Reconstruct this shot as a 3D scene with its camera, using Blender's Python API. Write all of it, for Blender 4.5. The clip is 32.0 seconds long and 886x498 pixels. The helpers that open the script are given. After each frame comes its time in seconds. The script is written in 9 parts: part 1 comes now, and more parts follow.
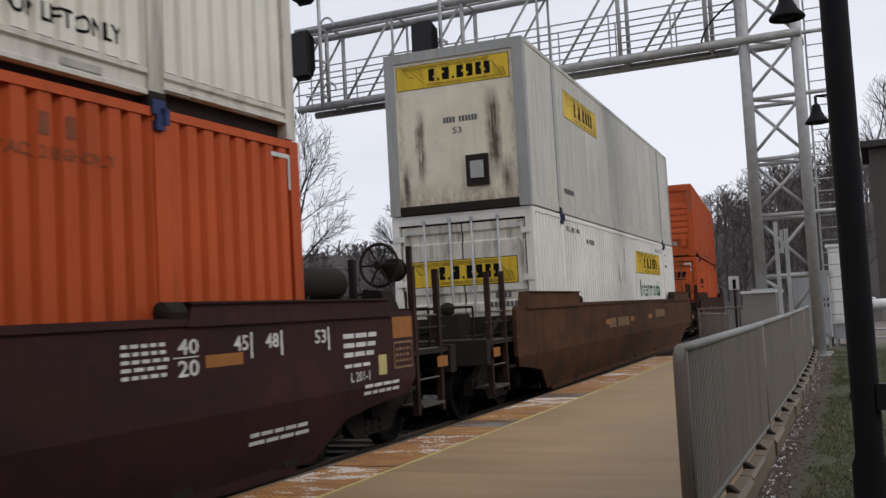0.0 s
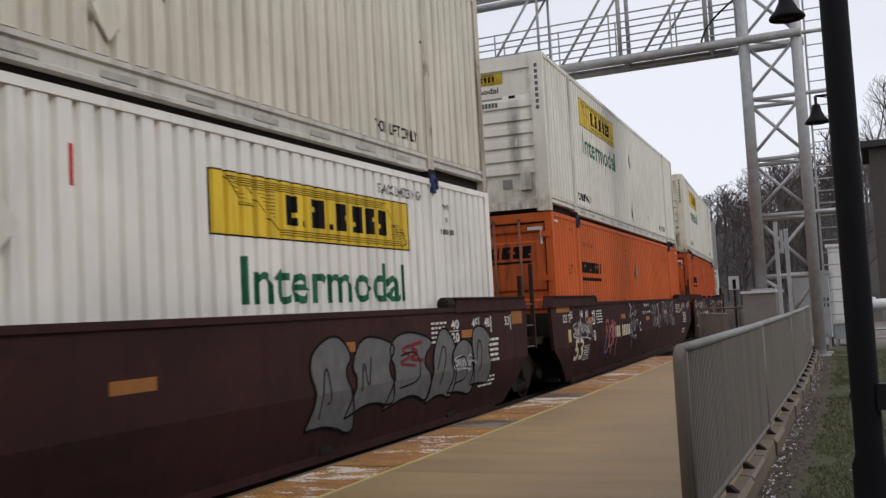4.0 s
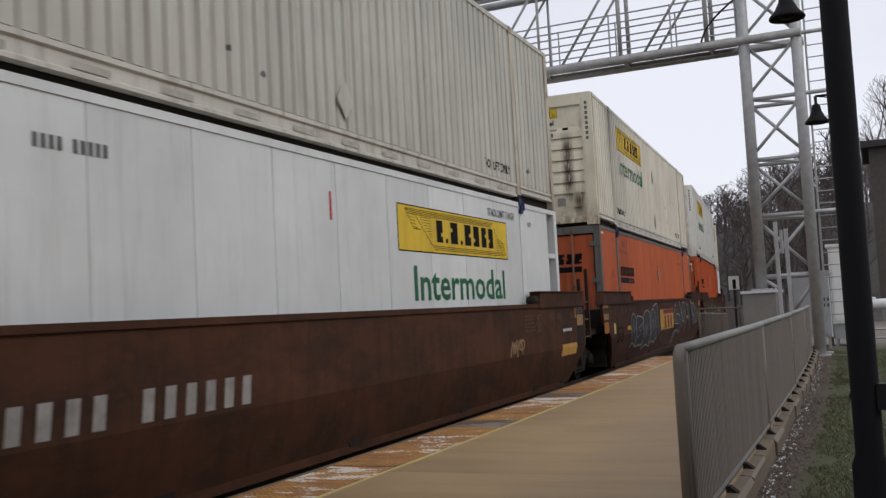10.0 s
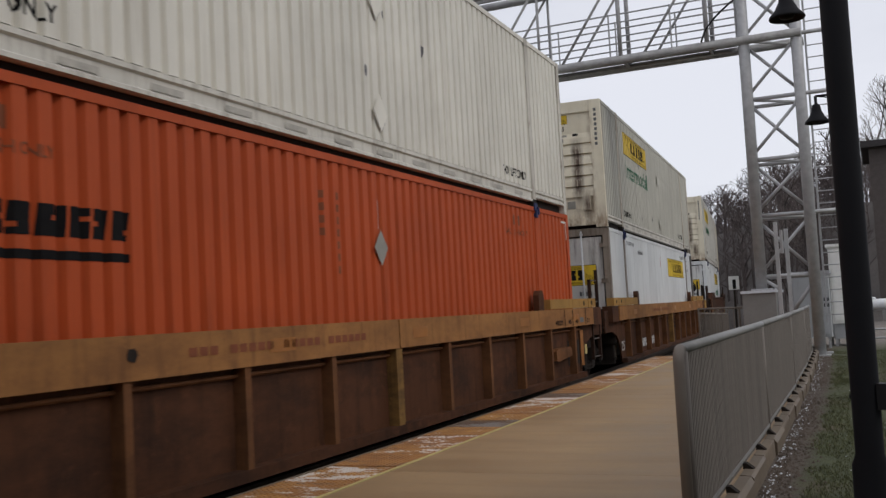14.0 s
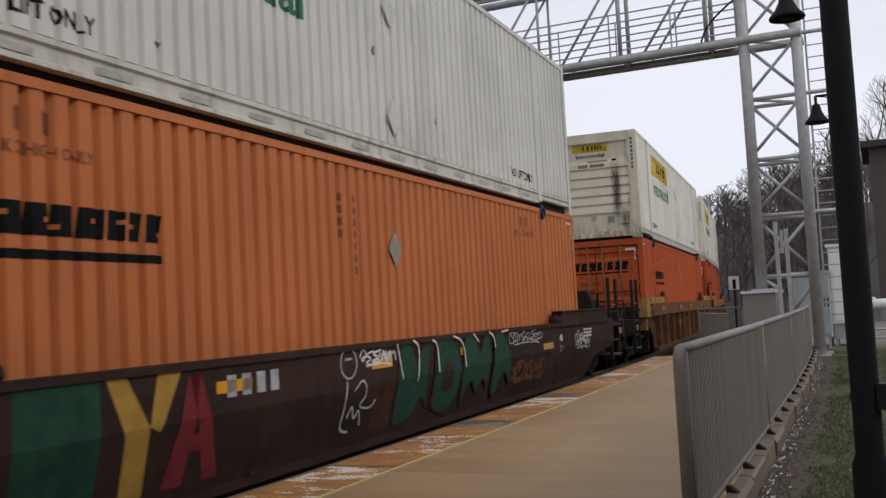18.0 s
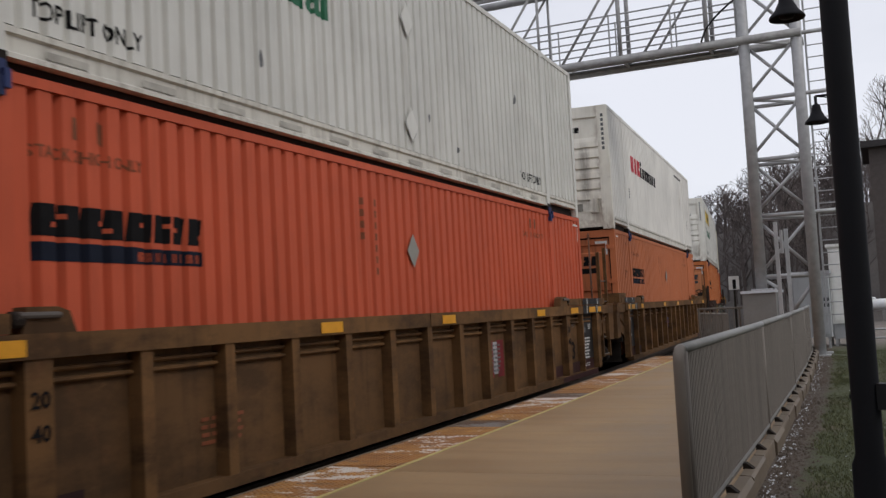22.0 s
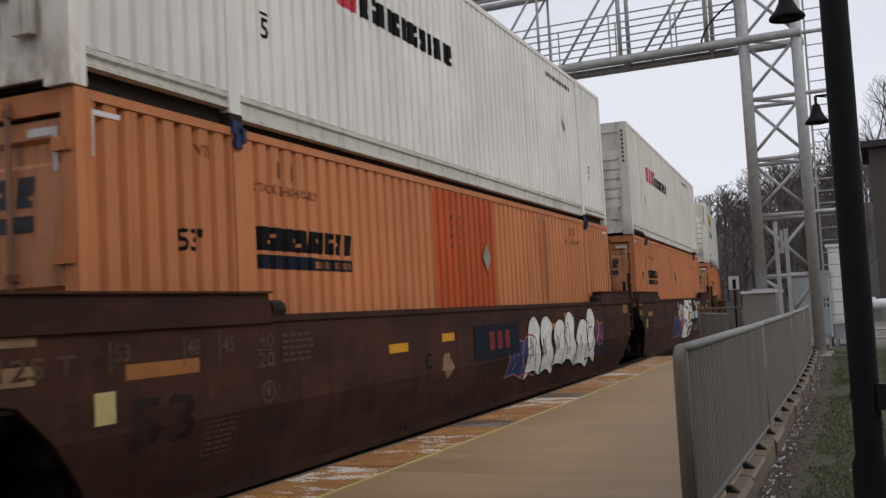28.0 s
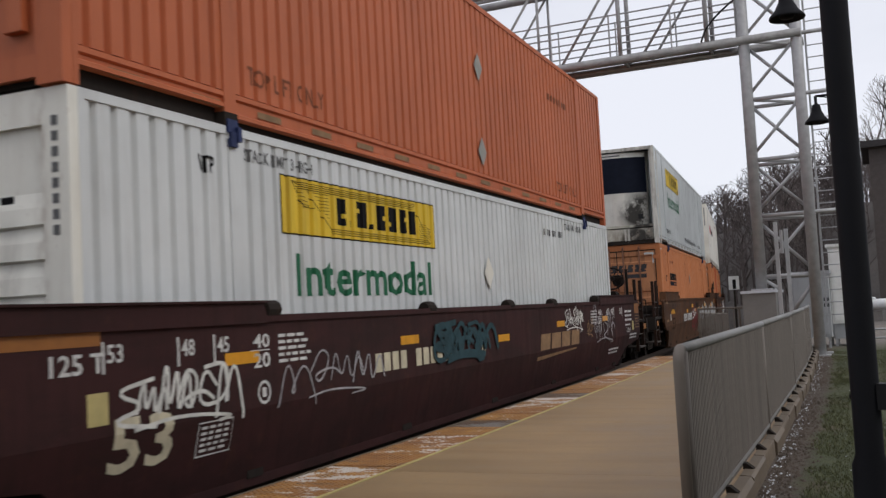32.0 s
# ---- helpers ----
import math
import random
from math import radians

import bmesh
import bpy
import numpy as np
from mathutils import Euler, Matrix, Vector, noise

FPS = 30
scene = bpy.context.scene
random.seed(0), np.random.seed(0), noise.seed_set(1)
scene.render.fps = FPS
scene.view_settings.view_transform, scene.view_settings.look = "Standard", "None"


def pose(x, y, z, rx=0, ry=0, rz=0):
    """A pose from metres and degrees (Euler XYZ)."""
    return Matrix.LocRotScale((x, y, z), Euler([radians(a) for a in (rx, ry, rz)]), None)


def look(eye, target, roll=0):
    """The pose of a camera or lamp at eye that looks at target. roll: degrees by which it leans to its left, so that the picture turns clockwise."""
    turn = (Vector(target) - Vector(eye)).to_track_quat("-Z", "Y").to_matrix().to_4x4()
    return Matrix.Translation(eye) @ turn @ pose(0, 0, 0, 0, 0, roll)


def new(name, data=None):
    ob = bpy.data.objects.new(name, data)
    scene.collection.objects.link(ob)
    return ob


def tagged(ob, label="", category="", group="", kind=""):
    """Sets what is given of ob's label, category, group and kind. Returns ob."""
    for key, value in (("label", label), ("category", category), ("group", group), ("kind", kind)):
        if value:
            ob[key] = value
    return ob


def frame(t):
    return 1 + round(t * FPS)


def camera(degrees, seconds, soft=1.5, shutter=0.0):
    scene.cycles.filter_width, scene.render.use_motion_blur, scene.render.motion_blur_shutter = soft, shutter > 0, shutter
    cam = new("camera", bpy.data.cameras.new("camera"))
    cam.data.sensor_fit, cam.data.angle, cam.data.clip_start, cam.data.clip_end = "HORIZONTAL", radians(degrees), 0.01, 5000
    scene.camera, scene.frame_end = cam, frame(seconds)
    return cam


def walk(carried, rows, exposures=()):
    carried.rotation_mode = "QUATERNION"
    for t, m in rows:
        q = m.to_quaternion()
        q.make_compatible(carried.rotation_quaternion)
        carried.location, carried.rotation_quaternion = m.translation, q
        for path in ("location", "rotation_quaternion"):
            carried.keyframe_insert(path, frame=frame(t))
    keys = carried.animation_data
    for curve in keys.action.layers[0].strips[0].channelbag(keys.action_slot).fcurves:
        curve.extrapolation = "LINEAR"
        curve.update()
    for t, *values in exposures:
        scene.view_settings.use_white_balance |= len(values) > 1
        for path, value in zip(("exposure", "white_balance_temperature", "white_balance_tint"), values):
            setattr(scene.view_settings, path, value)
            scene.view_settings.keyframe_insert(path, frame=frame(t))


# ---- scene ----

# camera: it stands still on the platform
EYE_Z = 1.2135
PITCH, ROLL, YAW = 0.065727, -0.053164, 0.422637
cam = camera(49.0, 32.0, soft=1.4, shutter=0.1)
_fw = Vector((-math.sin(YAW) * math.cos(PITCH), math.cos(YAW) * math.cos(PITCH), math.sin(PITCH)))
_rt0 = Vector((math.cos(YAW), math.sin(YAW), 0))
_up0 = _rt0.cross(_fw)
_rt = _rt0 * math.cos(ROLL) + _up0 * math.sin(ROLL)
_up = _up0 * math.cos(ROLL) - _rt0 * math.sin(ROLL)
STAND = Matrix(((_rt.x, _up.x, -_fw.x, 0), (_rt.y, _up.y, -_fw.y, 0), (_rt.z, _up.z, -_fw.z, EYE_Z), (0, 0, 0, 1)))
walk(cam, [(0, STAND), (32, STAND)], [(0, 0.04), (2, 0.08), (3.5, 0.07), (6, 0.02), (9, 0.09), (12, -0.08), (14, -0.06), (17, 0.06), (18.5, 0.04), (20, -0.06), (22, 0.0), (25, 0.0), (28, -0.06), (29, -0.06), (32, 0.05)])

# overcast daylight
world = bpy.data.worlds.new("overcast_sky")
scene.world = world
world.use_nodes = True
wn, wl = world.node_tree.nodes, world.node_tree.links
SUN_EL, SUN_AZ = radians(40), radians(102)
sky = wn.new("ShaderNodeTexSky")
sky.sky_type, sky.sun_disc, sky.sun_elevation, sky.sun_rotation = "NISHITA", False, SUN_EL, SUN_AZ
sky_gain = wn.new("ShaderNodeVectorMath")
sky_gain.operation = "SCALE"
sky_gain.inputs["Scale"].default_value = 0.09
wl.new(sky.outputs[0], sky_gain.inputs[0])
wtc = wn.new("ShaderNodeTexCoord")
wmap = wn.new("ShaderNodeMapping")
wmap.inputs["Scale"].default_value = (1.2, 1.2, 4.0)
wl.new(wtc.outputs["Generated"], wmap.inputs[0])
wnoise = wn.new("ShaderNodeTexNoise")
wnoise.inputs["Scale"].default_value, wnoise.inputs["Detail"].default_value = 1.3, 5
wl.new(wmap.outputs[0], wnoise.inputs[0])
wramp = wn.new("ShaderNodeValToRGB")
wramp.color_ramp.elements[0].position, wramp.color_ramp.elements[0].color = 0.36, (0.70, 0.72, 0.80, 1)
wramp.color_ramp.elements[1].position, wramp.color_ramp.elements[1].color = 0.62, (0.880, 0.895, 0.975, 1)
wl.new(wnoise.outputs[0], wramp.inputs[0])
wmix = wn.new("ShaderNodeMix")
wmix.data_type = "RGBA"
wmix.inputs[0].default_value = 0.9
wl.new(sky_gain.outputs[0], wmix.inputs[6])
wl.new(wramp.outputs[0], wmix.inputs[7])
wl.new(wmix.outputs[2], wn["Background"].inputs[0])
wn["Background"].inputs[1].default_value = 1.0
sun = new("sun", bpy.data.lights.new("sun", "SUN"))
sun.data.energy, sun.data.angle, sun.data.color = 0.85, radians(24), (1.0, 0.96, 0.9)
sun.matrix_basis = look((math.sin(SUN_AZ) * math.cos(SUN_EL) * 50, math.cos(SUN_AZ) * math.cos(SUN_EL) * 50, math.sin(SUN_EL) * 50), (0, 0, 0))


# ---------------------------------------------------------------- materials
class Nodes:
    """A small node graph builder for one material."""

    def __init__(self, name):
        self.mat = bpy.data.materials.new(name)
        self.mat.use_nodes = True
        self.n, self.l = self.mat.node_tree.nodes, self.mat.node_tree.links
        self.bsdf = self.n["Principled BSDF"]
        self.out = self.n["Material Output"]
        self.tc = self.n.new("ShaderNodeTexCoord")
        self.info = self.n.new("ShaderNodeObjectInfo")

    def put(self, sock, v):
        if v is None:
            return
        if hasattr(v, "links"):
            self.l.new(v, sock)
        else:
            sock.default_value = v

    def math(self, op, a, b=None, c=None, clamp=False):
        m = self.n.new("ShaderNodeMath")
        m.operation, m.use_clamp = op, clamp
        for i, v in enumerate((a, b, c)):
            self.put(m.inputs[i], v)
        return m.outputs[0]

    def coord(self, scale=(1, 1, 1), shift=True):
        m = self.n.new("ShaderNodeMapping")
        m.inputs["Scale"].default_value = scale
        self.l.new(self.tc.outputs["Object"], m.inputs[0])
        if shift:
            r = self.math("MULTIPLY", self.info.outputs["Random"], 37.0)
            self.l.new(r, m.inputs["Location"])
        return m.outputs[0]

    def noise(self, vec, scale, detail=4, rough=0.6):
        t = self.n.new("ShaderNodeTexNoise")
        t.inputs["Scale"].default_value, t.inputs["Detail"].default_value, t.inputs["Roughness"].default_value = scale, detail, rough
        self.l.new(vec, t.inputs[0])
        return t.outputs[0]

    def ramp(self, v, a, b):
        m = self.n.new("ShaderNodeMapRange")
        m.inputs["From Min"].default_value, m.inputs["From Max"].default_value = a, b
        self.l.new(v, m.inputs[0])
        return m.outputs[0]

    def mix(self, fac, a, b):
        m = self.n.new("ShaderNodeMix")
        m.data_type = "RGBA"
        self.put(m.inputs[0], fac)
        self.put(m.inputs[6], a if hasattr(a, "links") else (*a, 1))
        self.put(m.inputs[7], b if hasattr(b, "links") else (*b, 1))
        return m.outputs[2]

    def bump(self, height, strength=0.3, dist=0.01):
        b = self.n.new("ShaderNodeBump")
        b.inputs["Strength"].default_value, b.inputs["Distance"].default_value = strength, dist
        self.l.new(height, b.inputs["Height"])
        self.l.new(b.outputs[0], self.bsdf.inputs["Normal"])

    def done(self, colour, rough=0.6, metal=0.0):
        self.put(self.bsdf.inputs["Base Color"], colour if hasattr(colour, "links") else (*colour, 1))
        self.put(self.bsdf.inputs["Roughness"], rough)
        self.bsdf.inputs["Metallic"].default_value = metal
        return self.mat


def shade(c, k):
    return tuple(min(1, x * k) for x in c)


def weathered(name, base, grime=(0.09, 0.075, 0.06), amount=0.45, rough=0.55, rust=0.0, metal=0.0, streak=0.5, vary=0.1, blotch=0.0, gloss=0.3, soil=(0.52, 0.8)):
    """Painted steel: faded patches, grime running down, fine speckle, rust."""
    g = Nodes(name)
    big = g.noise(g.coord((0.5, 0.5, 0.5)), 1.4, 4)
    run = g.noise(g.coord((5, 5, streak)), 1.3, 5, 0.65)
    fine = g.noise(g.coord((1, 1, 1)), 42, 3)
    col = g.mix(g.ramp(big, 0.3, 0.7), shade(base, 1 - vary), shade(base, 1 + vary))
    tint = g.math("MULTIPLY_ADD", g.info.outputs["Random"], 0.12, 0.94)
    hsv = g.n.new("ShaderNodeHueSaturation")
    g.l.new(tint, hsv.inputs["Value"])
    g.l.new(col, hsv.inputs["Color"])
    col = hsv.outputs[0]
    dirt = g.math("MULTIPLY", g.ramp(run, *soil), amount)
    col = g.mix(dirt, col, grime)
    spots = g.math("MULTIPLY", g.ramp(fine, 0.62, 0.75), 0.25 * amount + 0.05)
    col = g.mix(spots, col, grime)
    if blotch:
        soot = g.noise(g.coord((0.55, 0.55, 1.3)), 1.5, 7, 0.72)
        col = g.mix(g.math("MULTIPLY", g.ramp(soot, 0.42, 0.62), blotch), col, grime)
        worn = g.noise(g.coord((0.9, 0.9, 2.2)), 3.1, 7, 0.75)
        col = g.mix(g.math("MULTIPLY", g.ramp(worn, 0.6, 0.7), blotch * 0.45), col, shade(base, 1.9))
    if rust:
        patch = g.noise(g.coord((1.5, 1.5, 1.2)), 2.2, 6, 0.7)
        col = g.mix(g.math("MULTIPLY", g.ramp(patch, 0.58, 0.68), rust), col, (0.16, 0.065, 0.03))
    g.bump(fine, 0.12, 0.004)
    g.bsdf.inputs["Specular IOR Level"].default_value = gloss
    return g.done(col, g.math("MULTIPLY_ADD", run, 0.25, rough - 0.12), metal)


def plain(name, c, rough=0.6, metal=0.0, vary=0.12, scale=6.0, gloss=0.3):
    g = Nodes(name)
    a = g.noise(g.coord(), scale, 5)
    b = g.noise(g.coord(), scale * 11, 3)
    col = g.mix(g.ramp(a, 0.3, 0.7), shade(c, 1 - vary), shade(c, 1 + vary))
    col = g.mix(g.math("MULTIPLY", g.ramp(b, 0.55, 0.75), 0.25), col, shade(c, 0.7))
    g.bump(b, 0.1, 0.003)
    g.bsdf.inputs["Specular IOR Level"].default_value = gloss
    return g.done(col, rough, metal)


def nose_paint(name, base, stain=(0.062, 0.030, 0.017), heavy=1.0, runs=((0.70, 2.05, 0.65, 0.16), (-0.66, 1.8, 0.62, 0.11), (0.90, 0.85, 0.25, 0.13), (-0.95, 0.9, 0.15, 0.08)), rough=0.6, metal=0.0, cloudy=False):
    """White container nose with rust runs under the placard fixings."""
    g = Nodes(name)
    sep = g.n.new("ShaderNodeSeparateXYZ")
    g.l.new(g.tc.outputs["Object"], sep.inputs[0])
    x, z = sep.outputs[0], sep.outputs[2]
    n1 = g.noise(g.coord((3, 3, 1.2)), 3, 5, 0.7)
    wob = g.math("MULTIPLY_ADD", n1, 0.16, -0.08)
    total = None
    for cx, top, low, w in runs:
        d = g.math("ABSOLUTE", g.math("ADD", g.math("SUBTRACT", x, cx), wob))
        m = g.math("SUBTRACT", 1.35, g.math("MULTIPLY", d, 1.35 / w), clamp=True)
        m = g.math("MULTIPLY", m, g.ramp(z, low - 0.2, low + 0.25))
        m = g.math("MULTIPLY", m, g.ramp(z, top + 0.1, top - 0.3))
        total = m if total is None else g.math("ADD", total, m, clamp=True)
    blot = g.noise(g.coord((1.6, 1.6, 1.3)), 1.8, 6, 0.7) if cloudy else g.noise(g.coord((9, 9, 0.55)), 2.6, 6, 0.75)
    total = g.math("MULTIPLY", total, g.ramp(blot, 0.32 if cloudy else 0.26, 0.5))
    low = g.math("MULTIPLY", g.ramp(z, 0.55, 0.05), g.ramp(n1, 0.36, 0.62))
    col = g.mix(g.ramp(g.noise(g.coord(), 1.5, 4), 0.3, 0.7), shade(base, 0.9), shade(base, 1.05))
    col = g.mix(g.math("MULTIPLY", low, 0.3 + 0.6 * heavy), col, (0.17, 0.085, 0.038))
    haze = g.noise(g.coord((1, 1, 0.8)), 1.1, 5, 0.65)
    col = g.mix(g.math("MULTIPLY", g.ramp(haze, 0.42, 0.68), 0.22 * heavy), col, (base[0] * 0.62, base[1] * 0.5, base[2] * 0.36))
    edge = g.math("MULTIPLY", g.math("MULTIPLY", g.ramp(g.math("ABSOLUTE", x), 0.93, 1.04), g.ramp(g.math("ABSOLUTE", x), 1.12, 1.05)), g.ramp(g.noise(g.coord((4, 4, 1.5)), 2.5, 5, 0.7), 0.42, 0.66))
    col = g.mix(g.math("MULTIPLY", edge, 0.55), col, (0.22, 0.13, 0.07))
    spot = g.noise(g.coord((1, 1, 1)), 7, 6, 0.75)
    col = g.mix(g.math("MULTIPLY", g.ramp(spot, 0.62, 0.74), 0.4), col, (0.16, 0.09, 0.05))
    col = g.mix(g.math("MULTIPLY", g.ramp(g.noise(g.coord((6, 6, 0.7)), 1.5, 5), 0.5, 0.75), 0.16), col, (0.33, 0.25, 0.15))
    col = g.mix(g.math("MULTIPLY", total, 0.95 * heavy), col, stain)
    return g.done(col, rough, metal)


M = {}
M["white"] = weathered("white_paint", (0.715, 0.685, 0.605), (0.24, 0.195, 0.14), 0.36, soil=(0.5, 0.8), streak=0.3)
M["cool_white"] = weathered("cool_white_paint", (0.60, 0.588, 0.545), (0.23, 0.20, 0.16), 0.34, soil=(0.5, 0.8), streak=0.3)
M["faded_strip"] = plain("faded_reflective_strip", (0.40, 0.375, 0.33), 0.5, vary=0.25)
M["warm_white"] = weathered("bright_warm_white_paint", (0.765, 0.74, 0.685), (0.26, 0.22, 0.17), 0.3, 0.5)
M["number_grey"] = plain("worn_grey_lettering", (0.27, 0.255, 0.24), 0.7, vary=0.25)
M["grey_white"] = weathered("grey_white_paint", (0.51, 0.495, 0.44), (0.19, 0.155, 0.115), 0.46, soil=(0.47, 0.78), rust=0.12, streak=0.3)
M["dirty_white"] = weathered("dirty_white_paint", (0.465, 0.45, 0.385), (0.17, 0.14, 0.105), 0.46, soil=(0.47, 0.78), rust=0.12, streak=0.3)
M["old_white"] = weathered("aged_white_paint", (0.68, 0.635, 0.535), (0.24, 0.175, 0.11), 0.44, soil=(0.47, 0.78), rust=0.14, streak=0.3)
M["post_old"] = weathered("rusty_white_post_paint", (0.56, 0.51, 0.42), (0.10, 0.06, 0.035), 0.85, 0.65, rust=0.75, soil=(0.42, 0.68))
M["post_mid"] = weathered("scuffed_white_post_paint", (0.60, 0.57, 0.50), (0.14, 0.10, 0.07), 0.75, 0.6, rust=0.4, soil=(0.46, 0.72))
M["post_brown"] = weathered("rust_stained_steel_post", (0.24, 0.20, 0.16), (0.07, 0.05, 0.035), 0.8, 0.6, rust=0.5, soil=(0.44, 0.7))
M["letter_slate"] = plain("dark_slate_lettering", (0.05, 0.048, 0.052), 0.6, vary=0.2)
M["letter_soot"] = plain("sooty_stencil", (0.028, 0.019, 0.016), 0.8, vary=0.4, gloss=0.05)
M["clean_white"] = weathered("clean_white_paint", (0.64, 0.655, 0.65), (0.3, 0.28, 0.25), 0.3, 0.45)
M["reefer_white"] = weathered("refrigerated_white_skin", (0.55, 0.58, 0.58), (0.35, 0.36, 0.35), 0.3, 0.3)
M["nose_old"] = nose_paint("stained_nose_white", (0.75, 0.69, 0.54))
M["nose_clean"] = nose_paint("lightly_stained_nose_white", (0.81, 0.775, 0.67), heavy=0.65)
M["nose_warm"] = nose_paint("warm_white_nose", (0.84, 0.80, 0.70), heavy=0.6)
M["nose_bare"] = nose_paint("clean_nose_white", (0.81, 0.79, 0.71), heavy=0.3)
M["rail_white"] = weathered("grimy_white_rail_paint", (0.58, 0.555, 0.495), (0.15, 0.12, 0.09), 0.6, 0.6, soil=(0.5, 0.74))
DOORS = {"bright_orange": (0.55, 0.105, 0.022), "orange": (0.50, 0.09, 0.016), "deep_orange": (0.45, 0.078, 0.016), "warm_faded": (0.49, 0.185, 0.078), "faded": (0.53, 0.235, 0.112), "faded_red": (0.48, 0.15, 0.06), "red": (0.47, 0.083, 0.033), "dull_orange": (0.48, 0.105, 0.036), "clean_white": (0.62, 0.62, 0.60), "silver": (0.56, 0.55, 0.52), "warm_white": (0.72, 0.68, 0.58)}
for _k, _c in DOORS.items():
    M[_k + "_door"] = weathered("sooty_" + _k + "_door_paint", _c, (0.045, 0.030, 0.022), 0.8, 0.55, rust=0.25, soil=(0.5, 0.74), gloss=0.25, metal=0.4 if _k == "silver" else 0.0)
M["unit_skin"] = nose_paint("sooty_polished_unit_skin", (0.78, 0.76, 0.69), (0.016, 0.012, 0.009), 1.0, ((0.82, 1.62, 0.5, 0.5), (0.5, 1.25, 0.62, 0.42)), 0.35, 0.4, True)
M["tank_skin"] = nose_paint("sooty_tank_paint", (0.66, 0.64, 0.55), (0.014, 0.011, 0.009), 1.0, ((0.85, 1.2, -0.3, 0.65), (0.45, 0.42, -0.3, 0.4), (-0.75, 0.4, -0.3, 0.5)), 0.5, 0.1, True)
M["reefer_post"] = weathered("sooty_white_frame_paint", (0.68, 0.655, 0.59), (0.09, 0.07, 0.055), 0.75, 0.5, rust=0.2, soil=(0.45, 0.72))
M["deep_orange"] = weathered("deep_orange_paint", (0.415, 0.070, 0.016), (0.13, 0.028, 0.011), 0.45, gloss=0.22)
M["warm_faded"] = weathered("warm_faded_orange_paint", (0.475, 0.147, 0.048), (0.24, 0.06, 0.025), 0.55, gloss=0.2)
M["bright_orange"] = weathered("bright_orange_paint", (0.56, 0.108, 0.021), (0.19, 0.042, 0.014), 0.42, gloss=0.22)
M["orange"] = weathered("orange_paint", (0.445, 0.077, 0.018), (0.15, 0.032, 0.012), 0.45, gloss=0.22)
M["dull_orange"] = weathered("dull_red_orange_paint", (0.465, 0.099, 0.031), (0.2, 0.05, 0.02), 0.5, gloss=0.2)
M["dark_post"] = weathered("dark_grey_post_paint", (0.13, 0.125, 0.115), (0.05, 0.04, 0.03), 0.6)
M["faded"] = weathered("faded_orange_paint", (0.515, 0.19, 0.076), (0.25, 0.07, 0.03), 0.6, gloss=0.2)
M["faded_red"] = weathered("faded_red_orange_paint", (0.475, 0.150, 0.063), (0.24, 0.066, 0.03), 0.6, gloss=0.2)
M["red"] = weathered("red_orange_paint", (0.50, 0.093, 0.043), (0.2, 0.044, 0.022), 0.45, gloss=0.15)
M["rust_orange"] = weathered("dull_rust_orange_paint", (0.47, 0.125, 0.048), (0.18, 0.05, 0.03), 0.4)
M["grey_post"] = weathered("grey_galvanised_post", (0.34, 0.345, 0.33), (0.12, 0.10, 0.08), rough=0.5, amount=0.5)
M["silver"] = weathered("dull_silver_sheet", (0.42, 0.42, 0.42), (0.15, 0.14, 0.13), 0.4, 0.4, metal=0.5)
M["maroon"] = weathered("dark_maroon_car_paint", (0.047, 0.0195, 0.019), (0.022, 0.014, 0.013), 0.6, 0.6, rust=0.12, blotch=0.6, gloss=0.1)
M["brown"] = weathered("brown_car_paint", (0.064, 0.0275, 0.0175), (0.021, 0.014, 0.0115), 0.6, 0.65, rust=0.15, blotch=0.75, gloss=0.1)
M["warm_brown"] = weathered("warm_brown_car_paint", (0.072, 0.031, 0.0175), (0.026, 0.017, 0.013), 0.6, 0.65, rust=0.2, blotch=0.7, gloss=0.1)
M["tan_brown"] = weathered("tan_brown_car_paint", (0.085, 0.038, 0.018), (0.030, 0.020, 0.015), 0.6, 0.65, rust=0.25, blotch=0.7, gloss=0.1)
M["dark_brown"] = weathered("dark_brown_car_paint", (0.045, 0.025, 0.019), (0.018, 0.013, 0.011), 0.6, 0.65, rust=0.15, blotch=0.7, gloss=0.1)
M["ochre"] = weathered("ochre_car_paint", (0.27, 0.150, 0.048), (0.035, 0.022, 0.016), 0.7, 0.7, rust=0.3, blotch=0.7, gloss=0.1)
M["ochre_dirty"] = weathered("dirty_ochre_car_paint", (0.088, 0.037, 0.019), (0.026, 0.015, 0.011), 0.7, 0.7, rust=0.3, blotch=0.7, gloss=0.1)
M["ochre_rail"] = weathered("ochre_chord_paint", (0.31, 0.145, 0.05), (0.075, 0.032, 0.02), 0.7, 0.7, rust=0.55, blotch=0.4, gloss=0.15)
M["khaki_dirty"] = weathered("dirty_khaki_sheet_paint", (0.074, 0.042, 0.022), (0.024, 0.015, 0.012), 0.65, 0.7, rust=0.2, blotch=0.6, gloss=0.1)
M["khaki_sheet"] = weathered("khaki_sheet_paint", (0.132, 0.070, 0.031), (0.034, 0.022, 0.014), 0.6, 0.7, rust=0.15, blotch=0.6, gloss=0.1)
M["khaki"] = weathered("khaki_car_paint", (0.156, 0.081, 0.033), (0.030, 0.019, 0.013), 0.6, 0.7, rust=0.2, blotch=0.7, gloss=0.1)
M["grime"] = weathered("brake_dust_steel", (0.027, 0.0215, 0.0185), (0.013, 0.011, 0.010), 0.5, 0.85, rust=0.06, gloss=0.1)
M["black"] = plain("black_paint", (0.012, 0.012, 0.013), 0.5)
M["wheel"] = plain("worn_wheel_steel", (0.02, 0.016, 0.014), 0.7, 0.1, gloss=0.15)
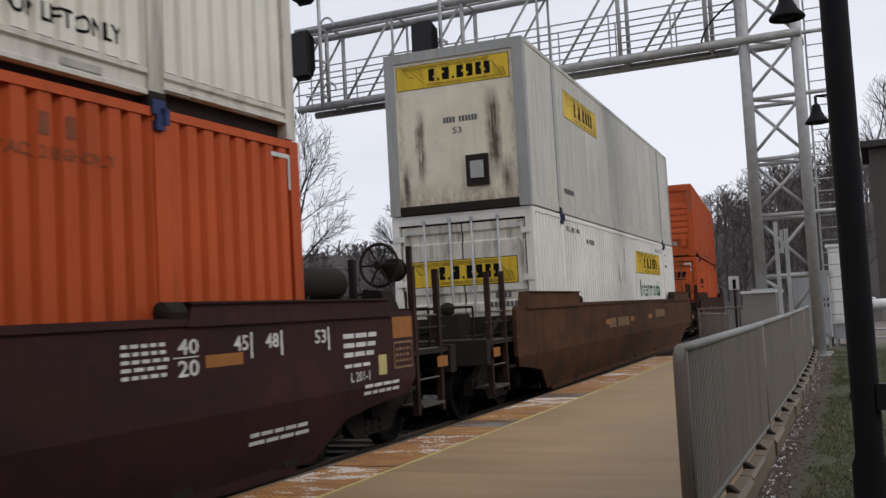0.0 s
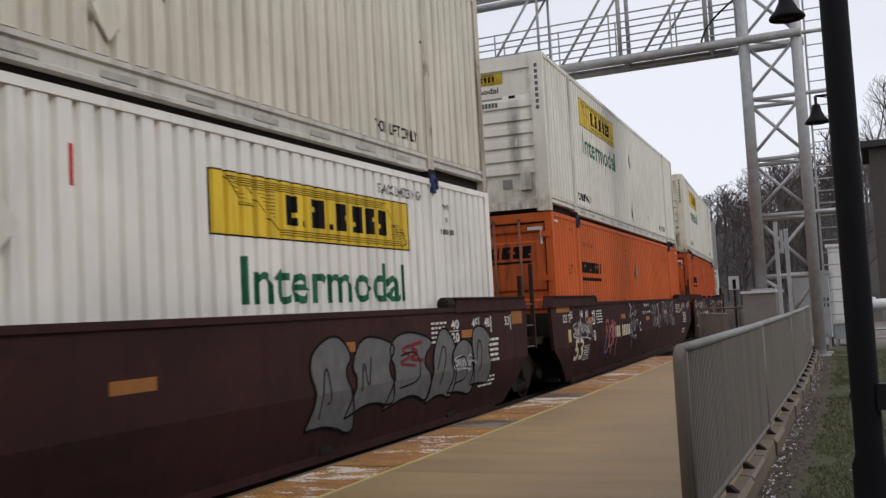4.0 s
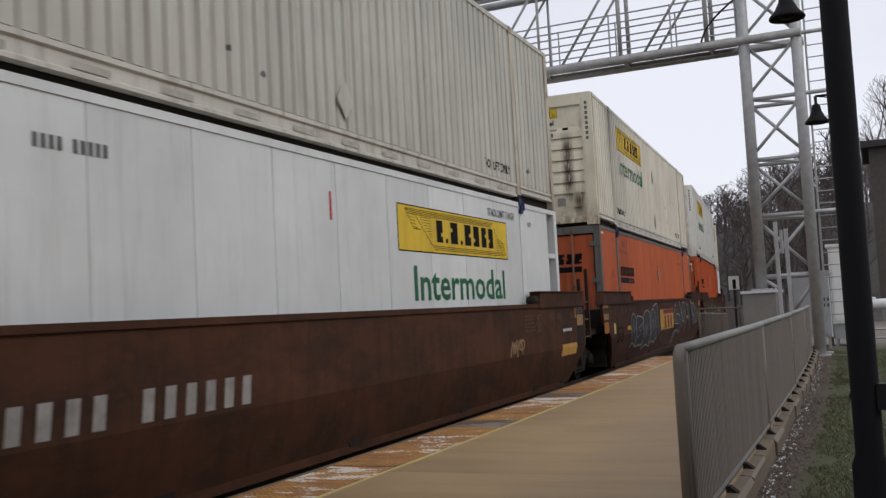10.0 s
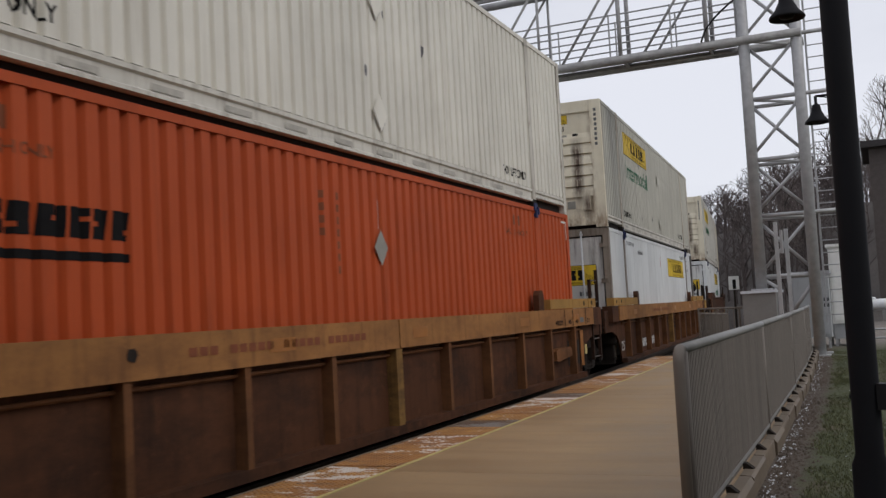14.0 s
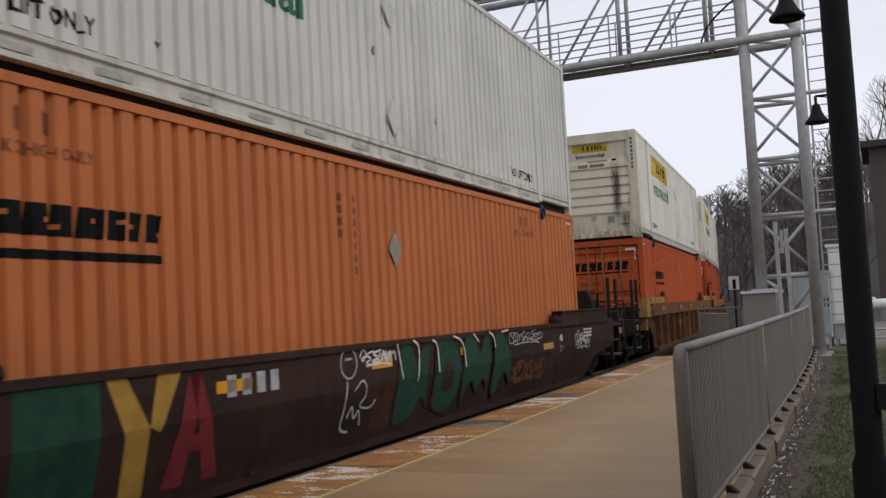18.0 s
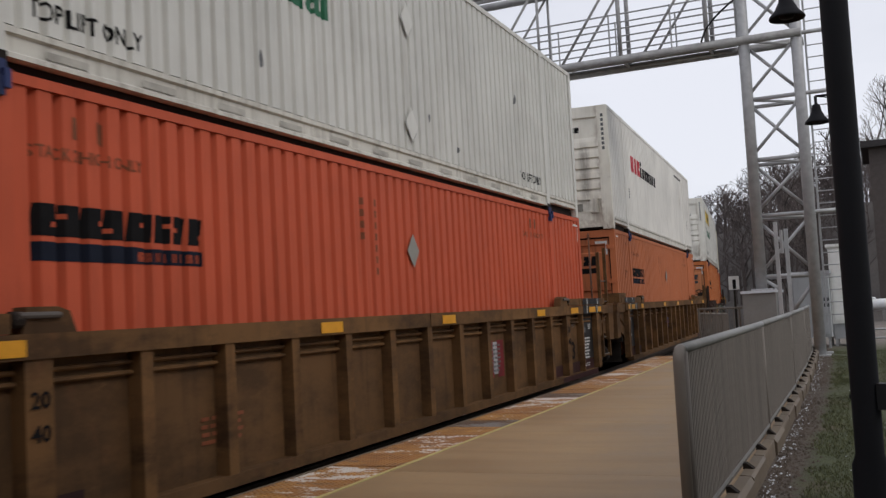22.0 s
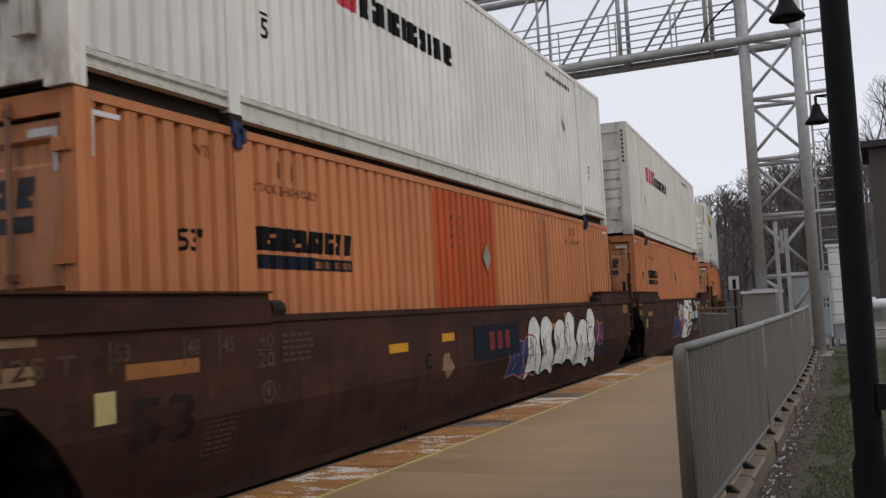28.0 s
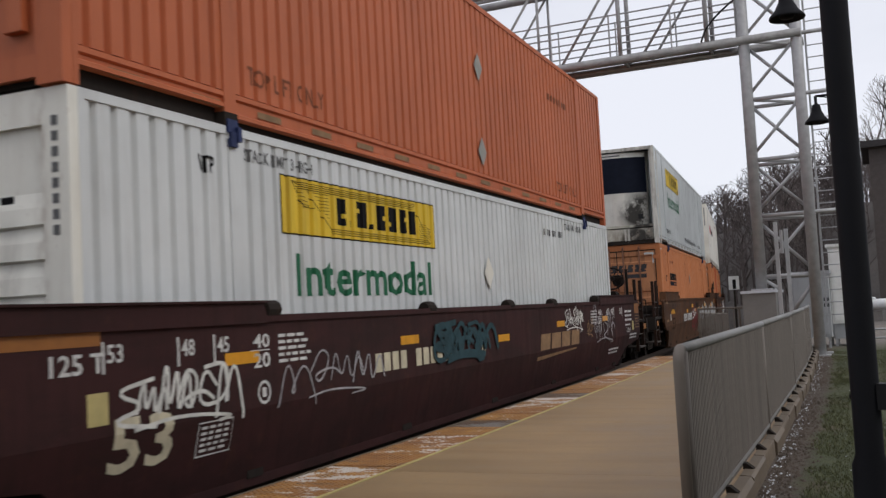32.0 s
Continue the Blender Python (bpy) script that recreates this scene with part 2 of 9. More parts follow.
M["rod"] = weathered("dull_steel_rod", (0.10, 0.085, 0.075), (0.05, 0.04, 0.035), 0.5, 0.6)
M["door_rod"] = weathered("scuffed_painted_locking_rod", (0.21, 0.085, 0.045), (0.055, 0.04, 0.034), 0.8, 0.6, rust=0.2, soil=(0.42, 0.66))
M["letter_white"] = plain("white_lettering", (0.6, 0.6, 0.58), 0.6, vary=0.2)
M["letter_cream"] = plain("cream_lettering", (0.55, 0.50, 0.36), 0.6, vary=0.2)
M["letter_dark"] = plain("dark_lettering", (0.011, 0.0105, 0.011), 0.7, vary=0.2, gloss=0.05)
M["letter_grey"] = plain("grey_lettering", (0.12, 0.12, 0.12), 0.6, vary=0.2)
M["letter_grey_dark"] = plain("dull_slate_spray_paint", (0.035, 0.032, 0.034), 0.8, vary=0.35)
M["letter_brown"] = plain("faint_brown_lettering", (0.20, 0.06, 0.025), 0.7, vary=0.2)
M["letter_faint"] = plain("faint_brown_stencil", (0.075, 0.043, 0.026), 0.7, vary=0.35)
M["ochre_rib"] = weathered("worn_ochre_rib_paint", (0.16, 0.07, 0.03), (0.036, 0.02, 0.014), 0.6, 0.7, rust=0.3, blotch=0.5, gloss=0.1)
M["letter_tan"] = plain("tan_lettering", (0.24, 0.145, 0.075), 0.7, vary=0.25)
M["green"] = plain("green_lettering", (0.010, 0.115, 0.05), 0.55)
M["red_ink"] = plain("red_lettering", (0.5, 0.02, 0.035), 0.55)
M["sign_yellow"] = weathered("yellow_sign", (0.72, 0.49, 0.03), (0.26, 0.17, 0.04), 0.5, soil=(0.46, 0.75))
M["reflector"] = plain("amber_reflector", (0.65, 0.30, 0.02), 0.35)
M["old_reflector"] = plain("dirty_amber_reflector", (0.30, 0.12, 0.03), 0.5)
M["gold_plate"] = weathered("dirty_gold_reflective_sheet", (0.44, 0.25, 0.06), (0.13, 0.075, 0.03), 0.6, 0.45)
M["cream_label"] = plain("cream_label", (0.5, 0.42, 0.18), 0.6)
M["placard"] = plain("grey_placard_metal", (0.30, 0.285, 0.25), 0.45, 0.3)
M["placard_white"] = weathered("cream_white_placard_metal", (0.66, 0.63, 0.54), (0.2, 0.15, 0.1), 0.5)
M["white_card"] = plain("white_placard", (0.6, 0.6, 0.58), 0.5)
M["navy"] = plain("navy_paint", (0.010, 0.013, 0.024), 0.6, gloss=0.1)
M["blue"] = weathered("grimy_blue_fitting", (0.022, 0.034, 0.11), (0.014, 0.013, 0.014), 0.7, 0.6, soil=(0.42, 0.66))
M["ochre_pale"] = weathered("pale_ochre_guide_paint", (0.36, 0.205, 0.06), (0.10, 0.05, 0.024), 0.5, 0.7, rust=0.25, blotch=0.3, gloss=0.15)
M["chalk"] = plain("white_spray_paint", (0.36, 0.35, 0.36), 0.8, vary=0.3)
M["bright_chalk"] = plain("bright_white_spray_paint", (0.62, 0.62, 0.58), 0.8, vary=0.2)
M["silver_spray"] = plain("silver_spray_paint", (0.28, 0.275, 0.268), 0.65, vary=0.25)
# browner, darker copy of the silver: shade of the inward-leaning foot is painted in
M["shaded_silver_spray"] = plain("shaded_silver_over_brown", (0.088, 0.072, 0.054), 0.7, vary=0.35, scale=3)
M["green_spray"] = plain("green_spray_paint", (0.010, 0.048, 0.027), 0.8, vary=0.3)
M["thin_green_spray"] = plain("thin_dark_green_spray_over_brown", (0.028, 0.042, 0.022), 0.8, vary=0.35, scale=3)
M["pale_green_spray"] = plain("pale_green_spray_paint", (0.095, 0.145, 0.095), 0.8, vary=0.3)
M["yellow_spray"] = plain("yellow_spray_paint", (0.37, 0.215, 0.04), 0.8, vary=0.2)
M["red_spray"] = plain("red_spray_paint", (0.155, 0.017, 0.021), 0.8, vary=0.25)
M["pink_spray"] = plain("pink_spray_paint", (0.3375, 0.12, 0.12), 0.8, vary=0.2)
M["blue_spray"] = plain("blue_spray_paint", (0.014, 0.035, 0.112), 0.8, vary=0.3)
M["teal_spray"] = plain("teal_spray_paint", (0.020, 0.052, 0.062), 0.8, vary=0.3)
M["galv"] = plain("galvanised_steel", (0.42, 0.42, 0.425), 0.55, 0.2, 0.15)
M["gantry"] = plain("weathered_galvanised_truss", (0.34, 0.335, 0.335), 0.6, 0.15, 0.2)
M["fence"] = weathered("grey_fence_paint", (0.185, 0.160, 0.137), (0.075, 0.062, 0.053), 0.45, 0.65)
M["rail_top"] = plain("pale_handrail", (0.25, 0.245, 0.235), 0.5, 0.2)
M["cabinet"] = weathered("light_grey_cabinet_paint", (0.42, 0.43, 0.44), (0.2, 0.2, 0.2), 0.3)
M["lamp_black"] = plain("black_lamp_paint", (0.006, 0.006, 0.008), 0.75)
M["lamp_black"].node_tree.nodes["Principled BSDF"].inputs["Specular IOR Level"].default_value = 0.2
M["bark"] = plain("grey_brown_bark", (0.045, 0.037, 0.034), 0.9, 0, 0.3, 9)
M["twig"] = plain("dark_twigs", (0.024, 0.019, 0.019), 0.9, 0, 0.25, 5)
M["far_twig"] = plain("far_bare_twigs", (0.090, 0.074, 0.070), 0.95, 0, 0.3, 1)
# distance haze is mixed into this colour, so it is paler and greyer
M["hazed_ridge_twig"] = plain("haze_tinted_woods", (0.10, 0.088, 0.09), 0.95, 0, 0.3, 0.2)
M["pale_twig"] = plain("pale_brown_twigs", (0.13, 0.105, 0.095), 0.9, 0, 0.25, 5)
M["steel_rail"] = plain("rail_steel", (0.10, 0.075, 0.06), 0.5, 0.6)
M["tie"] = plain("creosoted_tie", (0.06, 0.05, 0.042), 0.9)
M["asphalt_roof"] = plain("dark_roof", (0.05, 0.045, 0.045), 0.9)
M["house"] = plain("dark_brown_siding", (0.088, 0.074, 0.068), 0.85)
# brick colour of the added, unseen block that cuts side light
M["station"] = plain("unseen_block_brick", (0.12, 0.085, 0.07), 0.9)
M["white_metal"] = plain("bright_white_metal", (0.84, 0.83, 0.80), 0.5, 0, 0.05)
M["snow"] = plain("old_snow", (0.62, 0.64, 0.68), 0.8, 0, 0.1)
M["tank"] = plain("white_tank_paint", (0.72, 0.73, 0.73), 0.4)


def concrete(name, base, wet=0.3):
    g = Nodes(name)
    a = g.noise(g.coord((1, 1, 1)), 0.9, 6, 0.65)
    b = g.noise(g.coord(), 14, 6, 0.7)
    c = g.noise(g.coord((0.35, 2.4, 1)), 1.2, 4)
    col = g.mix(g.ramp(a, 0.3, 0.72), shade(base, 0.72), shade(base, 1.1))
    col = g.mix(g.math("MULTIPLY", g.ramp(b, 0.5, 0.7), 0.25), col, shade(base, 0.6))
    col = g.mix(g.math("MULTIPLY", g.ramp(c, 0.45, 0.7), 0.5), col, (base[0] * 0.6, base[1] * 0.55, base[2] * 0.5))
    g.bump(b, 0.2, 0.004)
    return g.done(col, g.math("MULTIPLY_ADD", a, 0.5, 0.32))


M["slab"] = concrete("damp_platform_concrete", (0.345, 0.228, 0.112))
M["kerb"] = concrete("stained_kerb_concrete", (0.16, 0.12, 0.08))
M["pedestal"] = concrete("grey_pedestal_concrete", (0.22, 0.21, 0.20))


def tactile_paint():
    """Worn yellow-brown edge tiles, scraped white where ploughs have caught them."""
    g = Nodes("worn_tactile_yellow")
    r = g.info.outputs["Random"]
    a = g.noise(g.coord((1.5, 3, 1)), 2.2, 6, 0.7)
    b = g.noise(g.coord((1, 2.2, 1)), 5.5, 5, 0.7)
    col = g.mix(g.ramp(a, 0.35, 0.62), (0.25, 0.108, 0.028), (0.45, 0.225, 0.055))
    col = g.mix(g.math("MULTIPLY", g.ramp(r, 0.2, 0.9), 0.55), col, (0.26, 0.10, 0.035))
    col = g.mix(g.math("MULTIPLY", g.ramp(b, 0.52, 0.62), 0.7), col, (0.15, 0.095, 0.06))
    w = g.noise(g.coord((1.2, 2.6, 1)), 1.9, 5, 0.72)
    lift = g.math("MULTIPLY", g.math("FRACT", g.math("MULTIPLY", r, 7.31)), 0.17)
    col = g.mix(g.ramp(g.math("ADD", w, lift), 0.65, 0.69), col, (0.62, 0.56, 0.50))
    dark = g.math("GREATER_THAN", g.math("FRACT", g.math("MULTIPLY", r, 3.77)), 0.9)
    col = g.mix(g.math("MULTIPLY", dark, 0.75), col, (0.05, 0.045, 0.04))
    return g.done(col, 0.55)


M["tactile"] = tactile_paint()


def ground_paint():
    """Ballast by the track, grass to the side of the platform, dead leaves and far woodland floor."""
    g = Nodes("ground_cover")
    geo = g.n.new("ShaderNodeNewGeometry")
    sep = g.n.new("ShaderNodeSeparateXYZ")
    g.l.new(geo.outputs["Position"], sep.inputs[0])
    p = geo.outputs["Position"]
    fine, mid, big = g.noise(p, 30, 5, 0.7), g.noise(p, 4, 5, 0.7), g.noise(p, 0.25, 4)
    stone = g.mix(g.ramp(fine, 0.3, 0.7), (0.02, 0.018, 0.017), (0.07, 0.065, 0.06))
    grass = g.mix(g.ramp(mid, 0.3, 0.7), (0.038, 0.046, 0.018), (0.078, 0.086, 0.034))
    grass = g.mix(g.ramp(g.noise(p, 1.3, 4), 0.52, 0.66), grass, (0.095, 0.072, 0.042))
    dirt = g.mix(g.ramp(fine, 0.35, 0.7), (0.045, 0.034, 0.026), (0.125, 0.094, 0.07))
    wob = g.math("MULTIPLY_ADD", mid, 0.7, -0.35)
    bend = g.math("MULTIPLY", g.math("MULTIPLY", sep.outputs[1], sep.outputs[1]), 0.0010925)
    side = g.math("ADD", g.math("ADD", sep.outputs[0], bend), g.math("MULTIPLY", wob, 0.45))
    right = g.ramp(side, -0.64, -0.5)
    strip = g.ramp(side, -1.0, -0.9)
    col = g.mix(strip, stone, dirt)
    col = g.mix(right, col, grass)
    far = g.ramp(g.math("ADD", sep.outputs[1], g.math("MULTIPLY", wob, 4.0)), 24.0, 27.0)
    gravel = g.mix(g.ramp(fine, 0.3, 0.7), (0.10, 0.085, 0.07), (0.24, 0.21, 0.18))
    col = g.mix(far, col, gravel)
    woods = g.mix(g.ramp(big, 0.3, 0.7), (0.035, 0.028, 0.024), (0.062, 0.050, 0.042))
    col = g.mix(g.ramp(sep.outputs[1], 38.0, 48.0), col, woods)
    col = g.mix(g.ramp(sep.outputs[0], -14.0, -22.0), col, woods)
    g.bump(fine, 0.6, 0.03)
    return g.done(col, 0.9)


M["ground"] = ground_paint()

# ---------------------------------------------------------------- mesh helpers


def box(bm, x0, x1, y0, y1, z0, z1):
    vs = [bm.verts.new((x, y, z)) for x in (x0, x1) for y in (y0, y1) for z in (z0, z1)]
    for f in ((0, 1, 3, 2), (4, 6, 7, 5), (0, 4, 5, 1), (2, 3, 7, 6), (0, 2, 6, 4), (1, 5, 7, 3)):
        bm.faces.new([vs[i] for i in f])
    return bm


def prism(bm, pts, axis, a, b):
    """Extrudes a polygon of 2D points along an axis (0: points are y, z; 1: x, z; 2: x, y)."""
    def at(p, t):
        return ((t, *p), (p[0], t, p[1]), (*p, t))[axis]
    lo, hi = [bm.verts.new(at(p, a)) for p in pts], [bm.verts.new(at(p, b)) for p in pts]
    bm.faces.new(lo)
    bm.faces.new(hi[::-1])
    k = len(pts)
    for i in range(k):
        bm.faces.new((lo[i], hi[i], hi[(i + 1) % k], lo[(i + 1) % k]))
    return bm


def tube(bm, p, q, r, n=8, r2=None, caps=True):
    p, q = Vector(p), Vector(q)
    r2 = r if r2 is None else r2
    d = (q - p).normalized()
    a = d.orthogonal().normalized()
    b = d.cross(a)
    rings = []
    for c, rad in ((p, r), (q, r2)):
        rings.append([bm.verts.new(c + (a * math.cos(2 * math.pi * i / n) + b * math.sin(2 * math.pi * i / n)) * rad) for i in range(n)])
    for i in range(n):
        bm.faces.new((rings[0][i], rings[0][(i + 1) % n], rings[1][(i + 1) % n], rings[1][i]))
    if caps:
        bm.faces.new(rings[0][::-1])
        bm.faces.new(rings[1])
    return bm


def ring_tube(bm, c, big, small, n=24, m=8):
    """A ring about the X axis through c."""
    rings = []
    for i in range(n):
        t = 2 * math.pi * i / n
        out = Vector((0, math.cos(t), math.sin(t)))
        rings.append([bm.verts.new(Vector(c) + out * (big + small * math.cos(2 * math.pi * j / m)) + Vector((small * math.sin(2 * math.pi * j / m), 0, 0))) for j in range(m)])
    for i in range(n):
        for j in range(m):
            bm.faces.new((rings[i][j], rings[i][(j + 1) % m], rings[(i + 1) % n][(j + 1) % m], rings[(i + 1) % n][j]))
    return bm


def lathe(bm, profile, centre, axis="Z", n=24):
    """Turns (radius, height) pairs about an axis through centre."""
    rings = []
    for r, hgt in profile:
        ring = []
        for i in range(n):
            a = 2 * math.pi * i / n
            u, v = r * math.cos(a), r * math.sin(a)
            ring.append(bm.verts.new(Vector(centre) + Vector({"Z": (u, v, hgt), "X": (hgt, u, v), "Y": (u, hgt, v)}[axis])))
        rings.append(ring)
    for k in range(len(rings) - 1):
        for i in range(n):
            bm.faces.new((rings[k][i], rings[k][(i + 1) % n], rings[k + 1][(i + 1) % n], rings[k + 1][i]))
    bm.faces.new(rings[0][::-1])
    bm.faces.new(rings[-1])
    return bm


def mesh_of(bm, name, material, bevel=0.0, smooth=False):
    if bevel:
        es = [e for e in bm.edges if len(e.link_faces) == 2 and e.calc_face_angle(0) > 0.5]
        bmesh.ops.bevel(bm, geom=es, offset=bevel, segments=1, affect="EDGES")
    bmesh.ops.recalc_face_normals(bm, faces=bm.faces)
    me = bpy.data.meshes.new(name)
    bm.to_mesh(me)
    bm.free()
    me.materials.append(material)
    if smooth:
        for f in me.polygons:
            f.use_smooth = True
    return me


def part(name, bm, material, parent, label="", bevel=0.0, smooth=False):
    """Links a bmesh or a ready mesh as one mesh object under a thing or a part."""
    me = bm if isinstance(bm, bpy.types.Mesh) else mesh_of(bm, name, material, bevel, smooth)
    ob = new(name, me)
    ob.parent = parent
    if label:
        ob["label"] = label
    return ob


CACHE = {}


def keep(key, make):
    if key not in CACHE:
        CACHE[key] = make()
    return CACHE[key]


def thing(name, label, category, m=None, group="", kind=""):
    ob = new(name)
    ob.empty_display_size = 0.2
    if m is not None:
        ob.matrix_basis = m
    return tagged(ob, label, category, group, kind)


def one(name, bm, material, label, category, group="", kind="", bevel=0.0, smooth=False, m=None):
    ob = new(name, mesh_of(bm, name, material, bevel, smooth))
    if m is not None:
        ob.matrix_basis = m
    return tagged(ob, label, category, group, kind)


def islands(bm):
    """Splits a flat mesh into its separate pieces."""
    todo, out = set(bm.faces), []
    while todo:
        stack, got = [todo.pop()], []
        while stack:
            f = stack.pop()
            got.append(f)
            for e in f.edges:
                for g in e.link_faces:
                    if g in todo:
                        todo.discard(g)
                        stack.append(g)
        nb, seen = bmesh.new(), {}
        for f in got:
            for v in f.verts:
                if v not in seen:
                    seen[v] = nb.verts.new(v.co)
            nb.faces.new([seen[v] for v in f.verts])
        out.append(nb)
    bm.free()
    return out


def letters(text):
    """The outline mesh of a text in the built-in font, as vertices scaled to a unit box, and faces."""
    def make():
        cu = bpy.data.curves.new("lettering", "FONT")
        cu.body, cu.resolution_u, cu.offset = text, 2, 0.018
        ob = bpy.data.objects.new("lettering", cu)
        me = ob.to_mesh()
        vs = [v.co.copy() for v in me.vertices]
        fs = [tuple(f.vertices) for f in me.polygons]
        ob.to_mesh_clear()
        bpy.data.objects.remove(ob)
        bpy.data.curves.remove(cu)
        x0, x1 = min(v.x for v in vs), max(v.x for v in vs)
        y0, y1 = min(v.y for v in vs), max(v.y for v in vs)
        return [((v.x - x0) / (x1 - x0), (v.y - y0) / (y1 - y0)) for v in vs], fs
    return keep(("letters", text), make)


def text_shape(bm, text, a0, a1, b0, b1, lift=0.0):
    vs, fs = letters(text)
    made = [bm.verts.new((a0 + u * (a1 - a0), b0 + v * (b1 - b0), lift)) for u, v in vs]
    for f in fs:
        try:
            bm.faces.new([made[i] for i in f])
        except ValueError:
            pass


def rect_shape(bm, a0, a1, b0, b1, lift=0.0, lean=0.0):
    bm.faces.new([bm.verts.new(v) for v in ((a0, b0, lift), (a1, b0, lift), (a1 + lean, b1, lift), (a0 + lean, b1, lift))])


def poly_shape(bm, pts, lift=0.0):
    bm.faces.new([bm.verts.new((a, b, lift)) for a, b in pts])


def bar_shapes(bm, count, a0, a1, b0, b1, gap=0.22, lean=0.0, skip=()):
    """A row of plain bars, one for each character."""
    w = (a1 - a0) / count
    for i in range(count):
        if i not in skip:
            rect_shape(bm, a0 + i * w + w * gap / 2, a0 + (i + 1) * w - w * gap / 2, b0, b1, 0, lean)


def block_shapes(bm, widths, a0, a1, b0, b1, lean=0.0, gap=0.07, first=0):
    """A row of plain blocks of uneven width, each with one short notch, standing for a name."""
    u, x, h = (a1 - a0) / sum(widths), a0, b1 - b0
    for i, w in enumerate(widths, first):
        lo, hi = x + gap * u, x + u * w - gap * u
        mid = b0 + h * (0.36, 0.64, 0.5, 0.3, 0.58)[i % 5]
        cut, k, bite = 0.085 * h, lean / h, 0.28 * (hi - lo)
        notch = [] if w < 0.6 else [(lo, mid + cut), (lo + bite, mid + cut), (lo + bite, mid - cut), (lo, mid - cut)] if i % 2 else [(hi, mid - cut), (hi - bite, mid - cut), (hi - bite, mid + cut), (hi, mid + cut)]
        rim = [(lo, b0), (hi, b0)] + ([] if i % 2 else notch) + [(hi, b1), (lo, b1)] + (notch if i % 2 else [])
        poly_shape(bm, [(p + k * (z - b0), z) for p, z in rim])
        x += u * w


def stroke_shape(bm, pts, width, lift=0.0):
    """A painted line through 2D points, rising by a hair on its way so that it may cross itself."""
    ps = [Vector(p) for p in pts]
    left, right = [], []
    for i, p in enumerate(ps):
        d = ps[min(i + 1, len(ps) - 1)] - ps[max(i - 1, 0)]
        d = d.normalized() if d.length > 1e-6 else Vector((1, 0))
        nrm = Vector((-d.y, d.x)) * width / 2
        z = lift + 0.00006 * (i % 60)
        left.append(bm.verts.new((p.x + nrm.x, p.y + nrm.y, z)))
        right.append(bm.verts.new((p.x - nrm.x, p.y - nrm.y, z)))
    for i in range(len(ps) - 1):
        bm.faces.new((right[i], right[i + 1], left[i + 1], left[i]))


HOOKS = (
    ((0, 0.2), (0.1, 1.1), (0.3, 0.1), (0.45, 1.0), (0.6, 0.0), (0.8, 0.9), (1.0, 0.2)),
    ((0, 0.5), (0.3, 1.2), (0.7, 0.9), (0.4, 0.1), (0.1, 0.4), (0.8, 0.6), (1.2, 0.3)),
    ((0.0, 0.0), (0.25, 1.15), (0.5, 0.3), (0.3, 0.25), (0.75, 1.1), (1.1, -0.1)),
    ((1.1, 1.0), (0.0, 0.8), (1.0, 0.45), (-0.1, 0.2), (1.2, 0.0)),
    ((0.1, 0.9), (0.9, 1.0), (1.0, 0.2), (0.0, 0.1), (0.1, 0.95), (0.6, 0.5)),
)


def rounded(pts, times=2):
    """Cuts the corners of a line twice, which leaves a flowing stroke."""
    for _ in range(times):
        out = [pts[0]]
        for (a, b), (c, d) in zip(pts, pts[1:]):
            out += [(0.75 * a + 0.25 * c, 0.75 * b + 0.25 * d), (0.25 * a + 0.75 * c, 0.25 * b + 0.75 * d)]
        pts = out + [pts[-1]]
    return pts


def scrawl(bm, seed, a0, a1, b0, b1, strokes=6, width=0.03, lift=0.0):
    """Quick hooked spray strokes side by side in a box; they spell nothing."""
    rnd = random.Random(seed)
    w, hgt = (a1 - a0) / strokes, (b1 - b0)
    for k in range(strokes):
        lo, hi = b0 + hgt * rnd.uniform(0.0, 0.28), b0 + hgt * rnd.uniform(0.72, 1.0)
        lean = rnd.uniform(0.0, 0.18) * hgt
        c, cw = a0 + w * k + w * rnd.uniform(-0.25, 0.1), w * rnd.uniform(1.1, 1.7)
        hook = rnd.choice(HOOKS)
        pts = [(c + cw * x + lean * y, lo + (hi - lo) * y) for x, y in hook]
        stroke_shape(bm, rounded(pts), width * rnd.uniform(0.8, 1.15), lift + 0.0001 * k)
    if strokes > 3:
        y = b0 + 0.1 * hgt
        stroke_shape(bm, rounded([(a0 + w, y), ((a0 + a1) / 2, y + 0.1 * hgt), (a1, y - 0.04 * hgt), (a1 - w, y - 0.08 * hgt)]), width * 0.8, lift + 0.001)


def blob(a, b, ra, rb, seed, n=16, spike=0.3):
    rnd = random.Random(seed)
    return [(a + ra * (1 - spike * rnd.random()) * math.cos(2 * math.pi * i / n), b + rb * (1 - spike * rnd.random()) * math.sin(2 * math.pi * i / n)) for i in range(n)]


def lay_side(bm, x, depth=None, breaks=(), lift=0.004):
    """Turns flat shapes (along, up, lift) into the +X side of a thing, following its corrugation."""
    if breaks:
        lo, hi = min(v.co.x for v in bm.verts), max(v.co.x for v in bm.verts)
        for b in breaks:
            if lo + 1e-4 < b < hi - 1e-4:
                bmesh.ops.bisect_plane(bm, geom=list(bm.verts) + list(bm.edges) + list(bm.faces), dist=1e-5, plane_co=(b, 0, 0), plane_no=(1, 0, 0))
    for v in bm.verts:
        y, z, e = v.co
        v.co = (x + lift + e - (depth(y) if depth else 0.0), y, z)
    return bm


def lay_rear(bm, y, lift=0.004):
    """Turns flat shapes (across, up, lift) into the -Y end of a thing."""
    for v in bm.verts:
        a, z, e = v.co
        v.co = (a, y - lift - e, z)
    return bm


# ---------------------------------------------------------------- the line of the track
TRACK_D, TRACK_K = 6.2896, 0.002185
RAIL_Z = -0.31


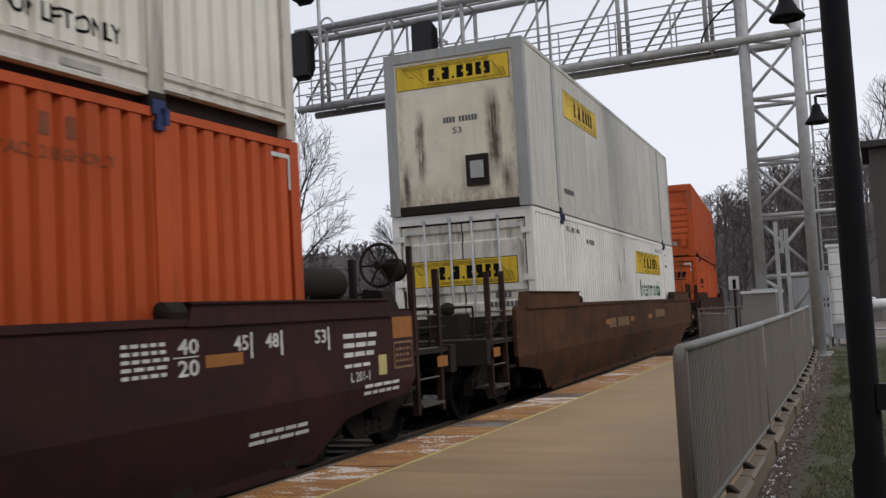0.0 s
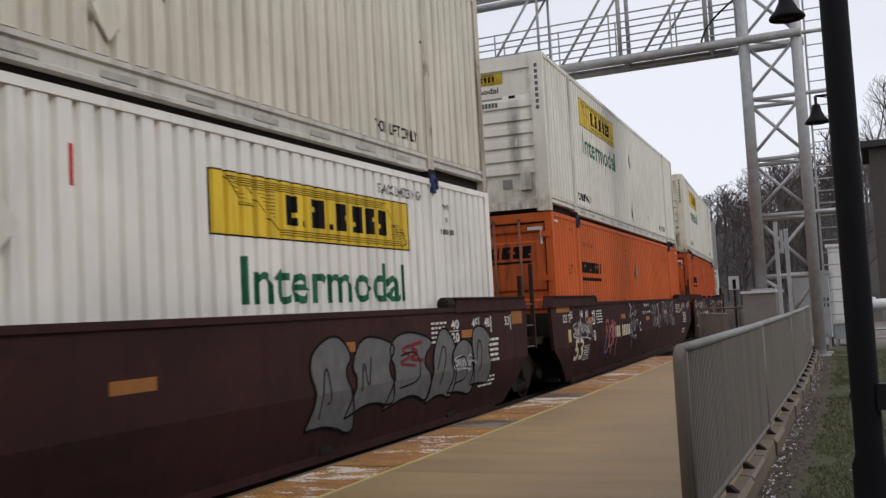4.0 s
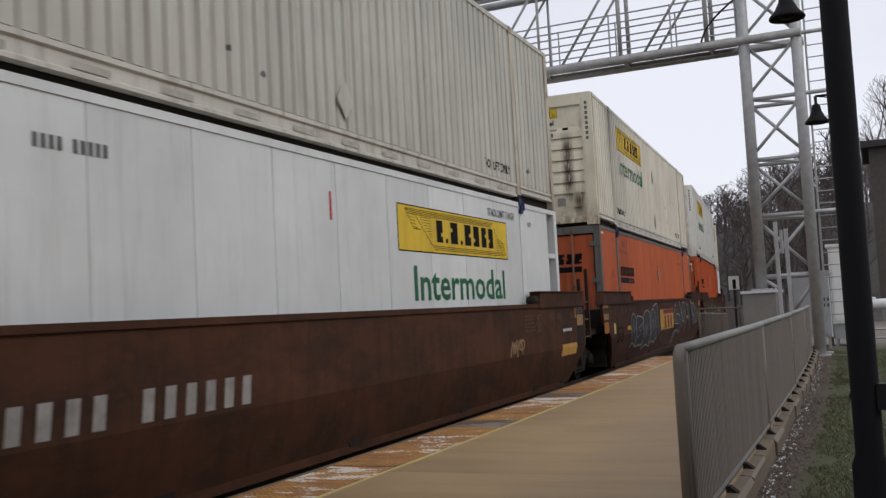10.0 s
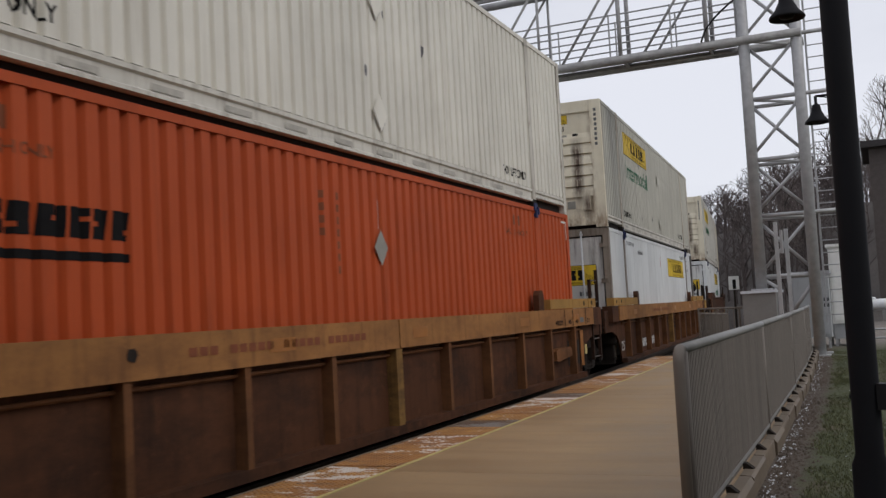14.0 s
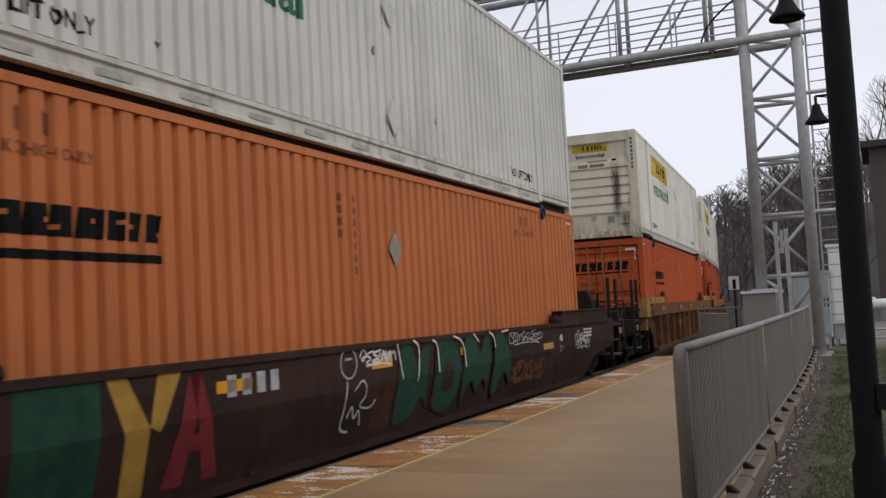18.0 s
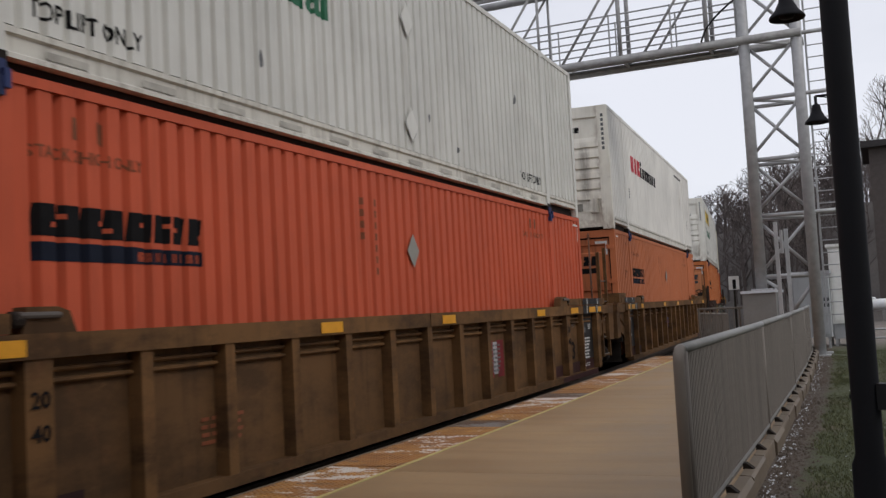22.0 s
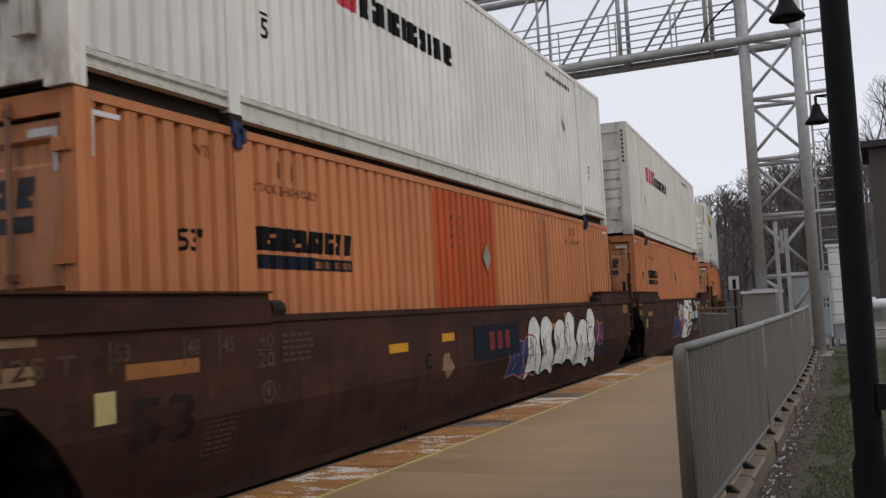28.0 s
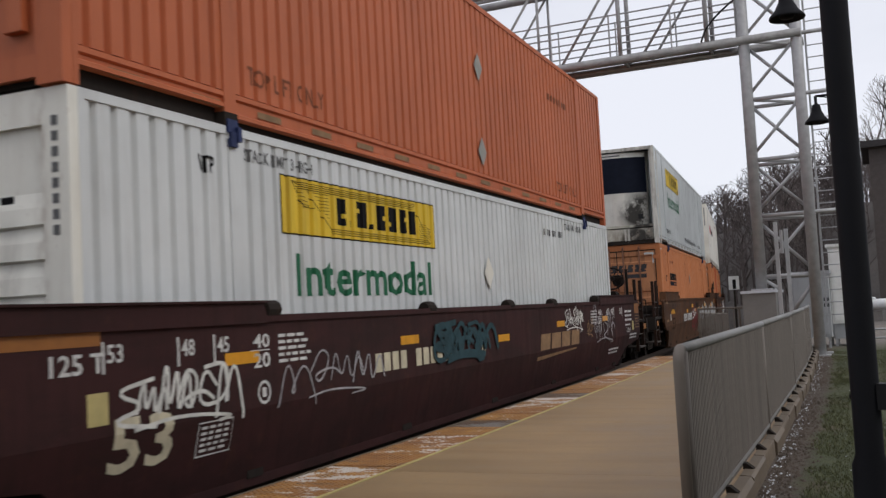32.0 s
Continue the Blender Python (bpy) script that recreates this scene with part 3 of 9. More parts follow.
def on_arc(s, off=0.0):
    """Plan position at s metres along the track, off metres to its right, and the heading."""
    a = TRACK_K * s
    c, d = math.cos(a), math.sin(a)
    return -TRACK_D - (1 - c) / TRACK_K + off * c, d / TRACK_K + off * d, a


def arc_strip(bm, sect, s0, s1, step):
    """Sweeps a closed section of (offset, z) along the track."""
    k = max(1, round((s1 - s0) / step))
    rings = []
    for i in range(k + 1):
        s = s0 + (s1 - s0) * i / k
        ring = []
        for off, z in sect:
            x, y, _ = on_arc(s, off)
            ring.append(bm.verts.new((x, y, z)))
        rings.append(ring)
    m = len(sect)
    for i in range(k):
        for j in range(m):
            bm.faces.new((rings[i][j], rings[i][(j + 1) % m], rings[i + 1][(j + 1) % m], rings[i + 1][j]))
    bm.faces.new(rings[0][::-1])
    bm.faces.new(rings[-1])
    return bm


def arc_pose(s, off, z, turn=0.0):
    x, y, a = on_arc(s, off)
    return Matrix.Translation((x, y, z)) @ Matrix.Rotation(a + turn, 4, "Z")


# ---------------------------------------------------------------- ground, hills, track bed


def smooth_step(a, b, v):
    t = min(1.0, max(0.0, (v - a) / (b - a)))
    return t * t * (3 - 2 * t)


def land(x, y):
    off = x + TRACK_D + TRACK_K * min(max(y, -40), 260) ** 2 / 2
    r = math.hypot(x, y)
    z = -0.53 + 0.43 * smooth_step(3.2, 4.6, off)
    z -= 1.6 * smooth_step(-9, -24, off) if off < -9 else 0.0
    z += 0.05 * (noise.noise((x * 0.4, y * 0.4, 0)) if r < 60 and off > 6 else 0.0)
    hill = smooth_step(48, 110, y) * smooth_step(5, 17, off) * (10 + 4 * smooth_step(100, 200, y) + 3 * noise.noise((x * 0.03, y * 0.03, 2)))
    ridge = smooth_step(430, 640, r) * (47 + 12 * noise.noise((x * 0.004, y * 0.004, 5)) + 5 * noise.noise((x * 0.02, y * 0.02, 7)))
    return z + max(hill, ridge)


def spaced(lo, hi, fine_lo, fine_hi, fine, grow):
    v, out = fine_lo, []
    while v <= fine_hi:
        out.append(v)
        v += fine
    d, v = fine, out[0]
    while v > lo:
        d *= grow
        v -= d
        out.insert(0, v)
    d, v = fine, out[-1]
    while v < hi:
        d *= grow
        v += d
        out.append(v)
    return out


def make_ground():
    xs, ys = spaced(-2500, 2500, -14, 6, 0.5, 1.11), spaced(-2500, 2500, -4, 30, 1.0, 1.1)
    verts = [(x, y, land(x, y)) for y in ys for x in xs]
    w = len(xs)
    faces = [(j * w + i, j * w + i + 1, (j + 1) * w + i + 1, (j + 1) * w + i) for j in range(len(ys) - 1) for i in range(w - 1)]
    me = bpy.data.meshes.new("ground")
    me.from_pydata(verts, [], faces)
    me.materials.append(M["ground"])
    for f in me.polygons:
        f.use_smooth = True
    tagged(new("ground", me), "ballast, winter grass and bare wooded slopes", "ground", kind="structure")


make_ground()


def make_track():
    root = thing("railway_track", "rusty steel rails on dark timber ties in ballast", "railway track", kind="structure")
    sect = [(-0.07, 0), (0.07, 0), (0.07, 0.015), (0.012, 0.03), (0.012, 0.125), (0.036, 0.135), (0.036, 0.17), (-0.036, 0.17), (-0.036, 0.135), (-0.012, 0.125), (-0.012, 0.03), (-0.07, 0.015)]
    for g in (-0.7525, 0.7525):
        part("rail", arc_strip(bmesh.new(), [(o + g, z + RAIL_Z - 0.17) for o, z in sect], -25, 420, 2.5), M["steel_rail"], root)
    tie = mesh_of(box(bmesh.new(), -1.3, 1.3, -0.11, 0.11, -0.13, 0.0), "tie", M["tie"], 0.012)
    for i in range(240):
        ob = part("tie", tie, None, root)
        ob.matrix_basis = arc_pose(-12 + i * 0.52, 0, RAIL_Z - 0.172)
    return root


make_track()

# ---------------------------------------------------------------- platform
EDGE, FENCE = 2.02, 5.35
platform = thing("platform", "low damp concrete station platform with a worn yellow edge", "platform", kind="structure")
part("platform_body", arc_strip(bmesh.new(), [(EDGE + 0.03, -0.6), (FENCE + 0.02, -0.6), (FENCE + 0.02, -0.06), (EDGE + 0.03, -0.06)], -10, 22, 1.0), M["pedestal"], platform)
for i in range(10):
    a = -8.2 + 3.0 * i
    part("slab", arc_strip(bmesh.new(), [(EDGE + 0.70, -0.055), (FENCE, -0.055), (FENCE, 0.0), (EDGE + 0.70, 0.0)], a + 0.002, a + 2.998, 0.75), M["slab"], platform)
for i in range(20):
    a = -8.2 + 1.5 * i
    part("coping", arc_strip(bmesh.new(), [(EDGE, -0.14), (EDGE + 0.045, -0.14), (EDGE + 0.045, 0.006), (EDGE + 0.012, 0.006), (EDGE, -0.006)], a + 0.004, a + 1.496, 0.75), M["kerb"], platform)


for i in range(10):
    a = -8.2 + 3.0 * i
    part("edge_strip", arc_strip(bmesh.new(), [(EDGE + 0.665, -0.03), (EDGE + 0.693, -0.03), (EDGE + 0.693, 0.006), (EDGE + 0.665, 0.006)], a + 0.003, a + 2.997, 0.75), M["cream_label"], platform, "narrow worn pale strip")


def tactile_tile():
    bm = box(bmesh.new(), -0.303, 0.303, -0.303, 0.303, -0.05, 0.0)
    for i in range(12):
        for j in range(12):
            c = Vector((-0.2777 + 0.0505 * i, -0.2777 + 0.0505 * j, 0))
            lo = [bm.verts.new(c + Vector((0.0135 * math.cos(k * 1.0472), 0.0135 * math.sin(k * 1.0472), 0.0003))) for k in range(6)]
            hi = [bm.verts.new(c + Vector((0.0075 * math.cos(k * 1.0472), 0.0075 * math.sin(k * 1.0472), 0.0052))) for k in range(6)]
            for k in range(6):
                bm.faces.new((lo[k], lo[(k + 1) % 6], hi[(k + 1) % 6], hi[k]))
            bm.faces.new(hi)
    return mesh_of(bm, "tactile_tile", M["tactile"])


TILE = tactile_tile()
for i in range(49):
    ob = part("tactile_tile", TILE, None, platform)
    ob.matrix_basis = arc_pose(-8.0 + 0.6115 * i, EDGE + 0.045 + 0.308, 0.004 + 0.003 * math.sin(i * 2.3))


def fence_panel(s0, s1):
    root = thing("platform_fence", "grey steel picket fence panel with a rounded pale top rail", "fence", arc_pose(s0, FENCE, 0), "platform fence panels")
    L = s1 - s0
    bm = bmesh.new()
    tube(bm, (0, 0.0, 0.02), (0, 0.0, 0.95), 0.032, 8)
    part("post", bm, M["fence"], root, smooth=True)
    bm = bmesh.new()
    tube(bm, (0, -0.02, 0.965), (0, L - 0.01, 0.965), 0.028, 10)
    part("top_rail", bm, M["rail_top"], root, "pale weathered tubular top rail", smooth=True)
    part("bottom_rail", box(bmesh.new(), -0.016, 0.016, 0.03, L - 0.03, 0.075, 0.1), M["rail_top"], root, bevel=0.004)
    n = int((L - 0.1) / 0.05)
    picket = keep("picket", lambda: mesh_of(box(bmesh.new(), -0.011, 0.011, -0.017, 0.017, 0.05, 0.945), "picket", M["fence"]))
    for i in range(n):
        part("picket", picket, None, root).location = (0, 0.11 + i * (L - 0.16) / n, 0)
    return root


for a, b in ((5.0, 8.95), (8.95, 12.9), (12.9, 16.85), (16.85, 20.4)):
    fence_panel(a, b)
_bm = bmesh.new()
rings = []
for i in range(12):
    t = min(i, 10) / 10 * math.pi / 2
    c = Vector((0, -0.03 - 0.07 * math.sin(t), 0.895 + 0.07 * math.cos(t) if i < 11 else 0.0))
    d = Vector((0, -math.cos(t), -math.sin(t)))
    u_ = d.cross(Vector((1, 0, 0)))
    rings.append([_bm.verts.new(c + (Vector((1, 0, 0)) * math.cos(2 * math.pi * j / 12) + u_ * math.sin(2 * math.pi * j / 12)) * 0.029) for j in range(12)])
for r0, r1 in zip(rings, rings[1:]):
    for j in range(12):
        _bm.faces.new((r0[j], r0[(j + 1) % 12], r1[(j + 1) % 12], r1[j]))
_bm.faces.new(rings[0])
_bm.faces.new(rings[-1])
one("fence_end_post", _bm, M["fence"], "bent grey steel tube closing the platform fence", "fence post", m=arc_pose(5.0, FENCE, 0), smooth=True)

kerb = thing("kerb", "row of stained concrete kerb stones with dark wedges standing for shadows", "kerb", kind="structure")
for i in range(22):
    a = 3.2 + 0.86 * i
    part("kerb_stone", arc_strip(bmesh.new(), [(FENCE + 0.03, -0.3), (FENCE + 0.115, -0.3), (FENCE + 0.115 + 0.012 * math.sin(i * 2.3), 0.012 + 0.014 * math.sin(i * 1.7)), (FENCE + 0.10, 0.036), (FENCE + 0.03, 0.04)], a + 0.01, a + 0.85, 0.43), M["kerb"], kerb)
    if a > 4.9:
        # small dark wedge that stands for the shadowed gap along the kerb
        bm = prism(bmesh.new(), [(-0.04, 0.0), (0.035, 0.0), (-0.015, 0.04), (-0.04, 0.04)], 1, -0.035, 0.035)
        part("bracket", bm, M["grime"], kerb).matrix_basis = arc_pose(a + 0.3, FENCE + 0.06, 0.036)


def scatter(name, count, place, size, material, label, category, seed):
    """Many small faceted bits as one piece of stuff."""
    rnd = random.Random(seed)
    vs, fs = [], []
    for _ in range(count):
        x, y, z = place(rnd)
        r = rnd.uniform(*size)
        k = len(vs)
        a = rnd.uniform(0, 6.3)
        for j in range(4):
            q = a + j * math.pi / 2 + rnd.uniform(-0.4, 0.4)
            vs.append((x + r * math.cos(q), y + r * math.sin(q), z - 0.2 * r))
        vs.append((x + r * rnd.uniform(-0.3, 0.3), y + r * rnd.uniform(-0.3, 0.3), z + r * rnd.uniform(0.35, 0.8)))
        fs += [(k, k + 1, k + 4), (k + 1, k + 2, k + 4), (k + 2, k + 3, k + 4), (k + 3, k, k + 4), (k + 3, k + 2, k + 1, k)]
    me = bpy.data.meshes.new(name)
    me.from_pydata(vs, [], fs)
    me.materials.append(material)
    return tagged(new(name, me), label, category, kind="stuff")


def by_track(s, off, lift=0.0):
    x, y, _ = on_arc(s, off)
    return x, y, land(x, y) + lift


scatter("ice_chips", 620, lambda r: by_track(4 + 17 * r.random() ** 1.3, FENCE + 0.13 + abs(r.gauss(0, 0.065))), (0.004, 0.018), M["snow"], "melting ice chips along the kerb", "ice", 3)
scatter("pebbles", 4200, lambda r: by_track(4 + 20 * r.random() ** 1.2, FENCE + 0.13 + abs(r.gauss(0, 0.14))), (0.006, 0.026), plain("brown_pebbles", (0.10, 0.078, 0.062), 0.9, 0, 0.4, 3), "brown pebbles and dead leaves beside the kerb", "gravel", 4)
scatter("grass_frost", 420, lambda r: by_track(4.5 + 15 * r.random() ** 1.2, FENCE + 0.6 + 1.6 * r.random(), 0.02), (0.004, 0.009), M["snow"], "specks of old snow in the grass", "snow", 5)
scatter("ballast_stones", 5200, lambda r: by_track(3 + 27 * r.random() ** 1.4, r.uniform(-2.2, 1.95)), (0.02, 0.05), plain("ballast_stone", (0.045, 0.04, 0.038), 0.9, 0, 0.4, 3), "dark crushed stone ballast", "ballast", 6)
scatter("ballast_snow", 130, lambda r: by_track(r.choice((6.2, 7.4, 8.1, 9.6, 12, 15, 18)) + r.gauss(0, 0.35), r.choice((1.3, 1.55, 0.1)) + r.gauss(0, 0.1)), (0.03, 0.09), M["snow"], "small snow patches on the ballast", "snow", 8)


def grass():
    rnd = random.Random(9)
    vs, fs = [], []
    for _ in range(95000):
        s, off = 4 + 19 * rnd.random() ** 1.4, FENCE + 0.28 + 2.4 * rnd.random() ** 1.3
        if off < FENCE + 0.26 + 0.25 * abs(noise.noise((s * 1.3, off, 4))) + 0.1:
            continue
        if noise.noise((s * 0.8, off * 1.4, 1)) < -0.42:
            continue
        x, y, z = by_track(s, off)
        a, hgt = rnd.uniform(0, 6.3), rnd.uniform(0.010, 0.032)
        dx, dy = math.cos(a) * 0.005, math.sin(a) * 0.005
        lx, ly = rnd.gauss(0, 0.02), rnd.gauss(0, 0.02)
        k = len(vs)
        vs += [(x - dx, y - dy, z - 0.01), (x + dx, y + dy, z - 0.01), (x + lx, y + ly, z + hgt)]
        fs.append((k, k + 1, k + 2))
    me = bpy.data.meshes.new("grass")
    me.from_pydata(vs, [], fs)
    g = Nodes("winter_grass")
    geo = g.n.new("ShaderNodeNewGeometry")
    me.materials.append(g.done(g.mix(geo.outputs["Random Per Island"], (0.042, 0.056, 0.018), (0.125, 0.125, 0.05)), 0.8))
    tagged(new("grass", me), "short thin winter grass beside the platform", "grass", kind="stuff")


grass()

# ---------------------------------------------------------------- signal gantry with its tower
GY0, GY1, GZ0, GZ1 = 21.75, 22.62, 6.77, 8.85
gantry = thing("signal_gantry", "galvanised steel truss signal bridge over the track", "signal gantry", pose(-2.0, 22.0, -0.1))


def gpart(name, bm, mat, label="", bevel=0.0, smooth=False, under=None):
    for v in bm.verts:
        v.co -= Vector((-2.0, 22.0, -0.1))
    return part(name, bm, mat, under or gantry, label, bevel, smooth)


for gy in (GY0, GY1):
    for gz in (GZ0, GZ1):
        gpart("chord", tube(bmesh.new(), (-13.75, gy, gz), (-1.2, gy, gz), 0.095, 10), M["gantry"], smooth=True)
gpart("walkway", box(bmesh.new(), -13.9, -2.6, GY0 + 0.06, GY1 - 0.06, GZ0 + 0.09, GZ0 + 0.12), M["gantry"], "open steel walkway grating")
gpart("roof_brace", box(bmesh.new(), -13.9, -2.6, GY0 + 0.35, GY0 + 0.45, GZ1 - 0.02, GZ1 + 0.02), M["gantry"])
P = 1.935
for k in range(6):
    x0 = -2.5 - P * k
    thick = 0.055 if k in (0, 1, 3, 5) else 0.035
    for gy in (GY0, GY1):
        gpart("upright", tube(bmesh.new(), (x0 - P * 0.33, gy, GZ0), (x0 - P * 0.33, gy, GZ1), thick, 6), M["gantry"], smooth=True)
        gpart("diagonal", tube(bmesh.new(), (x0 - P * 1.05, gy, GZ0 + 0.08), (x0 - P * 0.36, gy, GZ1 - 0.08), 0.032, 6), M["gantry"], smooth=True)
    gpart("cross_brace", tube(bmesh.new(), (x0 - P * 0.33, GY0, GZ0), (x0 - P * 0.33, GY1, GZ0), 0.035, 6), M["gantry"])
    gpart("cross_brace", tube(bmesh.new(), (x0 - P * 0.33, GY0, GZ1), (x0 - P * 0.33, GY1, GZ1), 0.035, 6), M["gantry"])
for gy in (GY0 + 0.12, GY1 - 0.1):
    for gz in (0.42, 0.76, 1.1):
        gpart("handrail", tube(bmesh.new(), (-13.9, gy, GZ0 + gz), (-2.5, gy, GZ0 + gz), 0.018, 6), M["galv"])
    for k in range(9):
        gpart("rail_post", tube(bmesh.new(), (-13.8 + k * 1.41, gy, GZ0 + 0.1), (-13.8 + k * 1.41, gy, GZ0 + 1.12), 0.02, 6), M["galv"])
_bm = bmesh.new()
for k in range(10):
    u, w = k / 10, (k + 1) / 10
    tube(_bm, (-3.25 + u * 0.95, GY0 - 0.1, GZ0 + 0.08 + 0.95 * u ** 0.6), (-3.25 + w * 0.95, GY0 - 0.1, GZ0 + 0.08 + 0.95 * w ** 0.6), 0.022, 6)
gpart("cable", _bm, M["black"], "drooping black cable", smooth=True)

# tower legs and bracing
TX0, TX1, TY0, TY1 = -2.38, -1.30, 21.85, 22.75
for lx, foot in ((TX0, 1.34), (TX1, -0.1)):
    for ly in (TY0, TY1):
        back = ly == TY1
        gpart("leg", tube(bmesh.new(), (lx - 0.075 * back, ly, foot), (lx - 0.075 * back, ly, 10.6), 0.075 if back else 0.12, 12), M["galv"], smooth=True)
        gpart("base_plate", box(bmesh.new(), lx - 0.2, lx + 0.2, ly - 0.2, ly + 0.2, foot, foot + 0.03), M["galv"])
LEVELS = (1.62, 2.93, 4.15, 5.47, 6.77, 8.05, 9.3)
for k, z in enumerate(LEVELS):
    for ly in (TY0, TY1):
        gpart("tower_girt", tube(bmesh.new(), (TX0, ly, z), (TX1 + (0.95 if ly == TY0 and k in (1, 3, 4) else 0), ly, z), 0.045, 8), M["galv"], smooth=True)
        if k + 1 < len(LEVELS):
            z2 = LEVELS[k + 1]
            if ly == TY0:
                gpart("tower_brace", tube(bmesh.new(), (TX0, ly, z + 0.08), (TX1, ly, z2 - 0.08), 0.036, 8), M["galv"], smooth=True)
                gpart("tower_brace", tube(bmesh.new(), (TX1, ly + 0.08, z + 0.08), (TX0, ly + 0.08, z2 - 0.08), 0.036, 8), M["galv"], smooth=True)
    gpart("tower_girt", tube(bmesh.new(), (TX0, TY0, z), (TX1, TY1, z - 0.02), 0.03, 6), M["galv"])
gpart("tower_brace", tube(bmesh.new(), (TX0, TY0, 1.6), (TX0 + 0.35, TY0, 1.36), 0.036, 8), M["galv"], smooth=True)
gpart("tower_brace", tube(bmesh.new(), (TX1, TY0, 1.5), (TX0 + 0.5, TY0, 0.72), 0.04, 8), M["gantry"], smooth=True)
gpart("pedestal", box(bmesh.new(), -2.76, -2.08, 21.55, 23.0, -0.4, 1.28), M["pedestal"], "concrete pedestal under the tower legs", bevel=0.015)
gpart("pedestal_cap", box(bmesh.new(), -2.79, -2.05, 21.52, 23.03, 1.28, 1.335), M["snow"], "pale cap on the pedestal", bevel=0.01)
# climbing ladder
for lx in (-1.13, -0.66):
    gpart("ladder_stile", box(bmesh.new(), lx - 0.02, lx + 0.02, 21.97, 22.03, 0.6, 10.4), M["galv"])
for k in range(36):
    gpart("ladder_rung", tube(bmesh.new(), (-1.13, 22.0, 0.75 + 0.262 * k), (-0.66, 22.0, 0.75 + 0.262 * k), 0.012, 6), M["galv"])


def signal_head(x, y, z):
    """A black colour-light head, seen from behind: round-cornered backplate, housing and three hooded lamps."""
    bm = bmesh.new()
    pts = [(0.35 * cx, 0.66 * cz) for cx, cz in ((-1, -0.62), (-0.5, -1), (0.5, -1), (1, -0.62), (1, 0.62), (0.5, 1), (-0.5, 1), (-1, 0.62))]
    prism(bm, [(x + a, z + b) for a, b in pts], 1, y - 0.03, y)
    head = gpart("signal_head", bm, M["black"], "black three-lamp railway signal head")
    for k in (-0.4, 0, 0.4):
        bm = bmesh.new()
        lathe(bm, [(0.13, 0.0), (0.13, 0.28), (0.12, 0.28), (0.11, 0.05)], (x, y, z + k), "Y", 14)
        gpart("hood", bm, M["black"], under=head)
    gpart("housing", box(bmesh.new(), x - 0.24, x + 0.24, y - 0.25, y - 0.03, z - 0.56, z + 0.56), M["black"], bevel=0.03, under=head)
    return head


for sx, dz in ((-13.28, 8.07), (-9.78, 7.72), (-13.15, 10.05)):
    signal_head(sx, GY0 - 0.42, dz)
for sx in (-12.83, -9.40):
    gpart("signal_mast", tube(bmesh.new(), (sx, GY0 - 0.3, GZ0 - 0.12), (sx, GY0 - 0.3, 10.6), 0.05, 8), M["galv"], smooth=True)
    for z in (7.0, 7.9, 8.75):
        gpart("mast_arm", box(bmesh.new(), sx - 0.03, sx + 0.03, GY0 - 0.32, GY0 + 0.05, z - 0.03, z + 0.03), M["galv"])
        gpart("head_arm", box(bmesh.new(), sx - 0.45, sx, GY0 - 0.38, GY0 - 0.33, z - 0.02, z + 0.02), M["galv"])
    for z in (7.05, 8.75):
        _bm = bmesh.new()
        for k in range(7):
            a, b = math.pi * k / 7, math.pi * (k + 1) / 7
            tube(_bm, (sx + 0.02 + 0.2 * (1 - math.cos(a)), GY0 - 0.3, z + 0.25 * math.sin(a)), (sx + 0.02 + 0.2 * (1 - math.cos(b)), GY0 - 0.3, z + 0.25 * math.sin(b)), 0.028, 6)
        gpart("conduit", _bm, M["galv"], smooth=True)

# ---------------------------------------------------------------- lamp posts


def lamp_post(x, y, r, arm, up=0.0, group="platform lamp posts"):
    root = thing("lamp_post", "tall black steel lamp post with a hanging bell shade", "lamp post", pose(x, y, -0.1), group)
    bm = bmesh.new()
    lathe(bm, [(r * 2.2, 0), (r * 2.2, 0.05), (r * 1.35, 0.1), (r * 1.3, 0.5), (r, 0.55), (r, 5.15 + up), (r * 0.6, 5.25 + up), (0.01, 5.32 + up)], (0, 0, 0), "Z", 20)
    part("pole", bm, M["lamp_black"], root, smooth=True)
    bm = bmesh.new()
    tube(bm, (0, 0, 5.0 + up), (-arm, 0, 5.0 + up), 0.022, 8)
    prev = None
    for k in range(9):
        a = math.pi * (0.5 + k / 8 * 0.5)
        q = Vector((-r - 0.12 - 0.25 * math.cos(a) - 0.25, 0, 4.78 + up + 0.2 * math.sin(a)))
        if prev is not None:
            tube(bm, prev, q, 0.012, 6)
        prev = q
    part("arm", bm, M["lamp_black"], root, smooth=True)
    bm = bmesh.new()
    lathe(bm, [(0.028, 0.5), (0.028, 0.36), (0.06, 0.34), (0.085, 0.28), (0.09, 0.22), (0.10, 0.20), (0.15, 0.10), (0.215, 0.03), (0.225, 0.0), (0.215, -0.01), (0.2, 0.0), (0.09, 0.12)], (-arm, 0, 4.5 + up), "Z", 24)
    part("bell_shade", bm, M["lamp_black"], root, "black bell-shaped shade", smooth=True)
    bm = bmesh.new()
    lathe(bm, [(0.01, 0.10), (0.07, 0.08), (0.1, 0.03), (0.08, 0.0), (0.01, -0.01)], (-arm, 0, 4.5 + up), "Z", 14)
    part("globe", bm, M["lamp_black"], root, "dark lamp fitting", smooth=True)
    return root


near_post = lamp_post(-0.117, 5.0, 0.064, 0.5)
part("outlet_box", box(bmesh.new(), 0.05, 0.13, -0.05, 0.03, 0.76, 0.88), M["black"], near_post, bevel=0.006)
lamp_post(-0.365, 13.0, 0.055, 0.5, 0.33)
lamp_post(-0.40, 19.4, 0.055, 0.5)

# ---------------------------------------------------------------- cabinets, posts and signs past the platform


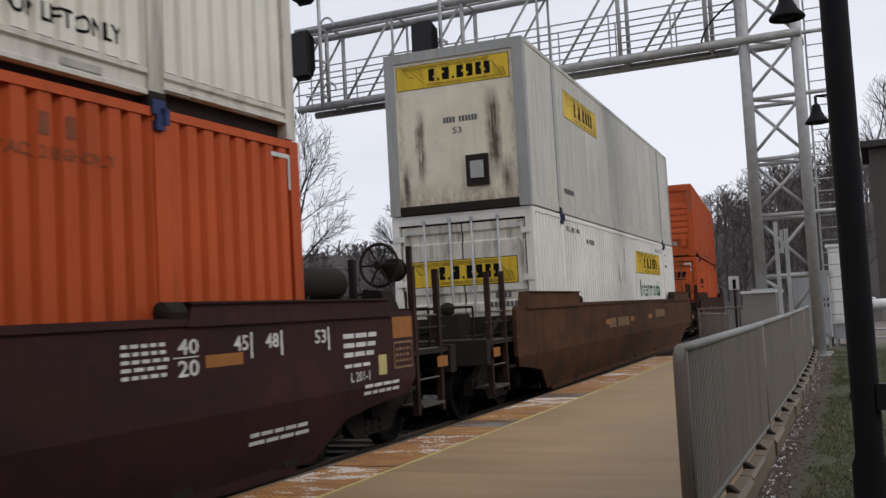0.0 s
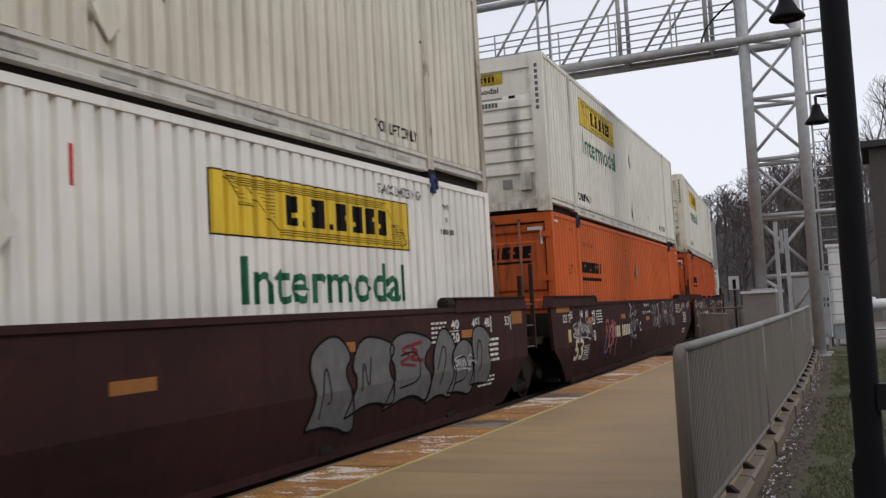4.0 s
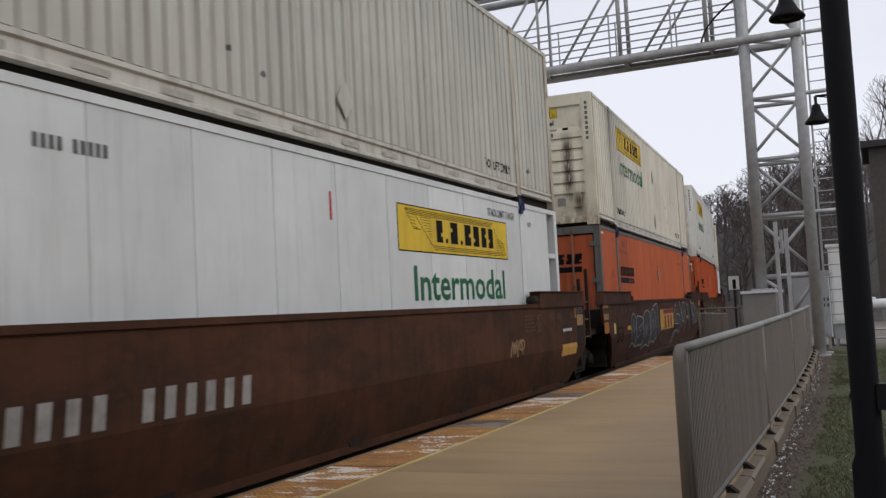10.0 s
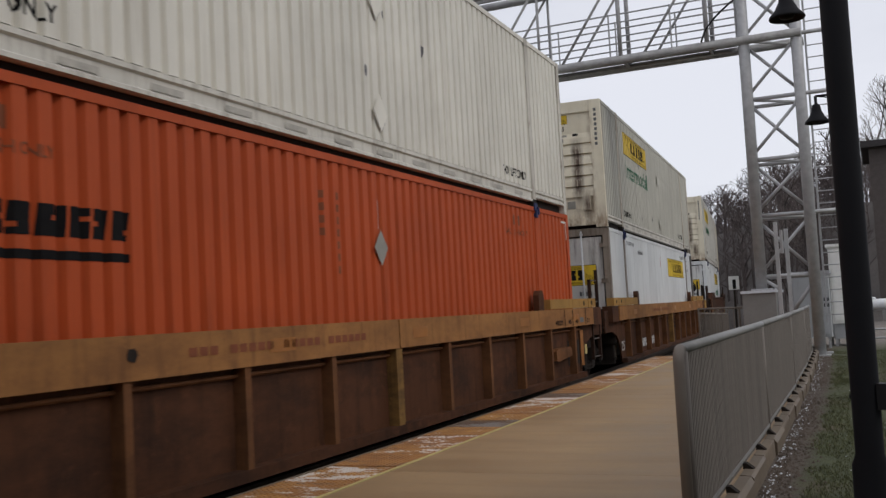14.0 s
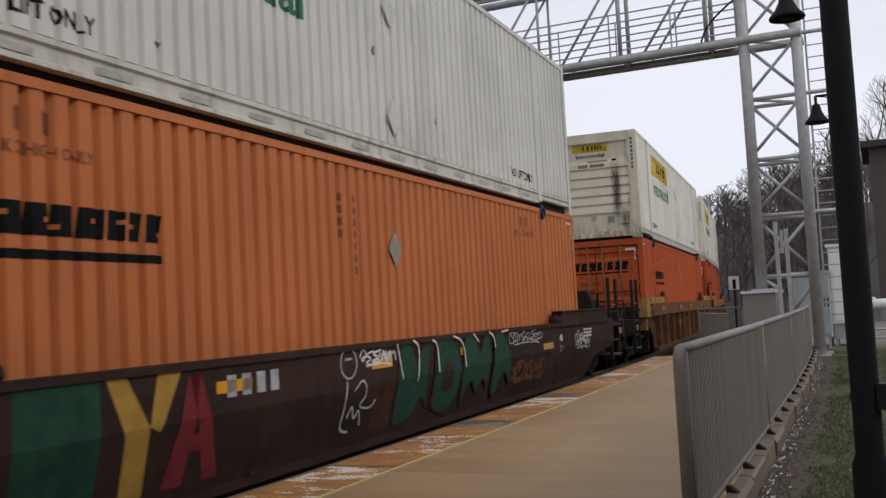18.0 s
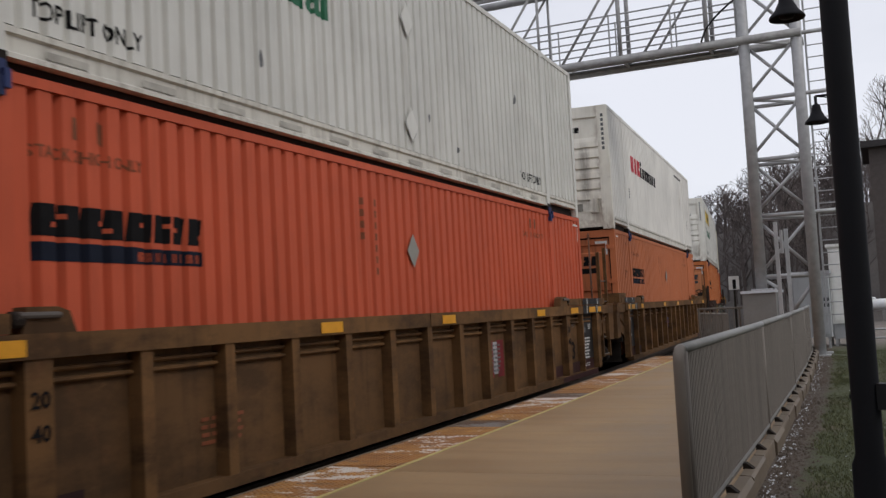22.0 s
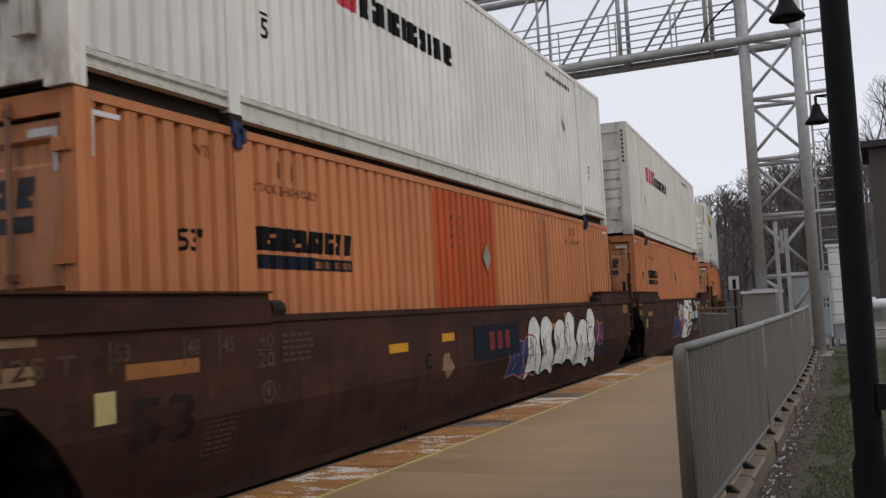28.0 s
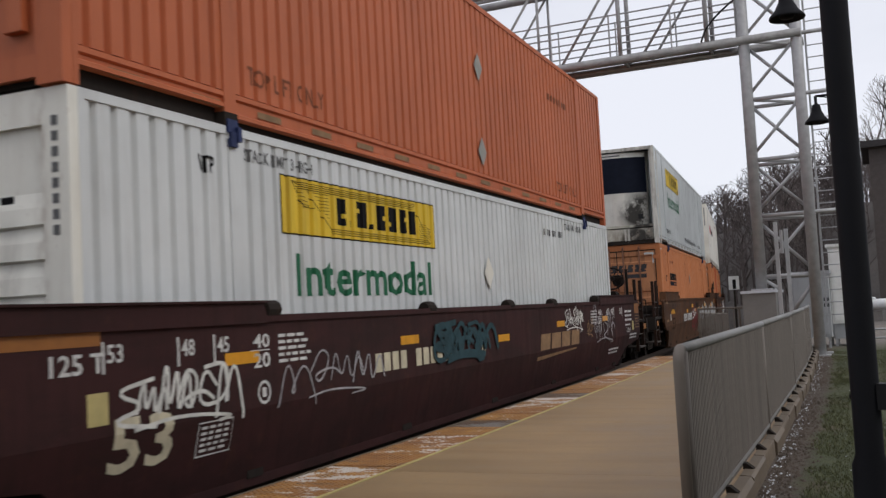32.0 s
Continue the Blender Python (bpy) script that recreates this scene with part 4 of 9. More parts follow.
def cabinet(x0, x1, y, z1, depth, mat, label, legs=0.25):
    root = thing("equipment_cabinet", label, "cabinet", pose((x0 + x1) / 2, y, -0.1))
    w = (x1 - x0) / 2
    part("body", box(bmesh.new(), -w, w, 0, depth, legs, z1 + 0.1), M[mat], root, bevel=0.012)
    part("roof", box(bmesh.new(), -w - 0.05, w + 0.05, -0.06, depth + 0.05, z1 + 0.1, z1 + 0.17), M[mat], root, bevel=0.01)
    part("door", box(bmesh.new(), -w + 0.06, w - 0.06, -0.03, 0.0, legs + 0.08, z1 + 0.02), M[mat], root, bevel=0.006)
    part("handle", box(bmesh.new(), w - 0.16, w - 0.12, -0.055, -0.03, 0.75, 0.9), M["galv"], root)
    for lx in (-w + 0.06, w - 0.06):
        for ly in (0.06, depth - 0.06):
            part("leg", box(bmesh.new(), lx - 0.03, lx + 0.03, ly - 0.03, ly + 0.03, 0, legs), M["galv"], root)
    return root, w


hut, _w = cabinet(-2.06, -1.20, 25.0, 1.68, 1.3, "cabinet", "pale grey steel signal equipment cabinet on legs")
_bm = bmesh.new()
for r_ in range(2):
    bar_shapes(_bm, 4, 0.30, 0.42, 0.98 + 0.14 * (1 - r_), 1.06 + 0.14 * (1 - r_))
part("writing", lay_rear(_bm, -0.031), M["letter_dark"], hut, "dark unreadable marking")
white_hut, _w = cabinet(-1.19, -0.55, 25.6, 2.32, 0.9, "white_metal", "tall narrow white equipment cabinet on a grey base", 0.55)
part("base", box(bmesh.new(), -_w, _w, 0.05, 0.85, 0.18, 0.55), M["cabinet"], white_hut, bevel=0.01)
_bm = bmesh.new()
for k in range(2):
    tube(_bm, (-0.75, 24.5, 0.12 + 0.2 * k), (0.25, 24.5, 0.12 + 0.2 * k), 0.022, 8)
for k in (-0.7, 0.2):
    tube(_bm, (k, 24.5, -0.12), (k, 24.5, 0.34), 0.022, 8)
one("low_pipe_rail", _bm, M["galv"], "low grey pipe rail before the cabinets", "railing", smooth=True)

sign_frame = thing("sign_frame", "edge-on sign plate held by two grey steel posts", "sign", pose(-1.66, 18.0, 0))
for dx, top in ((0.0, 2.5), (0.155, 2.38)):
    part("post", box(bmesh.new(), dx - 0.032, dx + 0.032, -0.03 + dx, 0.03 + dx, -0.02, top), M["galv"], sign_frame, bevel=0.006)
part("plate", box(bmesh.new(), 0.06, 0.1, -0.02, 0.2, 1.95, 2.36), M["gantry"], sign_frame, bevel=0.004)

marker = thing("track_marker", "small white track marker board on a dark post", "sign", pose(-4.05, 30.0, -0.25))
part("post", box(bmesh.new(), -0.03, 0.03, -0.03, 0.03, 0, 1.75), M["grime"], marker)
part("board", box(bmesh.new(), -0.15, 0.15, -0.05, -0.03, 1.7, 2.1), M["white_card"], marker, bevel=0.006)
_bm = bmesh.new()
rect_shape(_bm, -0.04, 0.06, 1.72, 2.0)
part("mark", lay_rear(_bm, -0.05), M["letter_dark"], marker)

end_fence = thing("end_fence", "grey pipe railing with pickets closing the platform end", "fence", pose(-3.9, 22.05, 0))
part("top_rail", tube(bmesh.new(), (0.1, 0, 1.0), (1.9, 0, 0.975), 0.02, 8), M["fence"], end_fence, smooth=True)
part("bottom_rail", tube(bmesh.new(), (0.1, 0, 0.12), (1.9, 0, 0.12), 0.016, 8), M["fence"], end_fence, smooth=True)
for k in range(15):
    part("picket", tube(bmesh.new(), (0.12 + k * 0.125, 0, 0.0), (0.12 + k * 0.125, 0, 1.0), 0.011 if k % 7 else 0.024, 6), M["fence"], end_fence)
back_fence = thing("ramp_fence", "dark pipe railing along the ramp past the platform", "fence", pose(-3.95, 22.4, -0.2))
part("top_rail", tube(bmesh.new(), (0.1, 0, 1.1), (-0.35, 7.5, 0.95), 0.02, 8), M["fence"], back_fence, smooth=True)
for k in range(26):
    part("picket", tube(bmesh.new(), (0.1 - 0.018 * k, 0.3 * k, -0.3), (0.1 - 0.018 * k, 0.3 * k, 1.1 - 0.006 * k), 0.014, 6), M["fence"], back_fence)

tank = thing("storage_tank", "white horizontal cylindrical tank on low cradles", "tank", pose(0.75, 46.0, -0.1))
_bm = bmesh.new()
lathe(_bm, [(0.05, -1.75), (0.16, -1.7), (0.235, -1.55), (0.235, 1.1), (0.16, 1.25), (0.05, 1.3)], (0, 0, 0.70), "X", 20)
part("shell", _bm, M["tank"], tank, smooth=True)
_bm = bmesh.new()
lathe(_bm, [(0.1, 0), (0.1, 0.07), (0.05, 0.1)], (-1.2, 0, 0.92), "Z", 12)
part("filler_cap", _bm, M["tank"], tank, smooth=True)
for k in (-0.8, 0.8):
    part("cradle", box(bmesh.new(), k - 0.08, k + 0.08, -0.2, 0.2, -0.1, 0.50), M["pedestal"], tank)

# dark house on the slope
HT = 9.0 - land(3.2, 58)
house = thing("hillside_house", "dark brown house on the wooded slope", "house", pose(3.4, 58.0, land(3.2, 58)))
part("wall", box(bmesh.new(), -3.6, 6, 0, 7, -3, HT), M["house"], house)
part("roof", prism(bmesh.new(), [(-4.0, HT), (6.4, HT), (6.4, HT + 0.35), (-4.0, HT + 0.35)], 1, -0.5, 7.5), M["asphalt_roof"], house)
for k in range(3):
    w_ = part("window", box(bmesh.new(), -2.6 + 2.6 * k, -1.5 + 2.6 * k, -0.04, 0.02, 2.9, 4.2), M["black"], house)
    part("frame", box(bmesh.new(), -2.7 + 2.6 * k, -1.4 + 2.6 * k, -0.06, -0.03, 2.8, 2.9), M["house"], w_)


# plain block added out of view behind the platform to dim the near train side
one("station_wall", box(bmesh.new(), 2.7, 11.0, -24.0, 3.5, -0.6, 6.6), M["station"], "plain dark brick block, added out of view to cut light on the train", "building", kind="structure")

# ---------------------------------------------------------------- bare trees


def grow(seed, height, spread=0.45, levels=4, stems=1, dense=1.0, coarse=False):
    """Branch stretches (from, to, radius, radius, level) of a leafless tree that fills a rounded crown."""
    rnd = random.Random(seed)
    out = []
    steps = (5, 4, 3, 2) if coarse else (9, 8, 6, 4, 3)
    wide, tall, mid = spread * height, 0.52 * height, 0.50 * height

    def room(p, d):
        """How far a branch can run before it leaves the crown."""
        ax, ay, az = p.x / wide, p.y / wide, (p.z - mid) / tall
        bx, by, bz = d.x / wide, d.y / wide, d.z / tall
        qa = bx * bx + by * by + bz * bz
        qb = ax * bx + ay * by + az * bz
        qc = ax * ax + ay * ay + az * az - 1
        return (-qb + math.sqrt(max(qb * qb - qa * qc, 0.0))) / qa

    def branch(p, d, length, r, lev):
        n = steps[min(lev, len(steps) - 1)]
        step, r_in = length / n, r
        kids = []
        turn = rnd.uniform(0, 6.283)
        for i in range(n):
            wob = 0.035 + 0.02 * lev
            d = (d + Vector((rnd.gauss(0, wob), rnd.gauss(0, wob), (0.025 if lev else 0.1) + rnd.gauss(0, 0.03)))).normalized()
            q = p + d * step
            r2 = r_in * (1 - (0.93 if lev == 0 else 0.8) * (i + 1) / n)
            out.append((p, q, r, r2, lev))
            if lev < levels and i >= 1:
                for _ in range(2 if rnd.random() < (0.75 if coarse else 0.45) * dense else 1):
                    turn += 2.4 + rnd.uniform(-0.5, 0.5)
                    kids.append((q.copy(), d.copy(), r2, (i + 1) / n, turn))
            p, r = q, r2
        for kp, kd, kr, along, tw in kids:
            side = kd.orthogonal().normalized()
            side.rotate(Matrix.Rotation(tw, 3, kd))
            ang = rnd.uniform(0.7, 1.1) * (1.1 - 0.45 * along) if lev == 0 else rnd.uniform(0.38, 0.8)
            kd = (kd * math.cos(ang) + side * math.sin(ang)).normalized()
            far = room(kp, kd)
            if lev == 0:
                ln, kr = far * rnd.uniform(0.68, 1.04), max(kr * rnd.uniform(0.5, 0.72), height * 0.0056)
            else:
                ln, kr = min(far * rnd.uniform(0.65, 1.15), length * rnd.uniform(0.4, 0.62)), kr * rnd.uniform(0.6, 0.76)
            if ln > 0.02 * height:
                branch(kp, kd, ln, kr, lev + 1)

    r0 = height * 0.0125
    for k in range(stems):
        a = 2 * math.pi * k / stems + rnd.uniform(-0.4, 0.4)
        tilt = rnd.uniform(0.0, 0.06) if k == 0 else rnd.uniform(0.2, 0.4)
        d = Vector((math.cos(a) * math.sin(tilt), math.sin(a) * math.sin(tilt), math.cos(tilt)))
        branch(Vector((0, 0, -0.4)), d, height * (0.92 if k == 0 else rnd.uniform(0.6, 0.8)), r0 * (1 if k == 0 else 0.6), 0)
    return out


def sticks(segs, sides, thin=1.0):
    """Vertex and face arrays for branch stretches."""
    vs, fs = [], []
    for p, q, r, r2, lev in segs:
        d = (q - p).normalized()
        a = d.orthogonal().normalized()
        b = d.cross(a)
        k = len(vs)
        for c, rad in ((p, r), (q, r2)):
            rad = max(rad * thin, 0.011 * thin)
            for i in range(sides):
                t = 2 * math.pi * i / sides
                vs.append(c + (a * math.cos(t) + b * math.sin(t)) * rad)
        for i in range(sides):
            fs.append((k + i, k + (i + 1) % sides, k + sides + (i + 1) % sides, k + sides + i))
    return vs, fs


def bare_tree(x, y, height, seed, spread=0.45, stems=1, levels=4, dense=1.0, turn=0.0, twig="twig"):
    segs = grow(seed, height, spread, levels, stems, dense)
    root = thing("bare_tree", "tall leafless grey-brown tree in winter", "tree", pose(x, y, land(x, y), 0, 0, turn), "bare trees by the track")
    for nm, sel, sides, mat in (("trunk", [s for s in segs if s[4] <= 1], 6, "bark"), ("crown", [s for s in segs if s[4] > 1], 3, twig)):
        vs, fs = sticks(sel, sides)
        me = bpy.data.meshes.new(nm)
        me.from_pydata(vs, [], fs)
        me.materials.append(M[mat])
        part(nm, me, None, root)
    return root


bare_tree(-31.2, 34.5, 16.4, 11, 0.46, 1, 4, 1.0)
bare_tree(-30.6, 45.6, 16.0, 23, 0.30, 2, 4, 0.32)
bare_tree(-38.5, 47.0, 9.5, 31, 0.4, 2, 3)
bare_tree(-43.5, 33.0, 12.0, 47, 0.45, 1, 4, 0.5)
bare_tree(-27.5, 57.0, 10.5, 53, 0.35, 2, 3)
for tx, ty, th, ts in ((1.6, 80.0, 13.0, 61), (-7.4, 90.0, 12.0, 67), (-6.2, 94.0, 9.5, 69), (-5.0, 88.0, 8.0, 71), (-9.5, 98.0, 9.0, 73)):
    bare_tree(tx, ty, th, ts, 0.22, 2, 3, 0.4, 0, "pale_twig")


def woods(name, spots, seed, material, label, height=(6, 10), levels=3, thin=2.0, dense=1.0, sink=0.0, low_near=False):
    rnd = random.Random(seed)
    kinds = []
    for k in range(4):
        vs, fs = sticks(grow(seed + k, 10.0, 0.42, levels, 1, dense, True), 3, thin)
        kinds.append((np.array([tuple(v) for v in vs]), np.array(fs)))
    allv, allf, base = [], [], 0
    for x, y in spots(rnd):
        v, f = kinds[rnd.randrange(4)]
        a, sc = rnd.uniform(0, 6.3), rnd.uniform(*height) / 10 * (1 if y > 130 or not low_near else 0.55 + 0.45 * smooth_step(80, 130, y))
        c, s = math.cos(a) * sc, math.sin(a) * sc
        w = np.column_stack((v[:, 0] * c - v[:, 1] * s + x, v[:, 0] * s + v[:, 1] * c + y, (v[:, 2] - sink) * sc + land(x, y)))
        allv.append(w)
        allf.append(f + base)
        base += len(v)
    me = bpy.data.meshes.new(name)
    me.from_pydata(np.concatenate(allv).tolist(), [], np.concatenate(allf).tolist())
    me.materials.append(M[material])
    return tagged(new(name, me), label, "woods", kind="stuff")


def hill_spots(rnd):
    for _ in range(480):
        y = rnd.uniform(62, 230)
        yield -TRACK_D - TRACK_K * y * y / 2 + rnd.uniform(5.5, 16 + y * 0.22), y


def bank_spots(rnd):
    for _ in range(420):
        d, a = rnd.uniform(85, 300), rnd.uniform(24, 62)
        yield -d * math.sin(radians(a)), d * math.cos(radians(a))


def ridge_spots(rnd):
    for _ in range(1300):
        d, a = rnd.uniform(480, 680), rnd.uniform(4, 66)
        yield -d * math.sin(radians(a)), d * math.cos(radians(a))


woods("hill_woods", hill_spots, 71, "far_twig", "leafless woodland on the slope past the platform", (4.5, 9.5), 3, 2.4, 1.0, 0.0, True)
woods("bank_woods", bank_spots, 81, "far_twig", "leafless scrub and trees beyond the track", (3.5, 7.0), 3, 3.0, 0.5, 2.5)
woods("ridge_woods", ridge_spots, 91, "hazed_ridge_twig", "distant wooded ridge in winter", (5, 15), 2, 9.0, 0.9, 4.0)
for i, (d, a) in enumerate(((330, 47), (390, 44), (350, 40), (420, 36), (300, 50))):
    hx, hy = -d * math.sin(radians(a)), d * math.cos(radians(a))
    hs = thing("far_house", "small distant pale house on the valley side", "house", pose(hx, hy, land(hx, hy), 0, 0, a + 20 * i), "far houses")
    part("wall", box(bmesh.new(), -5, 5, -4, 4, -1, 5), M["clean_white"] if i % 2 else M["cabinet"], hs)
    part("roof", prism(bmesh.new(), [(-4.6, 5), (4.6, 5), (0, 8)], 0, -5.4, 5.4), M["snow"] if i % 2 else M["asphalt_roof"], hs)
    for k in (-2.5, 0, 2.5):
        part("window", box(bmesh.new(), k - 0.6, k + 0.6, -4.05, -3.95, 1.5, 3.2), M["black"], hs)

# ---------------------------------------------------------------- the train
UNIT_Q = (47.42, 23.5, -0.07, -19.45, -38.89, -62.34, -81.74, -101.34, -124.64, -144.27, -163.76, -187.41, -210.69, -230.17, -249.63, -273.0, -292.27, -311.91, -335.58)
ROLLED = (11.02157, 0.1512, -0.63324, 0.35558)
BOGIE = 9.75
LOW_Z, UP_Z, CH, CL, CW = 0.045, 2.9575, 2.896, 8.077, 1.295
UP_BACK = 0.04


def rolled(t):
    """Metres that the train has run since the start."""
    q = t / 32
    return t * (ROLLED[0] + ROLLED[1] * q + ROLLED[2] * q * q + ROLLED[3] * q ** 3)


def unit_pose(s, z=0.0):
    ax, ay, _ = on_arc(s - 9.5)
    bx, by, _ = on_arc(s + 9.5)
    return Matrix.Translation(((ax + bx) / 2, (ay + by) / 2, z)) @ Matrix.Rotation(math.atan2(by - ay, bx - ax) - math.pi / 2, 4, "Z")


def corrugation(pitch, deep, fall, floor, rise):
    """Depth of the side below its outer face at y, and the places where its slope changes."""
    def depth(y):
        u = ((y + 8.0) / pitch) % 1.0
        if u < fall:
            return 0.0
        if u < floor:
            return deep * (u - fall) / (floor - fall)
        if u < rise:
            return deep
        return deep * (1 - u) / (1 - rise)
    n = int(16.2 / pitch) + 1
    br = [-8.0 + (k + f) * pitch for k in range(n) for f in (0, fall, floor, rise)]
    return depth, [b for b in br if b < 8.05]


PROFILES = {"fine": corrugation(0.222, 0.050, 0.54, 0.65, 0.82), "bold": corrugation(0.222, 0.064, 0.58, 0.65, 0.79), "wide": corrugation(0.2155, 0.046, 0.64, 0.70, 0.88)}
SIDE_X = CW - 0.012


def side_mesh(kind, mat, lo, hi, z0, z1, sign):
    """A container side between its rails: corrugated, or smooth sheets with narrow seams."""
    def make():
        bm = bmesh.new()
        if kind in PROFILES:
            depth, br = PROFILES[kind]
            ys = [lo] + [b for b in br if lo + 0.01 < b < hi - 0.01] + [hi]
            rows = [[bm.verts.new((sign * (SIDE_X - depth(y)), y, z)) for y in ys] for z in (z0, z1)]
            back = [[bm.verts.new((sign * (SIDE_X - 0.07), y, z)) for y in (lo, hi)] for z in (z0, z1)]
            for i in range(len(ys) - 1):
                bm.faces.new((rows[0][i], rows[0][i + 1], rows[1][i + 1], rows[1][i]))
            bm.faces.new((back[0][0], back[0][1], back[1][1], back[1][0]))
            for k in (0, 1):
                bm.faces.new(rows[k] + [back[k][1], back[k][0]])
            bm.faces.new((rows[0][0], rows[1][0], back[1][0], back[0][0]))
            bm.faces.new((rows[0][-1], rows[1][-1], back[1][1], back[0][1]))
        return mesh_of(bm, "side_panel", M[mat])
    return keep(("side", kind, mat, round(lo, 3), round(hi, 3), z0, z1, sign), make)


def boxes_mesh(name, mat, *sizes, bevel=0.006):
    def make():
        bm = bmesh.new()
        for s in sizes:
            box(bm, *s)
        return mesh_of(bm, name, M[mat], bevel)
    return keep((name, mat, sizes, bevel), make)


WHITES = ("white", "dirty_white", "old_white", "grey_white", "clean_white", "warm_white", "cool_white", "cream_white")


def frame_parts(root, spec):
    """Posts, rails, roof, floor, sides and front end shared by all containers."""
    mat, kind, trim = spec["mat"], spec["side"], spec.get("trim", spec["mat"])
    br, tr = spec.get("sill", 0.30), 0.075
    front = 7.6 if spec.get("open_front") else 8.0
    for sx in (1, -1):
        for lo, hi in ((-7.93, -6.19), (-6.01, 6.01), (6.19, front - 0.07)):
            if kind in PROFILES:
                part("side_panel", side_mesh(kind, mat, lo, hi, br, CH - tr, sx), None, root)
                continue
            n = max(1, round((hi - lo) / 1.22))
            w = (hi - lo) / n
            for i in range(n):
                part("side_sheet", boxes_mesh("side_sheet", mat, (*sorted((sx * (SIDE_X - 0.03), sx * SIDE_X)), lo + i * w + 0.007, lo + (i + 1) * w - 0.007, br, CH - tr), bevel=0.003), None, root)
            part("liner", boxes_mesh("liner", mat, (*sorted((sx * (SIDE_X - 0.05), sx * (SIDE_X - 0.008))), lo, hi, br, CH - tr), bevel=0), None, root)
        x0, x1 = sorted((sx * (CW - 0.085), sx * CW))
        part("top_rail", boxes_mesh("top_rail", trim, (x0, x1, -7.93, 7.93, CH - tr, CH)), None, root)
        if br > 0.25:
            xo, xi = sx * (CW - 0.001), sx * (CW - 0.11)
            rail = M["rail_white" if trim in WHITES else trim]
            for lo, hi, foot in ((-7.93, -6.19, 0.150), (-6.01, 6.01, 0.075), (6.19, 7.93, 0.150)):
                def make(lo=lo, hi=hi, foot=foot):
                    sect = [(xi, foot), (xo, foot), (xo, foot + 0.035), (xo - sx * 0.028, foot + 0.05), (xo - sx * 0.028, br - 0.07), (xo - sx * 0.002, br - 0.055), (xo - sx * 0.002, br - 0.012), (xo - sx * 0.03, br), (xi, br)]
                    return mesh_of(prism(bmesh.new(), sect, 1, lo, hi), "bottom_rail", rail)
                part("bottom_rail", keep(("brail", trim, sx, lo), make), None, root)
        else:
            part("bottom_rail", boxes_mesh("bottom_rail", trim, (x0, x1, -7.93, 7.93, 0.02, br)), None, root)
        for ly in (-CL + 0.1, CL - 0.15):
            part("corner_post", boxes_mesh("corner_post", "dark_post" if ly > 0 and spec.get("front_leg") else spec.get("post", trim), (*sorted((sx * (CW - 0.16), sx * CW)), ly, ly + (0.06 if ly < 0 else 0.15), 0.0, CH)), None, root)
        for ly in (-6.1, 6.1):
            part("lift_post", boxes_mesh("lift_post", spec.get("post", trim), (*sorted((sx * (CW - 0.1), sx * (CW + 0.002))), ly - 0.088, ly + 0.088, 0.02, CH + 0.004)), None, root)
            for z in (-0.012, CH - 0.11):
                part("casting", boxes_mesh("casting", "grime" if z < 1 else spec.get("post", trim), (*sorted((sx * (CW - 0.17), sx * (CW + 0.006))), ly - 0.1, ly + 0.1, z, z + 0.12)), None, root)
    if spec.get("upper"):
        for ly in (-6.1, 6.1):
            part("connector", boxes_mesh("connector", "blue", (CW - 0.12, CW + 0.022, ly - 0.075, ly + 0.075, -0.075, 0.045), (CW - 0.08, CW + 0.04, ly - 0.05, ly + 0.045, -0.20, -0.07), (CW - 0.02, CW + 0.055, ly + 0.03, ly + 0.085, -0.15, -0.02), bevel=0.012), None, root, "dark blue twist lock between two containers")
    part("roof", boxes_mesh("roof", mat, (-CW + 0.06, CW - 0.06, -8.0, 8.0, CH - 0.03, CH - 0.004), bevel=0), None, root)
    part("floor", boxes_mesh("floor_frame", "grime", (-CW + 0.1, CW - 0.1, -8.0, 8.0, 0.02, 0.16), bevel=0), None, root)
    part("front_wall", boxes_mesh("front_wall", mat, (-CW + 0.15, CW - 0.15, front - 0.07, front - 0.03, 0.1, CH - 0.05)), None, root)
    part("front_header", boxes_mesh("front_header", trim, (-CW + 0.15, CW - 0.15, CL - 0.12, CL, CH - 0.14, CH)), None, root)
    part("front_sill", boxes_mesh("front_sill", trim, (-CW + 0.15, CW - 0.15, CL - 0.12, CL, 0.02, 0.16)), None, root)
    if spec.get("front_leg"):
        for sx in (1, -1):
            x0, x1 = sorted((sx * (CW - 0.10), sx * (CW - 0.02)))
            part("front_leg", prism(bmesh.new(), [(7.64, 0.08), (7.74, 0.08), (7.90, 1.75), (7.90, 2.1)], 0, x0, x1), M["dark_post"], root, "dark grey leaning corner leg", bevel=0.008)
    elif spec.get("open_front"):
        for sx in (1, -1):
            x0, x1 = sorted((sx * (CW - 0.07), sx * (CW - 0.01)))
            part("side_brace", boxes_mesh("side_brace", trim, (x0, x1, 7.5, CL - 0.15, 2.04, 2.12)), None, root)


